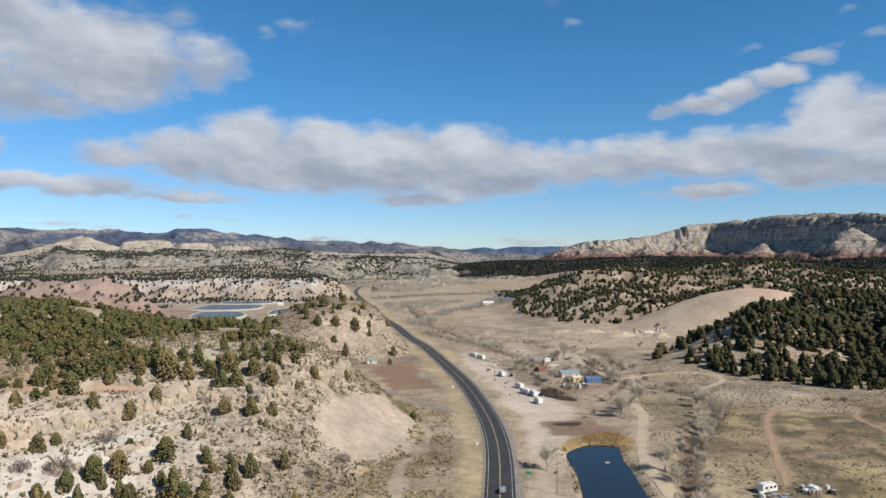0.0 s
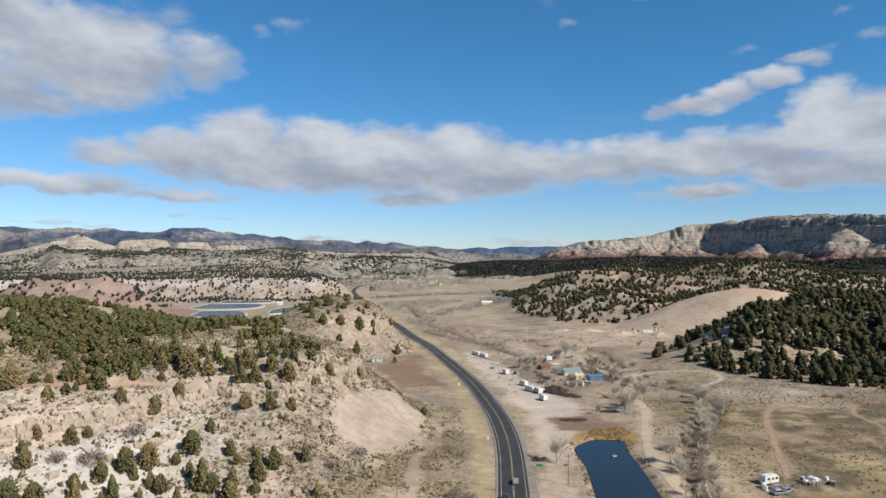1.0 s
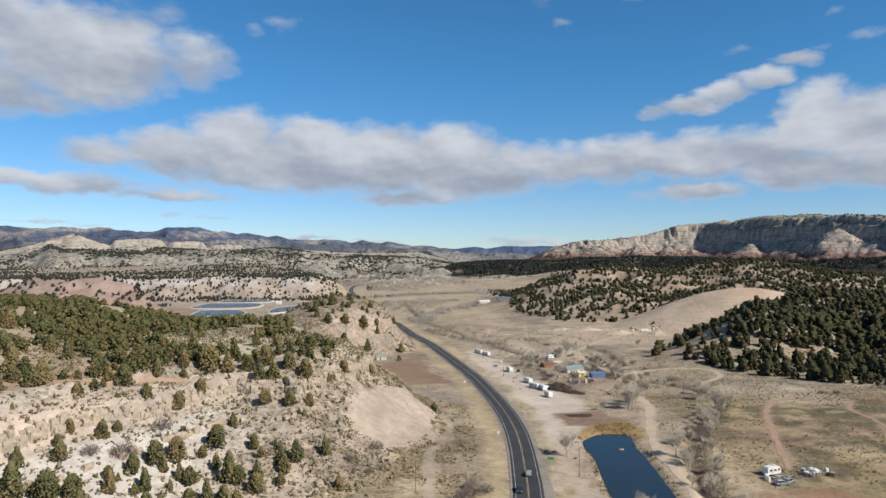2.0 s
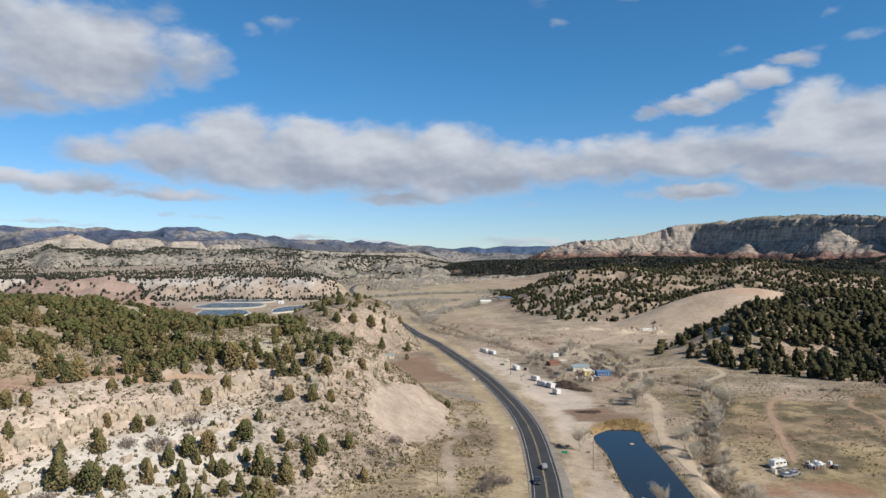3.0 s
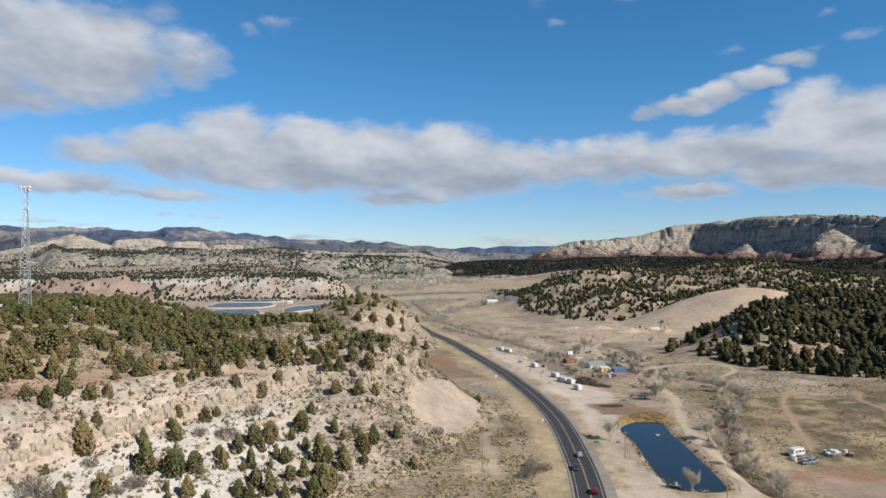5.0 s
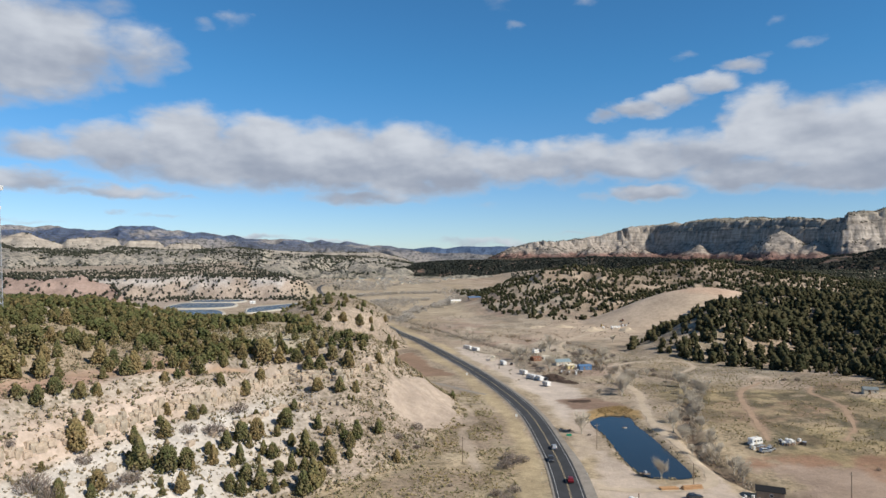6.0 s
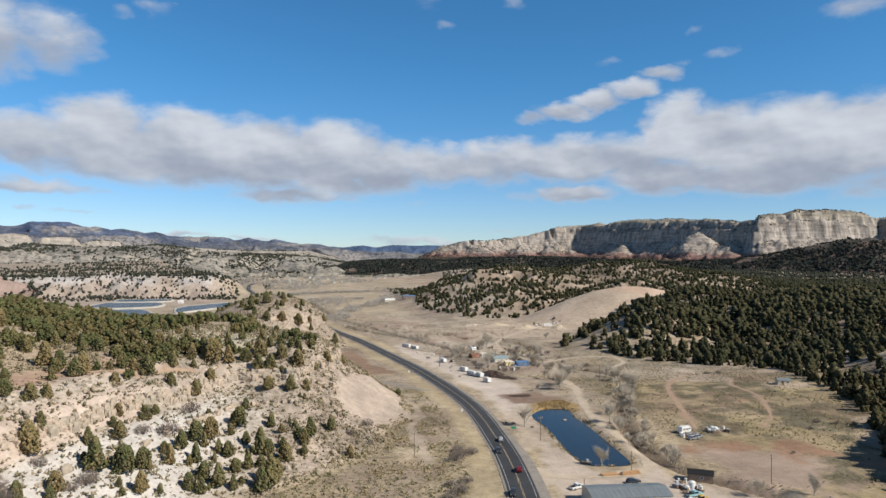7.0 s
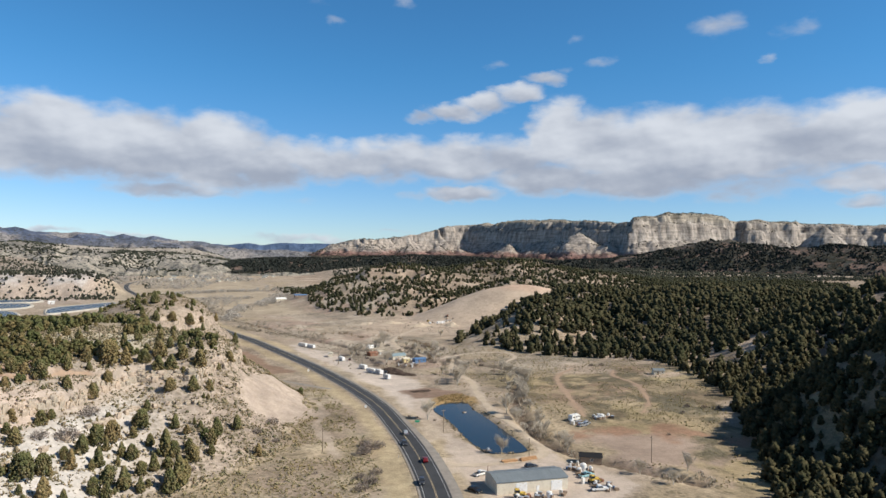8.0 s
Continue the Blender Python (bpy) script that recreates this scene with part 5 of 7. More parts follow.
ex, ey = scatter(23, 30000, 80, 620, 40, 720, lambda x, y: east_trees(x, y), 4.0)
high = 2.6 + 6.2 * np.random.RandomState(2).rand(len(ex)) ** 1.5
near = (ex < 262) & (ey < 262)
close = np.flatnonzero((ex < 226) & (ey < 236) & (ey > 92))[:56]
# junipers in the shade-darkened needle colour
SHADED = [juniper(71, 5.6, 2.3, 260, 0.4, M_SHADEWOODS, shard, 0.085), juniper(72, 6.4, 2.1, 280, 0.8, M_SHADEWOODS, shard, 0.08), juniper(73, 4.8, 2.2, 240, 0.2, M_SHADEWOODS, shard, 0.09), juniper(74, 6.0, 2.5, 280, 0.55, M_SHADEWOODS, shard, 0.085)]
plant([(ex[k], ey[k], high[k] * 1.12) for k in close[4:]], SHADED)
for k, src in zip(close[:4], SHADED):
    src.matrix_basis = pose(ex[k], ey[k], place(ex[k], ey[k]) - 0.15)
rest = np.ones(len(ex), bool)
rest[close] = False
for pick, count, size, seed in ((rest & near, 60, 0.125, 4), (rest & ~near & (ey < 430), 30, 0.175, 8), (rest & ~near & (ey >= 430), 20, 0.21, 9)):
    forest("juniper_woods", ex[pick], ey[pick], high[pick], count, M_SHADEWOODS, "juniper woods on the eastern slopes with shade painted into their dark green", "woods", seed, 0.33, size, 0.9)
ex, ey = scatter(24, 24000, 80, 1400, 720, 1500, lambda x, y: east_trees(x, y) * (x < 1.25 * y) * 1.0, 5.4)
forest("juniper_woods", ex, ey, 2.8 + 3.2 * np.random.RandomState(3).rand(len(ex)), 10, M_SHADEWOODS, "juniper woods in shade-darkened green dotting pale hills", "woods", 5, 0.42, 0.28, 0.4)
ex, ey = scatter(25, 30000, 200, 2900, 1300, 2400, lambda x, y: (x > 0.17 * y) * (x < 1.5 * y) * (0.3 + 0.7 * sstep((x / y - 0.30) / 0.15)) * (0.42 + 0.35 * sstep((x / y - 0.38) / 0.2) + 1.1 * fbm(x, y, 140, 3) - 0.55 * (y > 1420) * (y < 1900) * sstep((fbm(x, 0.25 * y, 90, 3) + 0.06) / 0.10)), 8.0)
forest("juniper_woods", ex, ey, 3.6 + 2.4 * np.random.RandomState(4).rand(len(ex)), 4, M_FARWOODS, "dark distant juniper woods below the mesa", "woods", 6, 0.5, 0.42)
ex, ey = scatter(26, 26000, -2200, -150, 950, 2700, lambda x, y: (0.42 + 0.9 * fbm(x, y, 120, 3)) * ((y > 1360) | (x < -300) & (y < 1100) & (np.hypot((x + 290) / 150, (y - 1025) / 140) > 1) | ((fbm(x, y, 40, 2) > 0.12) & (y > 1180))) * (near_line(x, y, ROAD[::4])[0] > 34), 7.0)
bx, by = scatter(27, 9000, -980, -190, 830, 1460, lambda x, y: (0.55 + 0.7 * fbm(x, y, 60, 3)) * (np.hypot((x + 290) / 160, (y - 1025) / 150) > 1) * ((y < 1110) & (x < -330) | (y > 1200)) * (near_line(x, y, ROAD[::4])[0] > 34), 6.0)
ex, ey = np.concatenate([ex, bx]), np.concatenate([ey, by])
forest("juniper_woods", ex, ey, 2.2 + 2.2 * np.random.RandomState(6).rand(len(ex)), 5, M_FARWOODS, "scattered dark junipers on far pale benches", "woods", 7, 0.5, 0.42)


# ---- paint and building materials ----
M_WHITE = material("white_enamel", (0.78, 0.78, 0.76), 0.45, size=1.5, vary=0.05, bump=0, spec=0.4, dirt=(0.55, 0.50, 0.43))
M_CREAM = material("cream_metal_siding", (0.66, 0.60, 0.48), 0.6, size=2.0, vary=0.05, bump=0.02, dirt=(0.50, 0.43, 0.33))
M_GREYROOF = material("weathered_grey_metal_roof", (0.24, 0.27, 0.28), 0.5, 0.25, size=3.0, vary=0.08, bump=0.02)
M_BLUEPAINT = material("faded_blue_sheeting", (0.10, 0.19, 0.34), 0.6, size=1.5, vary=0.12, bump=0.03)
M_TEAL = material("faded_teal_roofing", (0.24, 0.31, 0.33), 0.6, size=1.5, vary=0.1, bump=0.03)
M_YELLOW = material("yellow_machine_paint", (0.62, 0.42, 0.08), 0.6, size=1.0, vary=0.1, bump=0.01, dirt=(0.3, 0.2, 0.1))
M_PALEYELLOW = material("pale_yellow_boards", (0.66, 0.55, 0.28), 0.7, size=1.0, vary=0.08, bump=0.02)
M_RUST = material("rusty_brown_boards", (0.25, 0.12, 0.075), 0.85, size=1.0, vary=0.15, bump=0.03)
M_WOOD = material("weathered_wood", (0.27, 0.20, 0.145), 0.9, size=0.8, vary=0.15, bump=0.03)
M_LOG = material("peeled_orange_logs", (0.42, 0.25, 0.13), 0.85, size=0.8, vary=0.12, bump=0.03)
M_STEEL = material("galvanised_steel", (0.50, 0.51, 0.52), 0.45, 0.7, size=1.0, vary=0.06, bump=0)
M_BLACKPAINT = material("black_car_paint", (0.012, 0.012, 0.014), 0.25, size=1.0, vary=0.05, bump=0, spec=0.5)
M_GREYPAINT = material("dark_grey_car_paint", (0.05, 0.055, 0.065), 0.3, 0.3, size=1.0, vary=0.05, bump=0, spec=0.5)
M_REDPAINT = material("red_car_paint", (0.16, 0.014, 0.02), 0.3, size=1.0, vary=0.05, bump=0, spec=0.5)
M_SILVER = material("silver_car_paint", (0.42, 0.44, 0.46), 0.35, 0.4, size=1.0, vary=0.04, bump=0, spec=0.5)
M_AQUA = material("faded_aqua_truck_paint", (0.30, 0.50, 0.54), 0.5, size=1.0, vary=0.06, bump=0)
M_GLASS = material("dark_window_glass", (0.015, 0.02, 0.025), 0.08, size=1.0, vary=0.02, bump=0, spec=0.6)
M_TYRE = material("black_rubber", (0.02, 0.02, 0.02), 0.85, size=0.5, vary=0.1, bump=0)
M_BLACKROOF = material("black_tar_roof", (0.015, 0.015, 0.017), 0.8, size=2.0, vary=0.1, bump=0.02)
M_GREEN = material("green_sign_sheet", (0.02, 0.28, 0.16), 0.5, size=0.5, vary=0.04, bump=0)
M_SIGNBACK = material("white_sign_sheet", (0.72, 0.72, 0.70), 0.5, size=0.5, vary=0.04, bump=0)
M_LAMP = material("lamp_lens", (0.6, 0.58, 0.5), 0.2, size=0.3, vary=0.02, bump=0, spec=0.6)
M_TAIL = material("red_lamp_lens", (0.35, 0.02, 0.02), 0.2, size=0.3, vary=0.02, bump=0, spec=0.6)
M_DARKSOIL = material("dark_heaped_soil", (0.085, 0.062, 0.05), 0.95, size=3.0, vary=0.2, bump=0.3, spec=0.05)
M_TARP = material("grey_tarp", (0.33, 0.36, 0.40), 0.7, size=1.0, vary=0.1, bump=0.05)


def thing(name, label, category, group=""):
    return tagged(new(name), label, category, group)


def stand(ob, x, y, turn=0.0, z=None, scale=1.0):
    m = pose(x, y, place(x, y) if z is None else z, 0, 0, turn)
    ob.matrix_basis = m @ Matrix.Diagonal((scale, scale, scale, 1)) if scale != 1.0 else m
    return ob


def shell(bm, rows, width):
    """A body from a side outline (x, z), rounded in at top: width at each point."""
    n = len(rows)
    left = [bm.verts.new((x, -w / 2 * width, z)) for x, z, w in rows]
    right = [bm.verts.new((x, w / 2 * width, z)) for x, z, w in rows]
    for k in range(n):
        j = (k + 1) % n
        bm.faces.new((left[k], left[j], right[j], right[k]))
    bm.faces.new(left[::-1])
    bm.faces.new(right)
    bmesh.ops.recalc_face_normals(bm, faces=bm.faces[:])
    bmesh.ops.bevel(bm, geom=bm.edges[:], offset=0.05, segments=2, affect="EDGES", profile=0.6)
    return bm


def wheels(parent, spots, r, width):
    for x, y in spots:
        bm = rod(bmesh.new(), (x, y - width / 2, r), (x, y + width / 2, r), r, r, 16)
        w = part("wheel", bm, M_TYRE, parent)
        s = 1 if y > 0 else -1
        part("rim", rod(bmesh.new(), (x, y + s * width * 0.30, r), (x, y + s * width * 0.56, r), r * 0.58, r * 0.52, 12), M_STEEL, w)


def car(paint, label, kind="suv"):
    """A road vehicle, nose to +x: body, glasshouse, lamps, wheels."""
    c = thing("car" if kind != "pickup" else "pickup_truck", label, "car" if kind != "pickup" else "pickup truck", "vehicles")
    if kind == "pickup":
        part("body", shell(bmesh.new(), [(-2.75, 0.45, 1), (-2.8, 1.05, 1), (-0.9, 1.08, 1), (0.9, 1.10, 1), (2.6, 1.02, 0.95), (2.75, 0.75, 0.92), (2.7, 0.42, 0.95)], 1.95), paint, c)
        part("cab", shell(bmesh.new(), [(-0.85, 1.06, 0.95), (-0.70, 1.78, 0.80), (0.45, 1.80, 0.80), (1.10, 1.08, 0.93)], 1.9), paint, c)
        part("window", shell(bmesh.new(), [(-0.80, 1.16, 0.985), (-0.68, 1.64, 0.87), (0.47, 1.66, 0.87), (1.00, 1.17, 0.985)], 1.9), M_GLASS, c)
        bed = bmesh.new()
        box(bed, -1.85, 0, 1.09, 1.65, 1.6, 0.03, 0.01)
        part("bed_liner", bed, M_TYRE, c)
        spots, nose, tail = [(1.85, 0.85), (1.85, -0.85), (-1.75, 0.85), (-1.75, -0.85)], 2.74, -2.79
    else:
        part("body", shell(bmesh.new(), [(-2.3, 0.38, 0.95), (-2.38, 0.95, 0.96), (-1.9, 1.03, 1), (0.95, 1.02, 1), (2.1, 0.90, 0.94), (2.32, 0.66, 0.9), (2.28, 0.36, 0.93)], 1.85), paint, c)
        part("cab", shell(bmesh.new(), [(-2.15, 1.0, 0.93), (-1.75, 1.62, 0.76), (0.05, 1.66, 0.76), (1.0, 1.01, 0.92)], 1.82), paint, c)
        part("window", shell(bmesh.new(), [(-2.10, 1.08, 0.97), (-1.75, 1.52, 0.84), (0.06, 1.55, 0.84), (0.92, 1.08, 0.97)], 1.82), M_GLASS, c)
        spots, nose, tail = [(1.45, 0.82), (1.45, -0.82), (-1.4, 0.82), (-1.4, -0.82)], 2.3, -2.36
    wheels(c, spots, 0.36, 0.24)
    for y in (-0.62, 0.62):
        part("headlight", box(bmesh.new(), nose, y, 0.68, 0.08, 0.34, 0.16, 0.02), M_LAMP, c)
        part("taillight", box(bmesh.new(), tail, y, 0.78, 0.06, 0.26, 0.2, 0.02), M_TAIL, c)
    return c


def trailer(length, label, stripe=None, high=2.5):
    """A travel trailer: rounded body, windows, door, roof vent, axle and hitch."""
    c = thing("travel_trailer", label, "trailer", "trailers on the lot")
    l = length / 2
    part("body", shell(bmesh.new(), [(-l, 0.55, 1), (-l - 0.05, 2.4, 0.97), (-l + 0.35, high + 0.35, 0.92), (l - 0.6, high + 0.35, 0.92), (l - 0.05, high - 0.5, 0.97), (l, 0.95, 1), (l - 0.3, 0.55, 1)], 2.4), M_WHITE, c)
    for s in (-1, 1):
        for x in (-0.55, 0.1, 0.65):
            part("window", box(bmesh.new(), x * l, s * 1.2, 1.55, 0.9, 0.05, 0.6, 0.02), M_GLASS, c)
        if stripe:
            part("stripe", box(bmesh.new(), 0, s * 1.205, 1.05, length * 0.9, 0.02, 0.28), stripe, c)
    d = part("door", box(bmesh.new(), -0.28 * l, -1.205, 0.7, 0.65, 0.05, 1.75, 0.02), M_CREAM, c)
    part("handle", box(bmesh.new(), -0.28 * l + 0.25, -1.245, 1.5, 0.05, 0.04, 0.15), M_STEEL, d)
    part("roof_vent", box(bmesh.new(), 0.2 * l, 0, high + 0.33, 0.7, 0.7, 0.22, 0.05), M_CREAM, c)
    part("hitch", rod(bmesh.new(), (l - 0.2, 0, 0.6), (l + 1.0, 0, 0.55), 0.06, 0.05, 8), M_STEEL, c)
    part("jack", rod(bmesh.new(), (l + 0.85, 0, 0.0), (l + 0.85, 0, 0.9), 0.05, 0.05, 8), M_STEEL, c)
    wheels(c, [(-0.6, 1.05), (-0.6, -1.05), (0.25, 1.05), (0.25, -1.05)], 0.35, 0.22)
    part("axle_frame", box(bmesh.new(), 0, 0, 0.35, length * 0.85, 1.7, 0.22), M_TYRE, c)
    return c


def gable_house(name, label, category, sx, sy, wall, rise, m_wall, m_roof, doors=1, windows=3, group=""):
    """A small building: walls, pitched roof with eaves, doors and windows on its long sides."""
    c = thing(name, label, category, group)
    bm = bmesh.new()
    v = [bm.verts.new(p) for p in ((-sx / 2, -sy / 2, -0.4), (sx / 2, -sy / 2, -0.4), (sx / 2, sy / 2, -0.4), (-sx / 2, sy / 2, -0.4), (-sx / 2, -sy / 2, wall), (sx / 2, -sy / 2, wall), (sx / 2, sy / 2, wall), (-sx / 2, sy / 2, wall),
                                   (-sx / 2, 0, wall + rise - 0.05), (sx / 2, 0, wall + rise - 0.05))]
    for f in ((0, 1, 5, 4), (2, 3, 7, 6), (1, 2, 6, 9, 5), (3, 0, 4, 8, 7), (3, 2, 1, 0)):
        bm.faces.new([v[k] for k in f])
    part("wall", bm, m_wall, c)
    for s in (-1, 1):
        bm = bmesh.new()
        slope = math.hypot(sy / 2 + 0.35, rise)
        box(bm, 0, 0, 0, sx + 0.7, slope, 0.12)
        bmesh.ops.rotate(bm, verts=bm.verts[:], cent=(0, 0, 0), matrix=Matrix.Rotation(-s * math.atan2(rise, sy / 2), 3, "X"))
        bmesh.ops.translate(bm, verts=bm.verts[:], vec=(0, s * (sy / 4 + 0.1), wall + rise / 2 - 0.04))
        part("roof", bm, m_roof, c)
    for k in range(doors):
        x = (k - (doors - 1) / 2) * sx * 0.45 - sx * 0.1
        d = part("door", box(bmesh.new(), x, -sy / 2 - 0.02, 0, 0.95, 0.08, 2.0, 0.02), M_WOOD, c)
        part("handle", box(bmesh.new(), x + 0.35, -sy / 2 - 0.09, 1.0, 0.05, 0.06, 0.12), M_STEEL, d)
    for k in range(windows):
        x = (k + 0.5) / windows * sx * 0.9 - sx * 0.45 + 0.35
        for s in (-1, 1):
            w = part("window", box(bmesh.new(), x, s * (sy / 2 + 0.01), wall * 0.42, 1.0, 0.08, 0.85, 0.02), M_WHITE, c)
            part("pane", box(bmesh.new(), x, s * (sy / 2 + 0.05), wall * 0.42 + 0.08, 0.84, 0.03, 0.69), M_GLASS, w)
    return c


# ---- metal barn beside the pond ----
def metal_barn():
    c = thing("metal_barn", "long cream metal barn with grey roof and white overhead doors", "barn")
    sx, sy, wall, rise = 23.6, 11.0, 3.9, 1.1
    bm = bmesh.new()
    v = [bm.verts.new(p) for p in ((-sx / 2, -sy / 2, -0.5), (sx / 2, -sy / 2, -0.5), (sx / 2, sy / 2, -0.5), (-sx / 2, sy / 2, -0.5), (-sx / 2, -sy / 2, wall), (sx / 2, -sy / 2, wall), (sx / 2, sy / 2, wall), (-sx / 2, sy / 2, wall),
                                   (-sx / 2, 0, wall + rise - 0.04), (sx / 2, 0, wall + rise - 0.04))]
    for f in ((0, 1, 5, 4), (2, 3, 7, 6), (1, 2, 6, 9, 5), (3, 0, 4, 8, 7)):
        bm.faces.new([v[k] for k in f])
    part("wall", bm, M_CREAM, c)
    for s in (-1, 1):
        n = 16
        ang, slope = math.atan2(rise, sy / 2), math.hypot(sy / 2 + 0.3, rise + 0.06)
        for k in range(n):
            bm = bmesh.new()
            w = (sx + 0.6) / n
            box(bm, 0, 0, 0, w - 0.02, slope, 0.06)
            box(bm, w / 2 - 0.06, 0, 0.05, 0.07, slope, 0.05)
            bmesh.ops.rotate(bm, verts=bm.verts[:], cent=(0, 0, 0), matrix=Matrix.Rotation(-s * ang, 3, "X"))
            bmesh.ops.translate(bm, verts=bm.verts[:], vec=(-(sx + 0.6) / 2 + w * (k + 0.5), s * (sy / 4 + 0.12), wall + rise / 2 - 0.02))
            part("roof_panel", bm, M_GREYROOF, c)
    part("ridge_cap", box(bmesh.new(), 0, 0, wall + rise + 0.03, sx + 0.62, 0.4, 0.05), M_GREYROOF, c)
    for x in (-0.16 * sx, 0.34 * sx):
        d = part("overhead_door", box(bmesh.new(), x, -sy / 2 - 0.03, 0, 3.8, 0.1, 3.2, 0.02), M_WHITE, c, "white sectional overhead door")
        for k in range(4):
            part("panel", box(bmesh.new(), x, -sy / 2 - 0.09, 0.08 + 0.78 * k, 3.6, 0.04, 0.7, 0.01), M_WHITE, d)
    d = part("door", box(bmesh.new(), 0.07 * sx, -sy / 2 - 0.03, 0, 0.95, 0.09, 2.05, 0.02), M_WHITE, c)
    part("handle", box(bmesh.new(), 0.07 * sx + 0.36, -sy / 2 - 0.1, 1.0, 0.05, 0.06, 0.12), M_STEEL, d)
    part("trim", box(bmesh.new(), 0, -sy / 2 - 0.04, wall - 0.2, sx, 0.08, 0.2), M_GREYROOF, c)
    part("vent_pipe", rod(bmesh.new(), (-sx / 2 + 0.6, sy / 2 - 0.6, wall), (-sx / 2 + 0.6, sy / 2 - 0.6, wall + 2.0), 0.12, 0.12, 8), M_RUST, c)
    return c


stand(metal_barn(), 36.3, 132.2, -4.5)

# ---- vehicles ----
grey_car = car(M_GREYPAINT, "dark grey car driving on the asphalt highway")
stand(grey_car, 12.6, 187.3, -101, 1.12)
stand(copy_thing(grey_car, pose(0, 0, 0)), 5.2, 143.9, -108, 1.32)
silver = car(M_SILVER, "silver car driving on the asphalt highway")
stand(silver, 17.4, 201.9, 81, 1.15)
red_car = car(M_REDPAINT, "dark red car driving on the asphalt highway")
stand(red_car, 13.5, 165.2, 77, 1.25)
stand(car(M_BLACKPAINT, "black sport utility vehicle parked on pale dirt"), 18.6, 132.2, -62)
white_pickup = car(M_WHITE, "white pickup truck parked on dirt beside the barn", "pickup")
stand(white_pickup, 27.0, 147.0, 20)
stand(copy_thing(white_pickup, pose(0, 0, 0)), 56.2, 120.8, -12)
stand(car(M_AQUA, "faded aqua pickup truck parked among yard junk", "pickup"), 59.6, 133.8, 8)
stand(car(M_GREYPAINT, "dark sedan parked behind the metal barn"), 46.8, 148.7, 4)
stand(car(M_SILVER, "silver car parked beside a white trailer"), 97.2, 193.8, 30)
stand(car(M_BLACKPAINT, "black car parked beside a white camper"), 41.5, 417.0, 80)
stand(car(M_GREYPAINT, "dark pickup parked among trailers", "pickup"), 51.5, 357.0, 60)
stand(car(M_SILVER, "old silver sedan among junk in scrub"), 94.2, 192.2, 10)
stand(car(M_WHITE, "white sedan parked near the dirt lot trailers"), 49.8, 362.5, 20)

# ---- trailers on the lot ----
for x, y, turn, length, stripe, label in ((22.8, 514, 118, 9.5, None, "long white travel trailer on the gravel lot"), (27.5, 501, 118, 8.5, M_BLUEPAINT, "white travel trailer with a blue stripe on gravel"),
                                          (36, 419, 100, 8.0, M_GREYPAINT, "white motor camper with a grey stripe on gravel"), (42.2, 379, 112, 6.5, None, "small white camper trailer on pale gravel"),
                                          (43.6, 362, 116, 8.0, M_BLUEPAINT, "white camper trailer with blue trim on gravel"), (47.2, 356, 100, 7.0, M_TEAL, "white camper trailer with teal trim on gravel"),
                                          (46.6, 335.5, 105, 6.0, M_CREAM, "cream and white camper trailer on the dirt lot"), (200.9, 666, 8, 9.0, None, "long white trailer in a dirt yard"),
                                          (95.6, 201.5, 20, 5.5, None, "white box trailer in sage scrub"), (73, 482, 40, 6.0, None, "white trailer among bare trees")):
    stand(trailer(length, label, stripe), x, y, turn)

# ---- houses and sheds ----
stand(gable_house("shed", "beige box shed on the gravel lot", "shed", 5.5, 3.2, 2.6, 0.5, M_CREAM, M_CREAM, 1, 1), 32.5, 443, 80)
stand(gable_house("house", "low house under a faded teal roof", "house", 11, 7, 2.6, 1.5, M_CREAM, M_TEAL, 1, 3), 76, 414, 12)
stand(gable_house("shed", "pale yellow board shed beside a house", "shed", 5, 3.6, 2.6, 0.7, M_PALEYELLOW, M_CREAM, 1, 1), 77.6, 398, 12)
stand(gable_house("shed", "shed clad in bright blue sheeting", "shed", 8.5, 4.6, 2.6, 0.8, M_BLUEPAINT, M_BLUEPAINT, 1, 2), 86.5, 395, 8)
stand(gable_house("shack", "rusty brown board shack among bare trees", "shack", 7, 4.5, 2.4, 0.8, M_RUST, M_RUST, 1, 2), 62.8, 436, 25)
stand(gable_house("shed", "pale plank shed with a light roof", "shed", 9, 4, 2.3, 0.7, M_CREAM, M_CREAM, 1, 2), 74, 462, 5)
stand(gable_house("shack", "grey shack under a teal metal roof at the hill foot", "shack", 7, 5, 2.4, 0.9, M_CREAM, M_TEAL, 1, 2), -50.5, 476, 15)
stand(gable_house("shed", "low wooden shed with a black tar roof", "shed", 7.5, 5.0, 2.6, 0.9, M_WOOD, M_BLACKROOF, 1, 1), 69.5, 147.2, -28)
stand(gable_house("house", "small pale house at the edge of dark junipers", "house", 6.5, 4.5, 2.4, 1.0, M_CREAM, M_GREYROOF, 1, 2), 202, 281, -20)
stand(gable_house("house", "pale farmhouse with white walls in the valley", "house", 17, 9, 3.2, 2.0, M_CREAM, M_WHITE, 1, 4), 71.4, 1084, 10)
stand(gable_house("barn", "farm shed with a blue metal roof", "barn", 20, 9, 3.2, 1.6, M_WOOD, M_BLUEPAINT, 1, 3), 99, 1052, 5)
stand(gable_house("hut", "small white pump hut beside the lagoons", "hut", 9, 6, 3.0, 1.4, M_WHITE, M_WHITE, 1, 1), -268, 1120, 10, -11.6)
stand(gable_house("hut", "small utility hut under the lattice tower", "hut", 5, 3.5, 2.6, 0.5, M_WHITE, M_WHITE, 1, 1), -236, 279, 20)
rng = np.random.RandomState(31)
town = gable_house("house", "distant small town house with a pale roof", "house", 14, 9, 3.5, 2.2, M_CREAM, M_GREYROOF, 1, 3, "distant town houses")
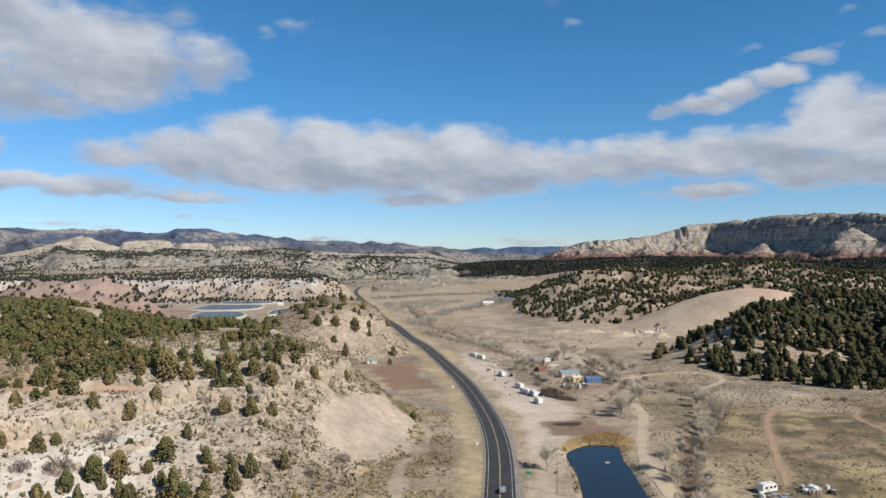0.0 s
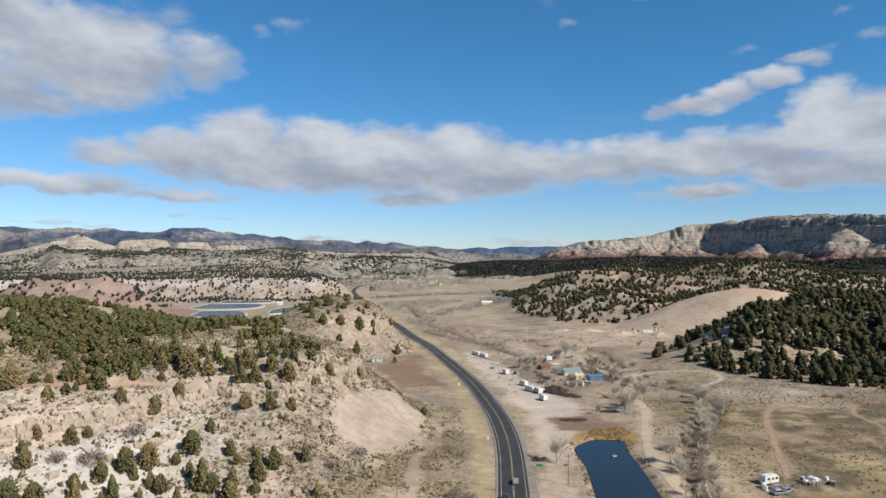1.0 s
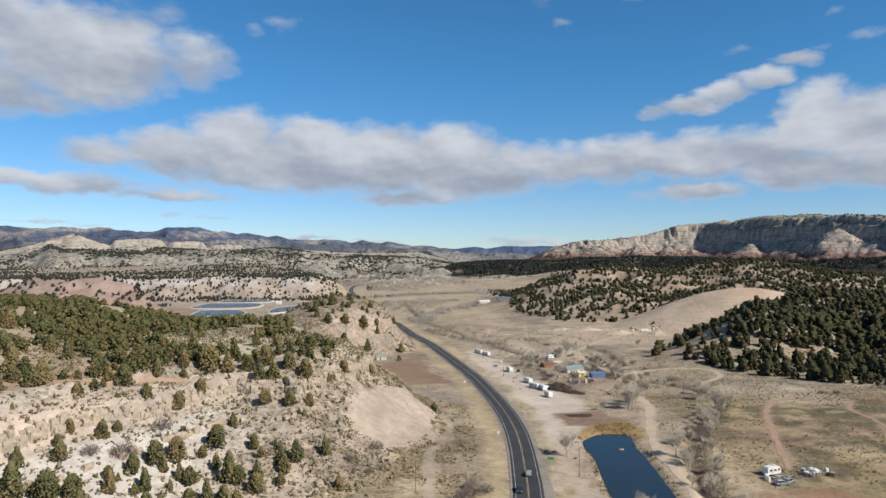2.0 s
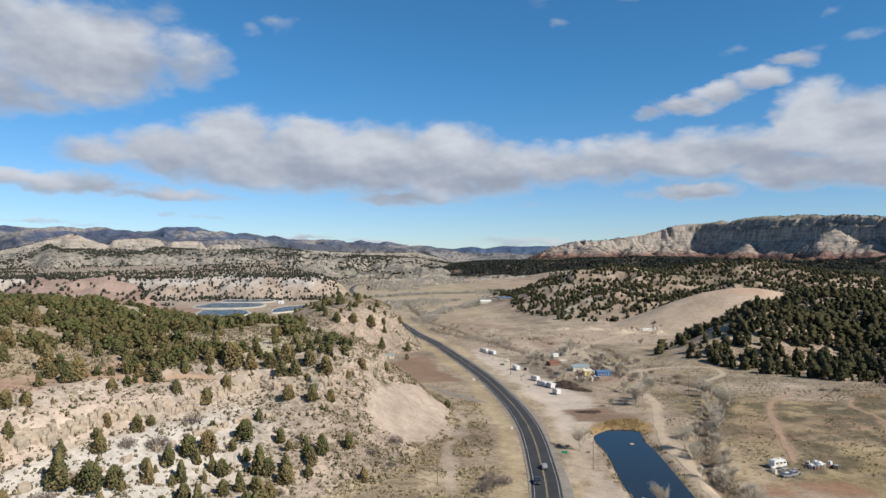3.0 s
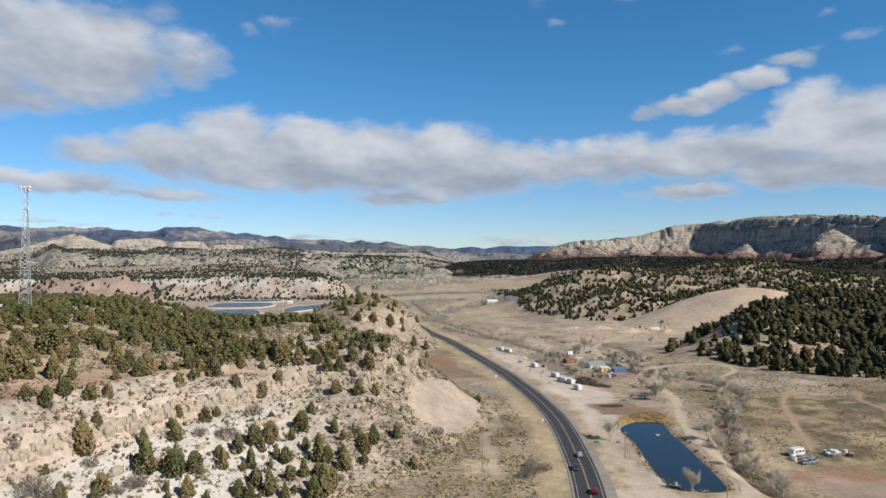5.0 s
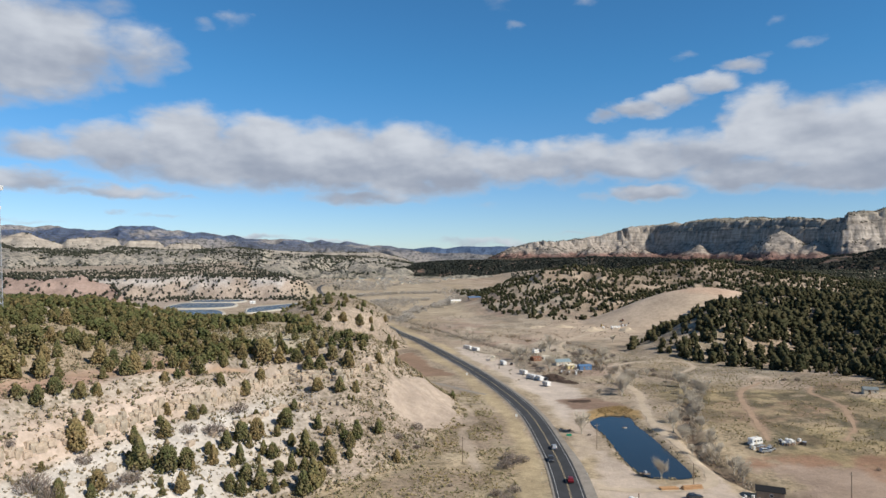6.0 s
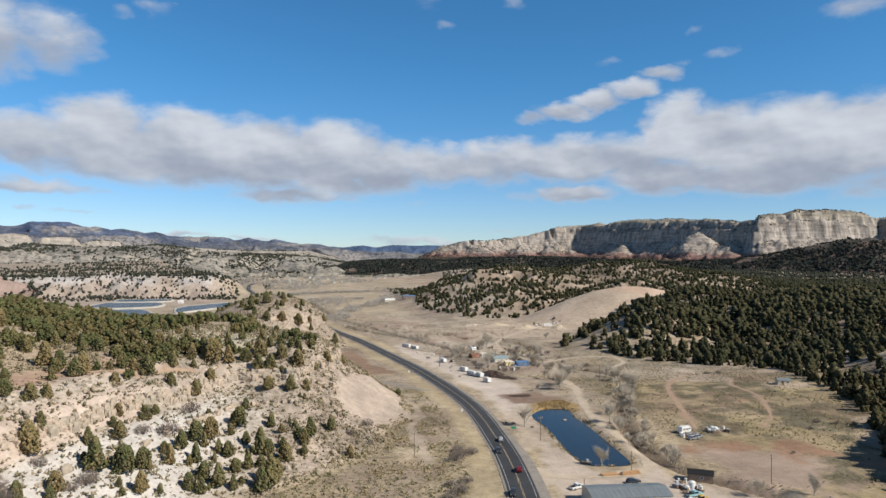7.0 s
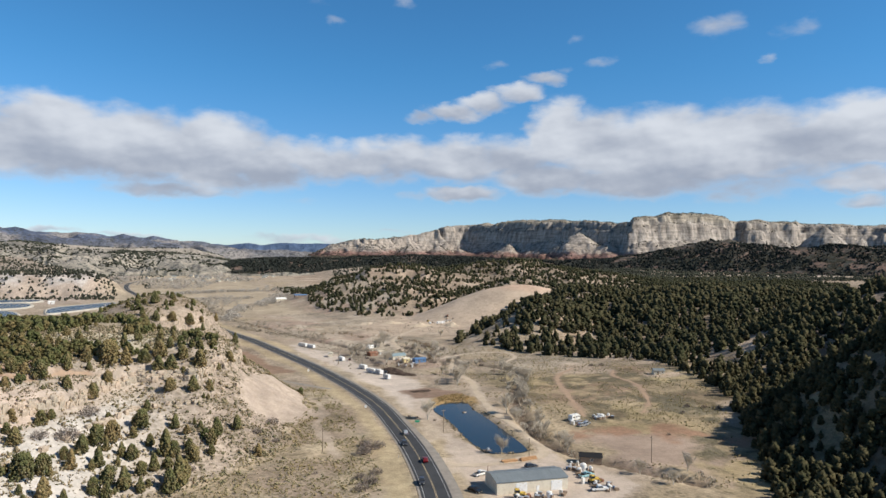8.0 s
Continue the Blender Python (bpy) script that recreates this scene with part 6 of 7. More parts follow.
stand(town, -120, 2120, 10)
for k in range(30):
    x, y = -190 + 420 * rng.rand(), 1820 + 380 * rng.rand()
    stand(copy_thing(town, pose(0, 0, 0)), x, y, rng.rand() * 180, None, 0.65 + 0.3 * rng.rand())


# ---- lattice tower ----
def lattice_tower(high):
    c = thing("lattice_tower", "tall grey steel lattice tower with white panel antennas", "tower")
    wide = lambda t: 3.3 * (1 - t) + 0.75 * t
    n = 16
    corner = [(math.cos(radians(90 + 120 * k)), math.sin(radians(90 + 120 * k))) for k in range(3)]
    for k in range(3):
        bm = rod(bmesh.new(), (corner[k][0] * wide(0), corner[k][1] * wide(0), -0.5), (corner[k][0] * wide(1), corner[k][1] * wide(1), high), 0.16, 0.09, 6)
        part("leg", bm, M_STEEL, c)
    for s in range(n):
        a, b = s / n, (s + 1) / n
        bm = bmesh.new()
        for k in range(3):
            p, q = corner[k], corner[(k + 1) % 3]
            rod(bm, (p[0] * wide(a), p[1] * wide(a), a * high), (q[0] * wide(b), q[1] * wide(b), b * high), 0.07, 0.07, 4)
            rod(bm, (q[0] * wide(a), q[1] * wide(a), a * high), (p[0] * wide(b), p[1] * wide(b), b * high), 0.07, 0.07, 4)
            rod(bm, (p[0] * wide(b), p[1] * wide(b), b * high), (q[0] * wide(b), q[1] * wide(b), b * high), 0.06, 0.06, 4)
        part("brace", bm, M_STEEL, c)
    for z, r, size in ((high - 0.6, 2.9, 2.3), (high - 10, 1.6, 1.4)):
        bm = bmesh.new()
        for k in range(3):
            p, q = corner[k], corner[(k + 1) % 3]
            rod(bm, (p[0] * r, p[1] * r, z), (q[0] * r, q[1] * r, z), 0.08, 0.08, 6)
            rod(bm, (p[0] * 0.7, p[1] * 0.7, z), (p[0] * r, p[1] * r, z), 0.08, 0.08, 6)
        ring_part = part("antenna_platform", bm, M_STEEL, c)
        for k in range(9):
            p, q, t = corner[k % 3], corner[(k + 1) % 3], (k // 3 + 0.5) / 3
            part("antenna", box(bmesh.new(), (p[0] + (q[0] - p[0]) * t) * r, (p[1] + (q[1] - p[1]) * t) * r, z - size / 2, 0.42, 0.42, size, 0.05), M_WHITE, ring_part)
    part("concrete_base", box(bmesh.new(), 0, 0, -0.6, 8, 8, 0.8, 0.05), M_LINER, c)
    return c


stand(lattice_tower(58.5), -226, 286, 12)


# ---- poles, posts and signs ----
def utility_pole(high):
    c = thing("utility_pole", "weathered wooden utility pole with a crossarm", "utility pole", "utility poles")
    part("pole", rod(bmesh.new(), (0, 0, -0.6), (0, 0, high), 0.16, 0.11, 10), M_WOOD, c)
    part("crossarm", box(bmesh.new(), 0, 0.12, high - 0.75, 2.4, 0.12, 0.14, 0.01), M_WOOD, c)
    for x in (-1.05, -0.35, 0.35, 1.05):
        part("insulator", rod(bmesh.new(), (x, 0.12, high - 0.61), (x, 0.12, high - 0.42), 0.05, 0.035, 8), M_LAMP, c)
    return c


pole = stand(utility_pole(9.5), 33.3, 200.5, 20)
for x, y, turn, s in ((89.8, 139.5, 70, 1.0), (-18.5, 189, 30, 0.95), (51.5, 159.4, 60, 0.75), (-99.6, 245.8, 0, 0.95), (115, 330, 60, 0.9), (30, 400, 20, 1.0)):
    stand(copy_thing(pole, pose(0, 0, 0)), x, y, turn, None, s)


def marker(label, mat, w, h, tall, name="road_sign"):
    c = thing(name, label, "sign", "roadside signs")
    part("post", rod(bmesh.new(), (0, 0, -0.3), (0, 0, tall), 0.05, 0.05, 8), M_STEEL, c)
    part("panel", box(bmesh.new(), 0, -0.06, tall - h, w, 0.04, h, 0.01), mat, c)
    return c


stand(marker("green road sign panel on a steel post", M_GREEN, 2.0, 0.9, 2.2), 26.5, 214.4, -10)
board = stand(marker("small white sign panel on a roadside post", M_SIGNBACK, 0.9, 1.2, 2.2), 12.2, 248.5, -5)
stand(copy_thing(board, pose(0, 0, 0)), 5.0, 371.5, 5)
post = stand(marker("slim white delineator post on the gravel shoulder", M_SIGNBACK, 0.14, 0.5, 1.1, "delineator_post"), 25.6, 215.0, 0)
for k in range(36, len(ROAD) - 200, 9):
    if 120 < ROAD[k][1] < 640:
        d = ROAD[k + 1] - ROAD[k]
        s = np.array([d[1], -d[0]]) / np.linalg.norm(d)
        for side in (-7.3, 7.5):
            p = ROAD[k] + s * side
            stand(copy_thing(post, pose(0, 0, 0)), p[0], p[1], math.degrees(math.atan2(d[1], d[0])) - 90)


# ---- bare cottonwoods ----
def cottonwood(seed, high, levels=4, spread=0.5):
    """A leafless tree: trunk, limbs, and a haze of fine branches."""
    rng = np.random.RandomState(seed)
    tree = thing("cottonwood_tree", "bare pale grey cottonwood tree with fine upward branches", "tree", "bare cottonwoods by the creek")
    vs, fs = [], []

    def bar(a, b, r0, r1, sides):
        d = (b - a) / np.linalg.norm(b - a)
        u = np.cross(d, (0.3, 0.8, 0.5))
        u /= np.linalg.norm(u)
        w = np.cross(d, u)
        base = sum(len(x) for x in vs)
        t = np.arange(sides) / sides * 6.2832
        ring0 = np.cos(t)[:, None] * u + np.sin(t)[:, None] * w
        vs.append(np.vstack([a + ring0 * r0, b + ring0 * r1]))
        for k in range(sides):
            j = (k + 1) % sides
            fs.append((base + k, base + j, base + sides + j, base + sides + k))

    trunk_v = bmesh.new()

    def grow(p, d, length, r, level):
        q = p + d * length
        if level == 0:
            rod(trunk_v, p - d * 0.5, q, r, r * 0.75, 8)
        else:
            bar(p, q, r, r * 0.6, 4 if level < 3 else 3)
        if level >= levels:
            for _ in range(3):
                nd = d + rng.randn(3) * 0.55
                bar(p + d * length * rng.rand(), q + nd / np.linalg.norm(nd) * high * 0.075, 0.022, 0.012, 3)
            return
        for k in range(5 if level < 3 else 3):
            turn = rng.randn(3) * spread * (0.9 if level else 0.7)
            nd = d + turn * 0.75 + np.array([0, 0, 0.30])
            nd /= np.linalg.norm(nd)
            start = p + d * length * (0.30 + 0.70 * rng.rand())
            grow(start, nd, length * (0.50 + 0.2 * rng.rand()), max(r * 0.52, 0.036), level + 1)

    up = np.array([rng.randn() * 0.06, rng.randn() * 0.06, 1.0])
    foot = high * 0.13
    rod(trunk_v, -up * 0.5, up * foot, high * 0.032, high * 0.026, 8)
    for k in range(6):
        a = k * 1.05 + rng.rand() * 0.6
        lean = (0.22 + 0.38 * rng.rand()) if k else 0.05
        d = np.array([math.cos(a) * lean, math.sin(a) * lean, 1.0])
        grow(up * foot * (0.75 + 0.25 * rng.rand()), d / np.linalg.norm(d), high * (0.34 + 0.10 * rng.rand()), high * 0.014, 1)
    part("trunk", trunk_v, M_TWIG, tree)
    c = new("bare_crown", mesh_of("bare_crown", np.vstack(vs), fs, M_TWIG))
    c.parent = tree
    return tree


COTTONS = [cottonwood(41, 11.0, 4, 0.62), cottonwood(42, 9.0, 4, 0.55), cottonwood(43, 12.5, 4, 0.66)]
SPOTS = [(33.8, 222, 0.95), (44.3, 167.5, 0.85), (71.8, 221, 0.8), (73.5, 213, 0.7), (99.5, 263, 0.9), (117, 292, 1.0), (71.5, 188, 0.75), (72.5, 174, 0.8), (72, 167, 0.7), (82.6, 309, 1.05), (86, 315, 1.1),
         (78.5, 300, 1.0), (63, 395, 1.0), (79, 487, 1.1), (88, 498, 1.2), (112, 433, 1.1), (157, 545, 0.9), (52, 441, 0.9), (48, 441, 0.9), (104, 272, 0.85), (107, 281, 0.8)]
SPOTS_CREEK = [(94, 246, 0.75), (86, 229, 0.7), (80, 206, 0.65), (77, 200, 0.7), (112, 300, 0.8), (120, 322, 0.85), (124, 338, 0.8), (110, 384, 0.9), (98, 396, 0.9), (92, 424, 0.85), (70, 420, 0.8), (100, 448, 0.9),
               (78, 130, 0.65), (88, 121, 0.6), (96, 128, 0.7), (82, 118, 0.6), (60, 462, 0.8), (95, 330, 0.9), (102, 352, 0.8), (66, 300, 0.6)]
SPOTS_YARD = [(46, 432, 0.5), (53.5, 429, 0.55), (81, 485, 1.15), (64, 401, 0.85), (67, 440, 0.6), (92.5, 432, 0.6), (100, 420, 0.6), (105, 405, 0.75), (105, 422, 0.6), (103, 480, 0.55), (100, 497, 0.6), (97, 428, 0.55),
              (63.5, 456, 0.5), (94, 335, 1.0), (79, 303, 0.9), (98, 366, 0.8), (83.5, 339, 0.75), (116, 361, 0.8), (133, 357, 0.7), (131, 345, 0.75), (129, 330, 0.75), (125, 316, 0.7), (118, 298, 0.7), (110, 279, 0.7)]
SPOTS_CREEK = SPOTS_CREEK + SPOTS_YARD
rng = np.random.RandomState(9)
bank = CREEK[(CREEK[:, 1] > 185) & (CREEK[:, 1] < 352)]
for k in range(26):
    p = bank[int(k * (len(bank) - 1) / 25)] + rng.randn(2) * 1.2 + np.array([(-1) ** k * 4.2, (-1) ** k * -2.0])
    SPOTS_CREEK.append((p[0], p[1], 0.45 + 0.32 * rng.rand()))
for k, (x, y, s) in enumerate(SPOTS + SPOTS_CREEK):
    s *= 0.95 if k < len(SPOTS) else 0.82
    src = COTTONS[k % 3]
    ob = src if k < 3 else copy_thing(src, pose(0, 0, 0))
    stand(ob, x, y, rng.rand() * 360, None, s)


# ---- brush, reeds and scrub, too many to count ----
def tufts(name, xs, ys, size, mat, label, category, seed, count=4, leaf=shard, clod=0.40, fat=1.0):
    return forest(name, xs, ys, size, count, mat, label, category, seed, fat, clod, 0.1, leaf)


M_BELT = material("pale_leafless_tree_belt", (0.42, 0.39, 0.355), 0.95, size=12.0, vary=0.15, bump=0, spec=0.05, island=0.2)
M_GREYBRUSH = material("grey_leafless_brush", (0.40, 0.355, 0.30), 0.95, size=4.0, vary=0.15, bump=0, spec=0.05, island=0.3)
sx, sy = scatter(51, 60000, -190, -5, 110, 330, lambda x, y: (0.42 + 0.35 * sstep((x + 95) / 30)) * (west_hill(x, y) > 0.0) * (0.55 + fbm(x, y, 22, 3)) * clear_of_ways(x, y) * (signed(x, y, SCAR) < 0), 1.3)
tufts("sagebrush", sx, sy, 0.3 + 0.85 * np.random.RandomState(8).rand(len(sx)) ** 2, M_SAGE, "low grey-brown sagebrush dotting the pale slopes", "scrub", 51)
sx, sy = scatter(59, 26000, -170, -8, 400, 680, lambda x, y: 0.55 * (west_hill(x, y) > 0.0) * (0.5 + 1.4 * fbm(x, y, 20, 3)) * clear_of_ways(x, y), 1.7)
tufts("sagebrush", sx, sy, 0.4 + 0.9 * np.random.RandomState(16).rand(len(sx)) ** 2, M_SAGE, "grey-brown sagebrush covering the knoll", "scrub", 59)
sx, sy = scatter(52, 26000, -75, 12, 120, 330, lambda x, y: 0.7 * (west_hill(x, y) < 0.08) * (0.42 + 1.8 * fbm(x, y, 11, 3)) * clear_of_ways(x, y), 1.0)
tufts("sagebrush", sx, sy, 0.2 + 0.6 * np.random.RandomState(9).rand(len(sx)) ** 2, M_SAGE_FLAT, "sagebrush and dry grass beside the highway", "scrub", 52)
sx, sy = scatter(53, 42000, 78, 260, 110, 470, lambda x, y: 0.6 * (0.5 + 2.0 * fbm(x, y, 14, 3)) * (np.hypot(x - 108, y - 165) > 30) * (near_line(x, y, CREEK)[0] > 4) * clear_of_ways(x, y), 1.5)
tufts("sagebrush", sx, sy, 0.2 + 0.45 * np.random.RandomState(10).rand(len(sx)) ** 2, M_SAGE_FLAT, "dense grey-green sagebrush on the flats", "scrub", 53)
sx, sy = scatter(54, 9000, 20, 200, 300, 900, lambda x, y: 0.4 * (0.3 + 1.6 * fbm(x, y, 40, 3)) * clear_of_ways(x, y), 2.0)
tufts("sagebrush", sx, sy, 0.3 + 0.6 * np.random.RandomState(11).rand(len(sx)), M_GREYBRUSH, "thin dry brush on the valley floor", "scrub", 54)
# brush along the creek and in grey belts up the valley
sx, sy = scatter(55, 9000, -120, 160, 110, 1300, lambda x, y: np.clip(1 - near_line(x, y, CREEK)[0] / np.where(y > 480, 22, 7), 0, 1) * 0.75 * clear_of_ways(x, y), 2.2)
tufts("creek_brush", sx, sy, 1.6 + 2.4 * np.random.RandomState(12).rand(len(sx)), M_GREYBRUSH, "grey leafless brush lining the creek bed", "brush", 55, 34, sliver, 0.10, 0.62)
sx, sy = scatter(56, 6500, -330, 480, 980, 2400, lambda x, y: (fbm(x, 0.6 * y, 120, 3) > np.where(y > 1700, -0.02, 0.10)) * 0.8 * (np.abs(x - 40 + 0.12 * (y - 800)) < 200) * (land(x, y) < -6) * clear_of_ways(x, y), 8)
forest("tree_belt", sx, sy, 5.0 + 5.0 * np.random.RandomState(13).rand(len(sx)), 40, M_BELT, "hazy grey belts of leafless trees across fields", "trees", 56, 0.62, 0.075, 0.1, sliver)
sx, sy = scatter(57, 1500, 46, 76, 246, 276, lambda x, y: (signed(x, y, POND) < 0.5) & (np.hypot((x - 61.5 - 0.3 * (y - 262)) / 8.5, (y - 262) / 10) < 1) & (y > 251), 0.7)
tufts("reeds", sx, sy, 0.45 + 0.4 * np.random.RandomState(14).rand(len(sx)), M_REED, "dry golden reeds at the pond's end", "reeds", 57, 16, sliver, 0.16, 0.6)
sx, sy = scatter(58, 2500, 30, 74, 154, 256, lambda x, y: 0.45 * ((signed(x, y, POND) < -0.4) & (signed(x, y, POND) > -2.2)), 0.9)
tufts("bank_grass", sx, sy, 0.3 + 0.6 * np.random.RandomState(15).rand(len(sx)), M_SAGE, "dry brown grass along the pond bank", "grass", 58)


def brush_bush(seed, high):
    """Bare oak brush: many thin stems with twig clumps."""
    rng = np.random.RandomState(seed)
    b = thing("oak_bush", "leafless grey-purple oak brush clump on pale slope", "bush", "bare brush on the slopes")
    bm = bmesh.new()
    for k in range(9):
        a, r = rng.rand() * 6.28, 0.15 + 0.35 * rng.rand()
        rod(bm, (0.15 * math.cos(a), 0.15 * math.sin(a), -0.2), (r * high * math.cos(a), r * high * math.sin(a), high * 0.5), 0.06, 0.03, 5)
    part("stem", bm, M_BARK, b)
    vs, fs, n = [], [], 0
    for k in range(420):
        a, t, s = rng.rand() * 6.28, rng.rand(), math.sqrt(rng.rand())
        p = np.array([math.cos(a) * s * high * 0.62, math.sin(a) * s * high * 0.62, high * (0.08 + 0.62 * t * (1.15 - s * s * 0.7))])
        d = np.array([math.cos(a) * s + 0.5 * rng.randn(), math.sin(a) * s + 0.5 * rng.randn(), 1.0 + 0.4 * rng.randn()])
        q = p + d / np.linalg.norm(d) * high * (0.14 + 0.14 * rng.rand())
        u = np.cross(d, rng.randn(3))
        u = u / np.linalg.norm(u) * 0.035
        w = np.cross(d, u)
        w = w / np.linalg.norm(w) * 0.03
        vs += [p + u, p - u * 0.5 + w, p - u * 0.5 - w, q]
        fs += [(n, n + 1, n + 3), (n + 1, n + 2, n + 3), (n + 2, n, n + 3)]
        n += 4
    c = new("twig_crown", mesh_of("twig_crown", np.array(vs), fs, M_OAK))
    c.parent = b
    b["tall"] = high
    return b


BUSHES = [brush_bush(61, 2.6), brush_bush(62, 2.2)]
for k, src in enumerate(BUSHES):
    stand(src, -64 + 30 * k, 172 + 30 * k)
for k, (x, y, h) in enumerate(BRUSH + [(-1.5, 185, 6.0), (-5, 181, 5.2), (2.5, 187, 4.6), (-2, 191, 4.2), (-14, 145, 4.4), (-10, 150, 4.6), (-6, 158, 4.0), (-12, 156, 3.4), (-25, 165, 1.6), (-13, 268, 2.2), (-12, 300, 2.8), (-10, 292, 2.4), (30, 226, 1.8), (27, 228, 1.6), (36, 219, 1.5),
                                       (186, 330, 3.0), (192, 327, 3.4), (160, 205, 2.6), (166, 200, 2.8), (172, 197, 2.4), (120, 168, 1.6), (150, 196, 2.2)]):
    src = BUSHES[k % 2]
    s = h * 0.8 / src["tall"]
    stand(copy_thing(src, pose(0, 0, 0)), x, y, 57 * k, None, s)


# rows of dry brush across the valley floor: line, half width, height, share
M_DRYBRUSH = material("brown_dry_brush", (0.27, 0.205, 0.145), 0.95, size=6.0, vary=0.18, bump=0, spec=0.05, island=0.35)
ROWS = [([(44, 591), (60, 597), (72, 594), (85, 556)], 4.0, 2.2, M_DRYBRUSH, "brown dry brush along a wash"), ([(-22, 700), (-8, 660), (5, 630), (20, 598), (34, 578)], 7.0, 3.0, M_GREYBRUSH, "pale leafless brush beside the highway"),
        ([(-15, 696), (0, 676), (10, 660)], 3.0, 2.6, M_DRYBRUSH, "dark dry brush along a wash"), ([(100, 566), (105, 562), (118, 530), (122, 478), (112, 440), (100, 408)], 4.0, 2.4, M_DRYBRUSH, "brown brush along the creek bank"),
        ([(90, 655), (114, 626), (129, 590)], 3.0, 1.4, M_DRYBRUSH, "thin brown brush on the valley floor"), ([(134, 358), (131, 342), (128, 326), (118, 300), (108, 276), (96, 252), (86, 236), (79, 222), (74.5, 200), (73, 180)], 3.0, 2.6, M_GREYBRUSH, "pale willow brush beside the creek"),
        ([(56, 372), (60, 392), (72, 384), (78, 372)], 5.0, 1.6, M_DRYBRUSH, "brown weeds round the yard"), ([(-60, 760), (-30, 800), (-10, 900), (10, 1010)], 14.0, 5.0, M_BELT, "pale belt of leafless trees"), ([(30, 1010), (60, 1120), (100, 1300)], 16.0, 5.5, M_BELT, "pale belt of leafless trees"),
        ([(-90, 1120), (-40, 1180), (30, 1200)], 12.0, 5.0, M_BELT, "pale belt of leafless trees"), ([(-130, 1300), (-40, 1380), (60, 1420)], 16.0, 6.0, M_BELT, "pale belt of leafless trees")]
for k, (points, half, tall, mat, label) in enumerate(ROWS):
    line = spline(points, 3.0)
    rng = np.random.RandomState(300 + k)
    n = int(len(line) * 3.0 * half * (0.10 if half < 10 else 0.05))
    at = line[rng.randint(len(line), size=n)] + rng.randn(n, 2) * half * 0.5
    keep = clear_of_ways(at[:, 0], at[:, 1])
    tufts("brush_row", at[keep, 0], at[keep, 1], tall * (0.5 + 0.7 * rng.rand(int(keep.sum()))), mat, label, "brush", 310 + k, 40, sliver, 0.10, 0.62)

bush_x, bush_y = scatter(64, 130, 52, 128, 372, 500, lambda x, y: 0.45 * clear_of_ways(x, y) * (signed(x, y, np.array(LOTS[0][0], float)) < -2), 5.0)
for k, (x, y) in enumerate(zip(bush_x, bush_y)):
    if min(np.hypot(x - a, y - b) for a, b in ((76, 414), (77.6, 398), (86.5, 395), (62.8, 436), (74, 462))) > 8:
        stand(copy_thing(BUSHES[k % 2], pose(0, 0, 0)), x, y, 71 * k, None, 0.9 + 0.11 * (k % 7))


# ---- heaps, logs and yard clutter ----
def heap(name, sx, sy, h, mat, label, category, seed):
    rng = np.random.RandomState(seed)
    n, m = 18, 18
    u, v = np.meshgrid(np.linspace(-1, 1, n), np.linspace(-1, 1, m))
    z = h * np.clip(1 - (u ** 2 + v ** 2), 0, 1) * (1 + 1.2 * fbm(u + seed, v, 0.35, 3)) - 0.12
    ids = np.arange(u.size).reshape(u.shape)
    q = np.stack([ids[:-1, :-1], ids[:-1, 1:], ids[1:, 1:], ids[1:, :-1]], -1).reshape(-1, 4)
    return tagged(new(name, mesh_of(name, np.column_stack([u.ravel() * sx, v.ravel() * sy, z.ravel()]), q, mat, True)), label, category)


for k, (x, y, a, b, h, turn) in enumerate(((59, 366, 6, 10, 1.6, 20), (62, 348, 5, 9, 1.3, 35), (55, 356, 3.5, 6, 1.1, 10), (52, 288, 7, 4, 0.5, 5))):
    stand(heap("earth_mound", a, b, h, M_DARKSOIL, "low heap of dark brown soil on the lot", "mound", k), x, y, turn)
for k, (x, y, a, b, h) in enumerate(((150, 684, 14, 7, 2.2), (172, 652, 16, 9, 2.6), (120, 690, 18, 7, 1.6), (205, 640, 14, 8, 2.4))):
    stand(heap("dirt_mound", a, b, h, M_DIRT, "smooth pale mound of bare dirt", "dirt mound", 20 + k), x, y, 30 * k)


def log_pile(n, length, label):
    c = thing("log_pile", label, "logs")
    r, k, row = 0.2, 0, 0
    while k < n:
        for j in range(max(1, 5 - row)):
            if k < n:
                y, z = (j - (5 - row) / 2) * 2.05 * r, r + row * 1.72 * r
                part("log", rod(bmesh.new(), (-length / 2 + 0.3 * math.sin(7 * k), y, z), (length / 2 + 0.25 * math.cos(5 * k), y, z), r, r * 0.85, 9), M_LOG, c)
                k += 1
        row += 1
    return c


stand(log_pile(9, 5.5, "stack of peeled orange-brown logs by the pond"), 42.5, 157.5, 2)
stand(log_pile(12, 6.5, "wide stack of peeled orange-brown logs by the pond"), 49.8, 157.4, 8)


def floating_dock():
    c = thing("dock", "small dark wooden dock at the pond edge", "dock")
    for k in range(8):
        part("plank", box(bmesh.new(), 0, -1.2 + 0.34 * k, 0.55, 3.0, 0.3, 0.07, 0.01), M_WOOD, c)
    for x in (-1.3, 1.3):
        for y in (-1.2, 1.2):
            part("leg", rod(bmesh.new(), (x, y, -0.9), (x, y, 1.0), 0.09, 0.09, 8), M_WOOD, c)
    part("pump_box", box(bmesh.new(), 0.6, 0.2, 0.62, 0.9, 0.8, 0.7, 0.04), M_TARP, c)
    return c


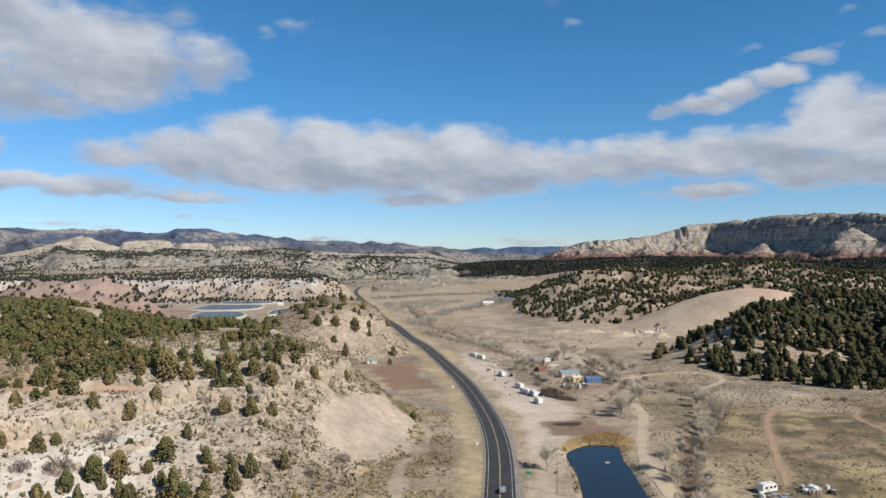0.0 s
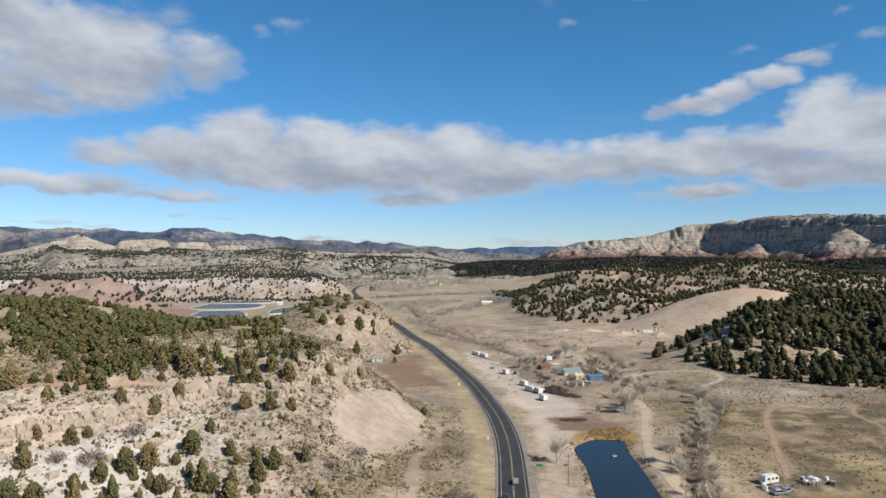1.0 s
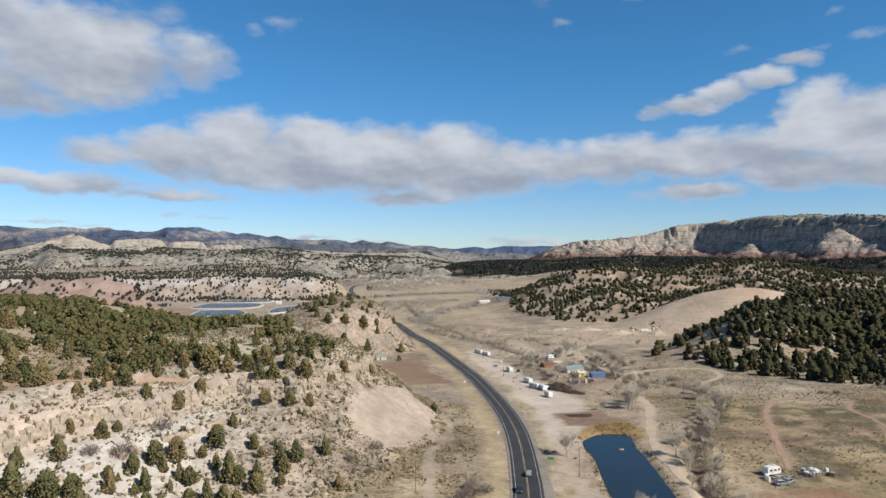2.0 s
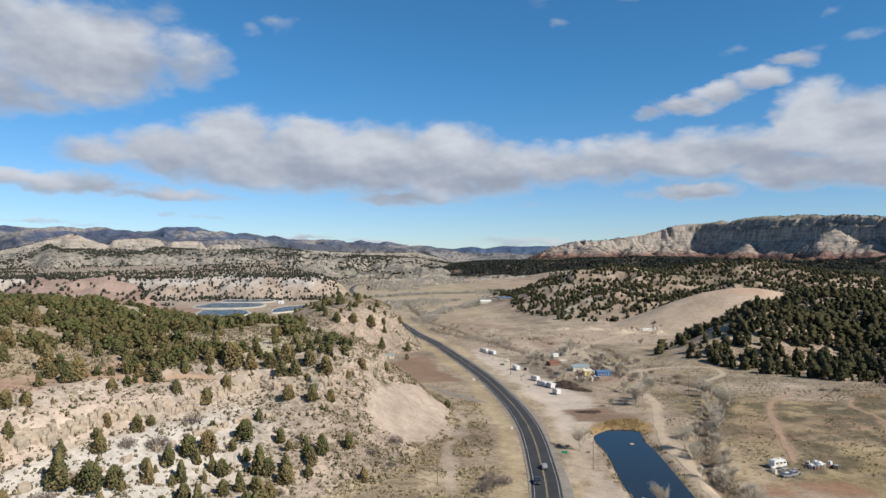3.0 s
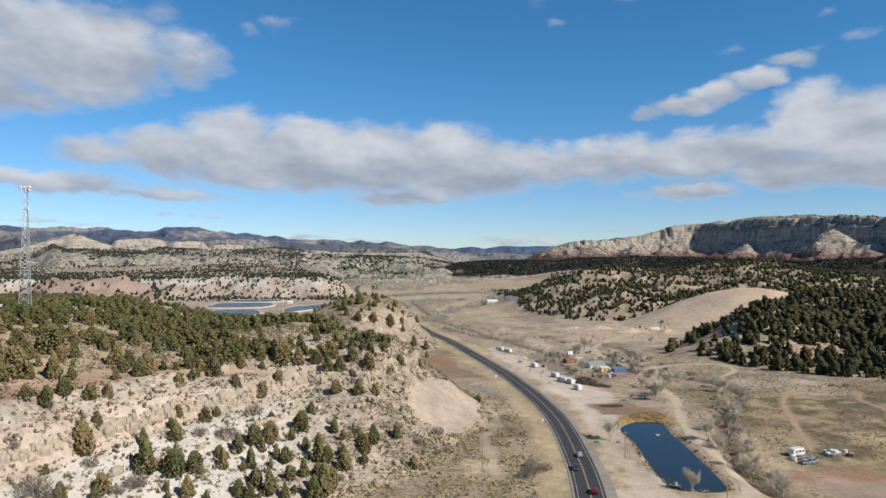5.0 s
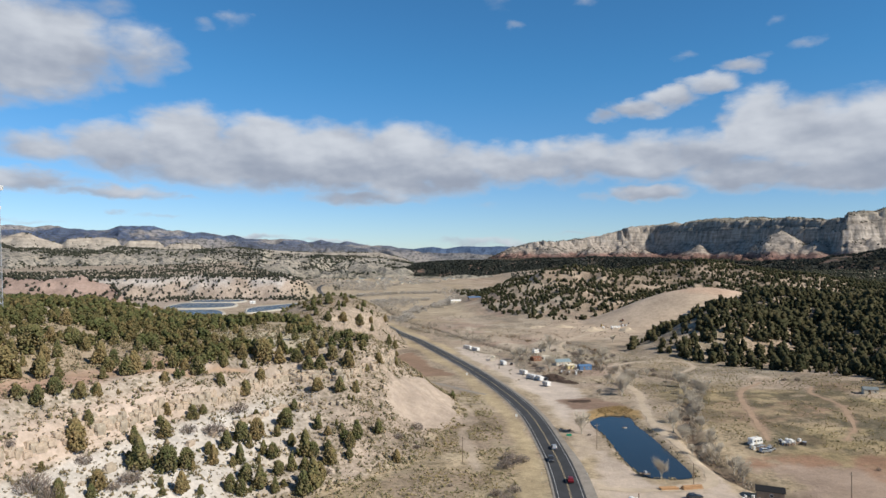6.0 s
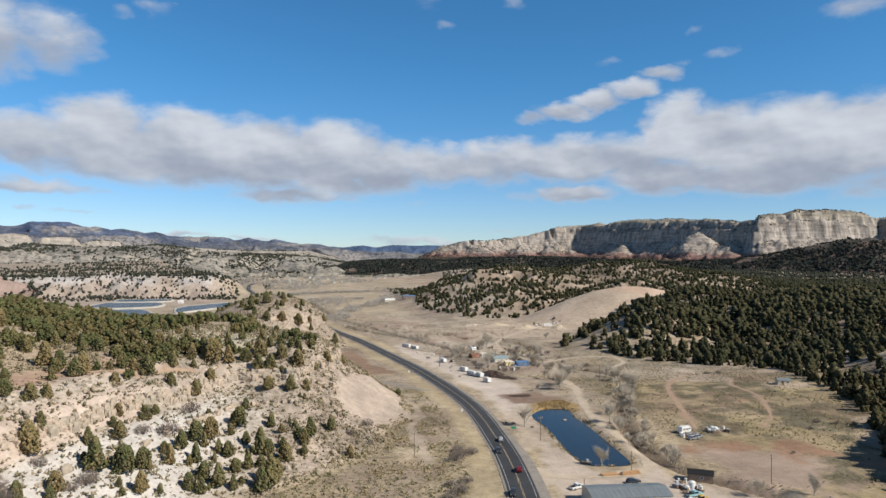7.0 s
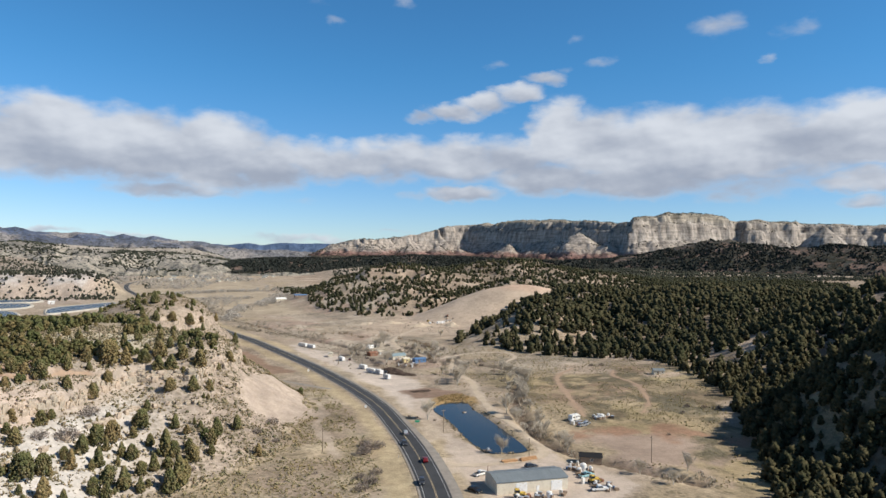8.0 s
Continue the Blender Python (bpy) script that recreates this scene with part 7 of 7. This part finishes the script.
stand(floating_dock(), 40.6, 172.5, 15, 0.1)
raft = thing("float", "small pale float on the pond water", "float")
part("deck", box(bmesh.new(), 0, 0, 0.0, 1.8, 1.2, 0.25, 0.05), M_WOOD, raft)
for y in (-0.45, 0.45):
    part("drum", rod(bmesh.new(), (-0.8, y, 0.0), (0.8, y, 0.0), 0.2, 0.2, 10), M_SIGNBACK, raft)
stand(raft, 55.7, 233, 20, 0.1)


def junk_item(kind, rng):
    """One piece of yard clutter."""
    if kind == 0:
        c = thing("oil_drum", "dented steel drum in the junk yard", "drum", "yard clutter")
        part("barrel", rod(bmesh.new(), (0, 0, 0), (0, 0, 0.88), 0.29, 0.29, 14), (M_RUST, M_BLUEPAINT)[rng.randint(2)], c)
        part("lid", rod(bmesh.new(), (0, 0, 0.88), (0, 0, 0.91), 0.30, 0.30, 14), M_STEEL, c)
    elif kind == 1:
        c = thing("crate", "weathered wooden crate in the junk yard", "crate", "yard clutter")
        for k in range(4):
            part("slat", box(bmesh.new(), 0, 0, 0.05 + 0.24 * k, 1.2, 1.0, 0.2, 0.01), M_WOOD, c)
        part("lid", box(bmesh.new(), 0, 0, 1.01, 1.25, 1.05, 0.06, 0.01), (M_WOOD, M_TARP)[rng.randint(2)], c)
    elif kind == 2:
        c = thing("water_tank", "white plastic water tank in the yard", "tank", "yard clutter")
        part("tank", rod(bmesh.new(), (0, 0, 0), (0, 0, 1.6), 0.85, 0.85, 18), M_WHITE, c)
        part("lid", rod(bmesh.new(), (0, 0, 1.6), (0, 0, 1.9), 0.8, 0.25, 18), M_WHITE, c)
    elif kind == 3:
        c = thing("pallet_stack", "stack of weathered wooden pallets", "pallets", "yard clutter")
        for k in range(5):
            part("pallet", box(bmesh.new(), 0.05 * (k % 2), 0, 0.15 * k, 1.2, 1.0, 0.11, 0.01), M_WOOD, c)
    else:
        c = thing("appliance", "discarded white appliance box in the yard", "appliance", "yard clutter")
        part("body", box(bmesh.new(), 0, 0, 0, 0.75, 0.7, 1.5, 0.04), M_WHITE, c)
        part("door", box(bmesh.new(), 0, -0.37, 0.08, 0.68, 0.05, 1.36, 0.02), M_CREAM, c)
    return c


rng = np.random.RandomState(77)
KINDS = [junk_item(k % 5, rng) for k in range(5)]
used = set()
for cx, cy, rx, ry, n in ((38, 122.0, 10, 2.0, 16), (61, 141, 3.5, 6, 22), (57.5, 124, 4, 5, 16), (110, 201, 5, 2.0, 26), (95, 196, 4, 2, 10), (80, 405, 9, 5, 16), (74, 380, 8, 6, 18), (66, 440, 8, 7, 12), (205, 678, 16, 10, 18), (77, 500, 6, 6, 8)):
    for _ in range(n):
        k = int(rng.choice(5, p=[0.15, 0.25, 0.15, 0.2, 0.25]))
        x, y = cx + rng.uniform(-rx, rx), cy + rng.uniform(-ry, ry)
        if abs(x - 36.3) < 12.4 and y > 126.0 and y < 139:
            continue
        ob = KINDS[k] if k not in used else copy_thing(KINDS[k], pose(0, 0, 0))
        used.add(k)
        stand(ob, x, y, rng.rand() * 360, None, 0.8 + 0.5 * rng.rand())


def tractor(label, mat):
    """A loader: hood, cab, arms with bucket, four wheels."""
    c = thing("loader", label, "loader", "yard machines")
    part("hood", box(bmesh.new(), 1.0, 0, 0.9, 1.9, 1.0, 0.9, 0.1), mat, c)
    part("cab", box(bmesh.new(), -0.6, 0, 0.9, 1.4, 1.4, 1.9, 0.1, 0.9), mat, c)
    part("window", box(bmesh.new(), -0.6, 0, 1.75, 1.43, 1.43, 0.75, 0.05, 0.95), M_GLASS, c)
    for y in (-0.65, 0.65):
        part("arm", rod(bmesh.new(), (0.2, y, 1.7), (2.9, y, 0.6), 0.1, 0.1, 6), mat, c)
    part("bucket", box(bmesh.new(), 3.2, 0, 0.15, 0.8, 2.0, 0.8, 0.05), M_RUST, c)
    wheels(c, [(1.4, 0.85), (1.4, -0.85), (-0.9, 0.9), (-0.9, -0.9)], 0.6, 0.4)
    return c


stand(tractor("yellow loader parked in the junk yard", M_YELLOW), 58.3, 127.6, 10)
stand(tractor("yellow loader parked in front of the barn", M_YELLOW), 29.5, 123.6, -10)
stand(tractor("old orange loader parked in a dirt yard", M_YELLOW), 194, 690, 40)
stand(tractor("rusty loader parked in a dirt yard", M_RUST), 217, 688, 100)


# ---- sandstone ledges and boulders on the cliff band ----
def boulder(seed, block=False):
    """A broken sandstone block with flat faces and chipped edges."""
    rng = np.random.RandomState(seed)
    bm = bmesh.new()
    bmesh.ops.create_cube(bm, size=1.6)
    bmesh.ops.subdivide_edges(bm, edges=bm.edges[:], cuts=3, use_grid_fill=True)
    for v in bm.verts:
        p = v.co * 1.1 + Vector((seed * 3.1, 0, 0))
        n = noise.noise(p) * 0.34 + noise.noise(p * 2.7) * 0.16
        corner = max(0.0, v.co.length - 1.0)
        v.co = v.co * (1 + n - (0.28 if block else 0.5) * corner)
        v.co.z *= 1.0 if block else 0.7
    bmesh.ops.triangulate(bm, faces=bm.faces[:])
    me = bpy.data.meshes.new("block" if block else "boulder")
    bm.to_mesh(me)
    bm.free()
    me.materials.append(M_ROCK)
    return me


BLOCKS = [boulder(20 + k, True) for k in range(6)]
ROCKS = [boulder(k) for k in range(5)]
rng = np.random.RandomState(15)
rx_, ry_ = scatter(71, 26000, -165, -20, 120, 300, lambda x, y: ((west_hill(x, y) > 0.75) & (west_hill(x, y) < 0.97)) * 0.5 * (signed(x, y, SCAR) < -2) + 0.02 * (west_hill(x, y) > 0.05) * (signed(x, y, SCAR) < -2), 2.2)
for k in range(min(150, len(rx_))):
    ob = tagged(new("boulder", ROCKS[k % 5]), "tan sandstone boulder on the eroded slope", "boulder", "sandstone boulders")
    s = 0.35 + 0.9 * rng.rand() ** 2
    ob.matrix_basis = pose(rx_[k], ry_[k], place(rx_[k], ry_[k]) + 0.05 * s, 0, 0, rng.rand() * 360) @ Matrix.Diagonal((s, s, s * 0.8, 1))
# ledge blocks lie along the contour of the cliff band
lx, ly = scatter(72, 90000, -165, -25, 120, 300, lambda x, y: (signed(x, y, SCAR) < -2) * ((np.abs(west_hill(x, y) - 0.80) < 0.014) * 0.9 + (np.abs(west_hill(x, y) - 0.60) < 0.006) * 0.25), 1.7)
for k in range(min(270, len(lx))):
    x, y = lx[k], ly[k]
    gx_, gy_ = west_hill(np.array([x + 2, x, x]), np.array([y, y + 2, y]))[:2] - west_hill(np.array([x]), np.array([y]))[0]
    ob = tagged(new("rock_ledge", BLOCKS[k % 6]), "tan sandstone ledge block in the cliff band", "rock ledge", "cliff band blocks")
    s = 0.7 + 0.6 * rng.rand()
    ob.matrix_basis = pose(x, y, place(x, y) + 0.25 * s, 0, 0, math.degrees(math.atan2(gy_, gx_)) + 90 + rng.uniform(-10, 10)) @ Matrix.Diagonal((s * (1.0 + 0.6 * rng.rand()), s * 0.9, s * (0.9 + 0.8 * rng.rand()), 1))
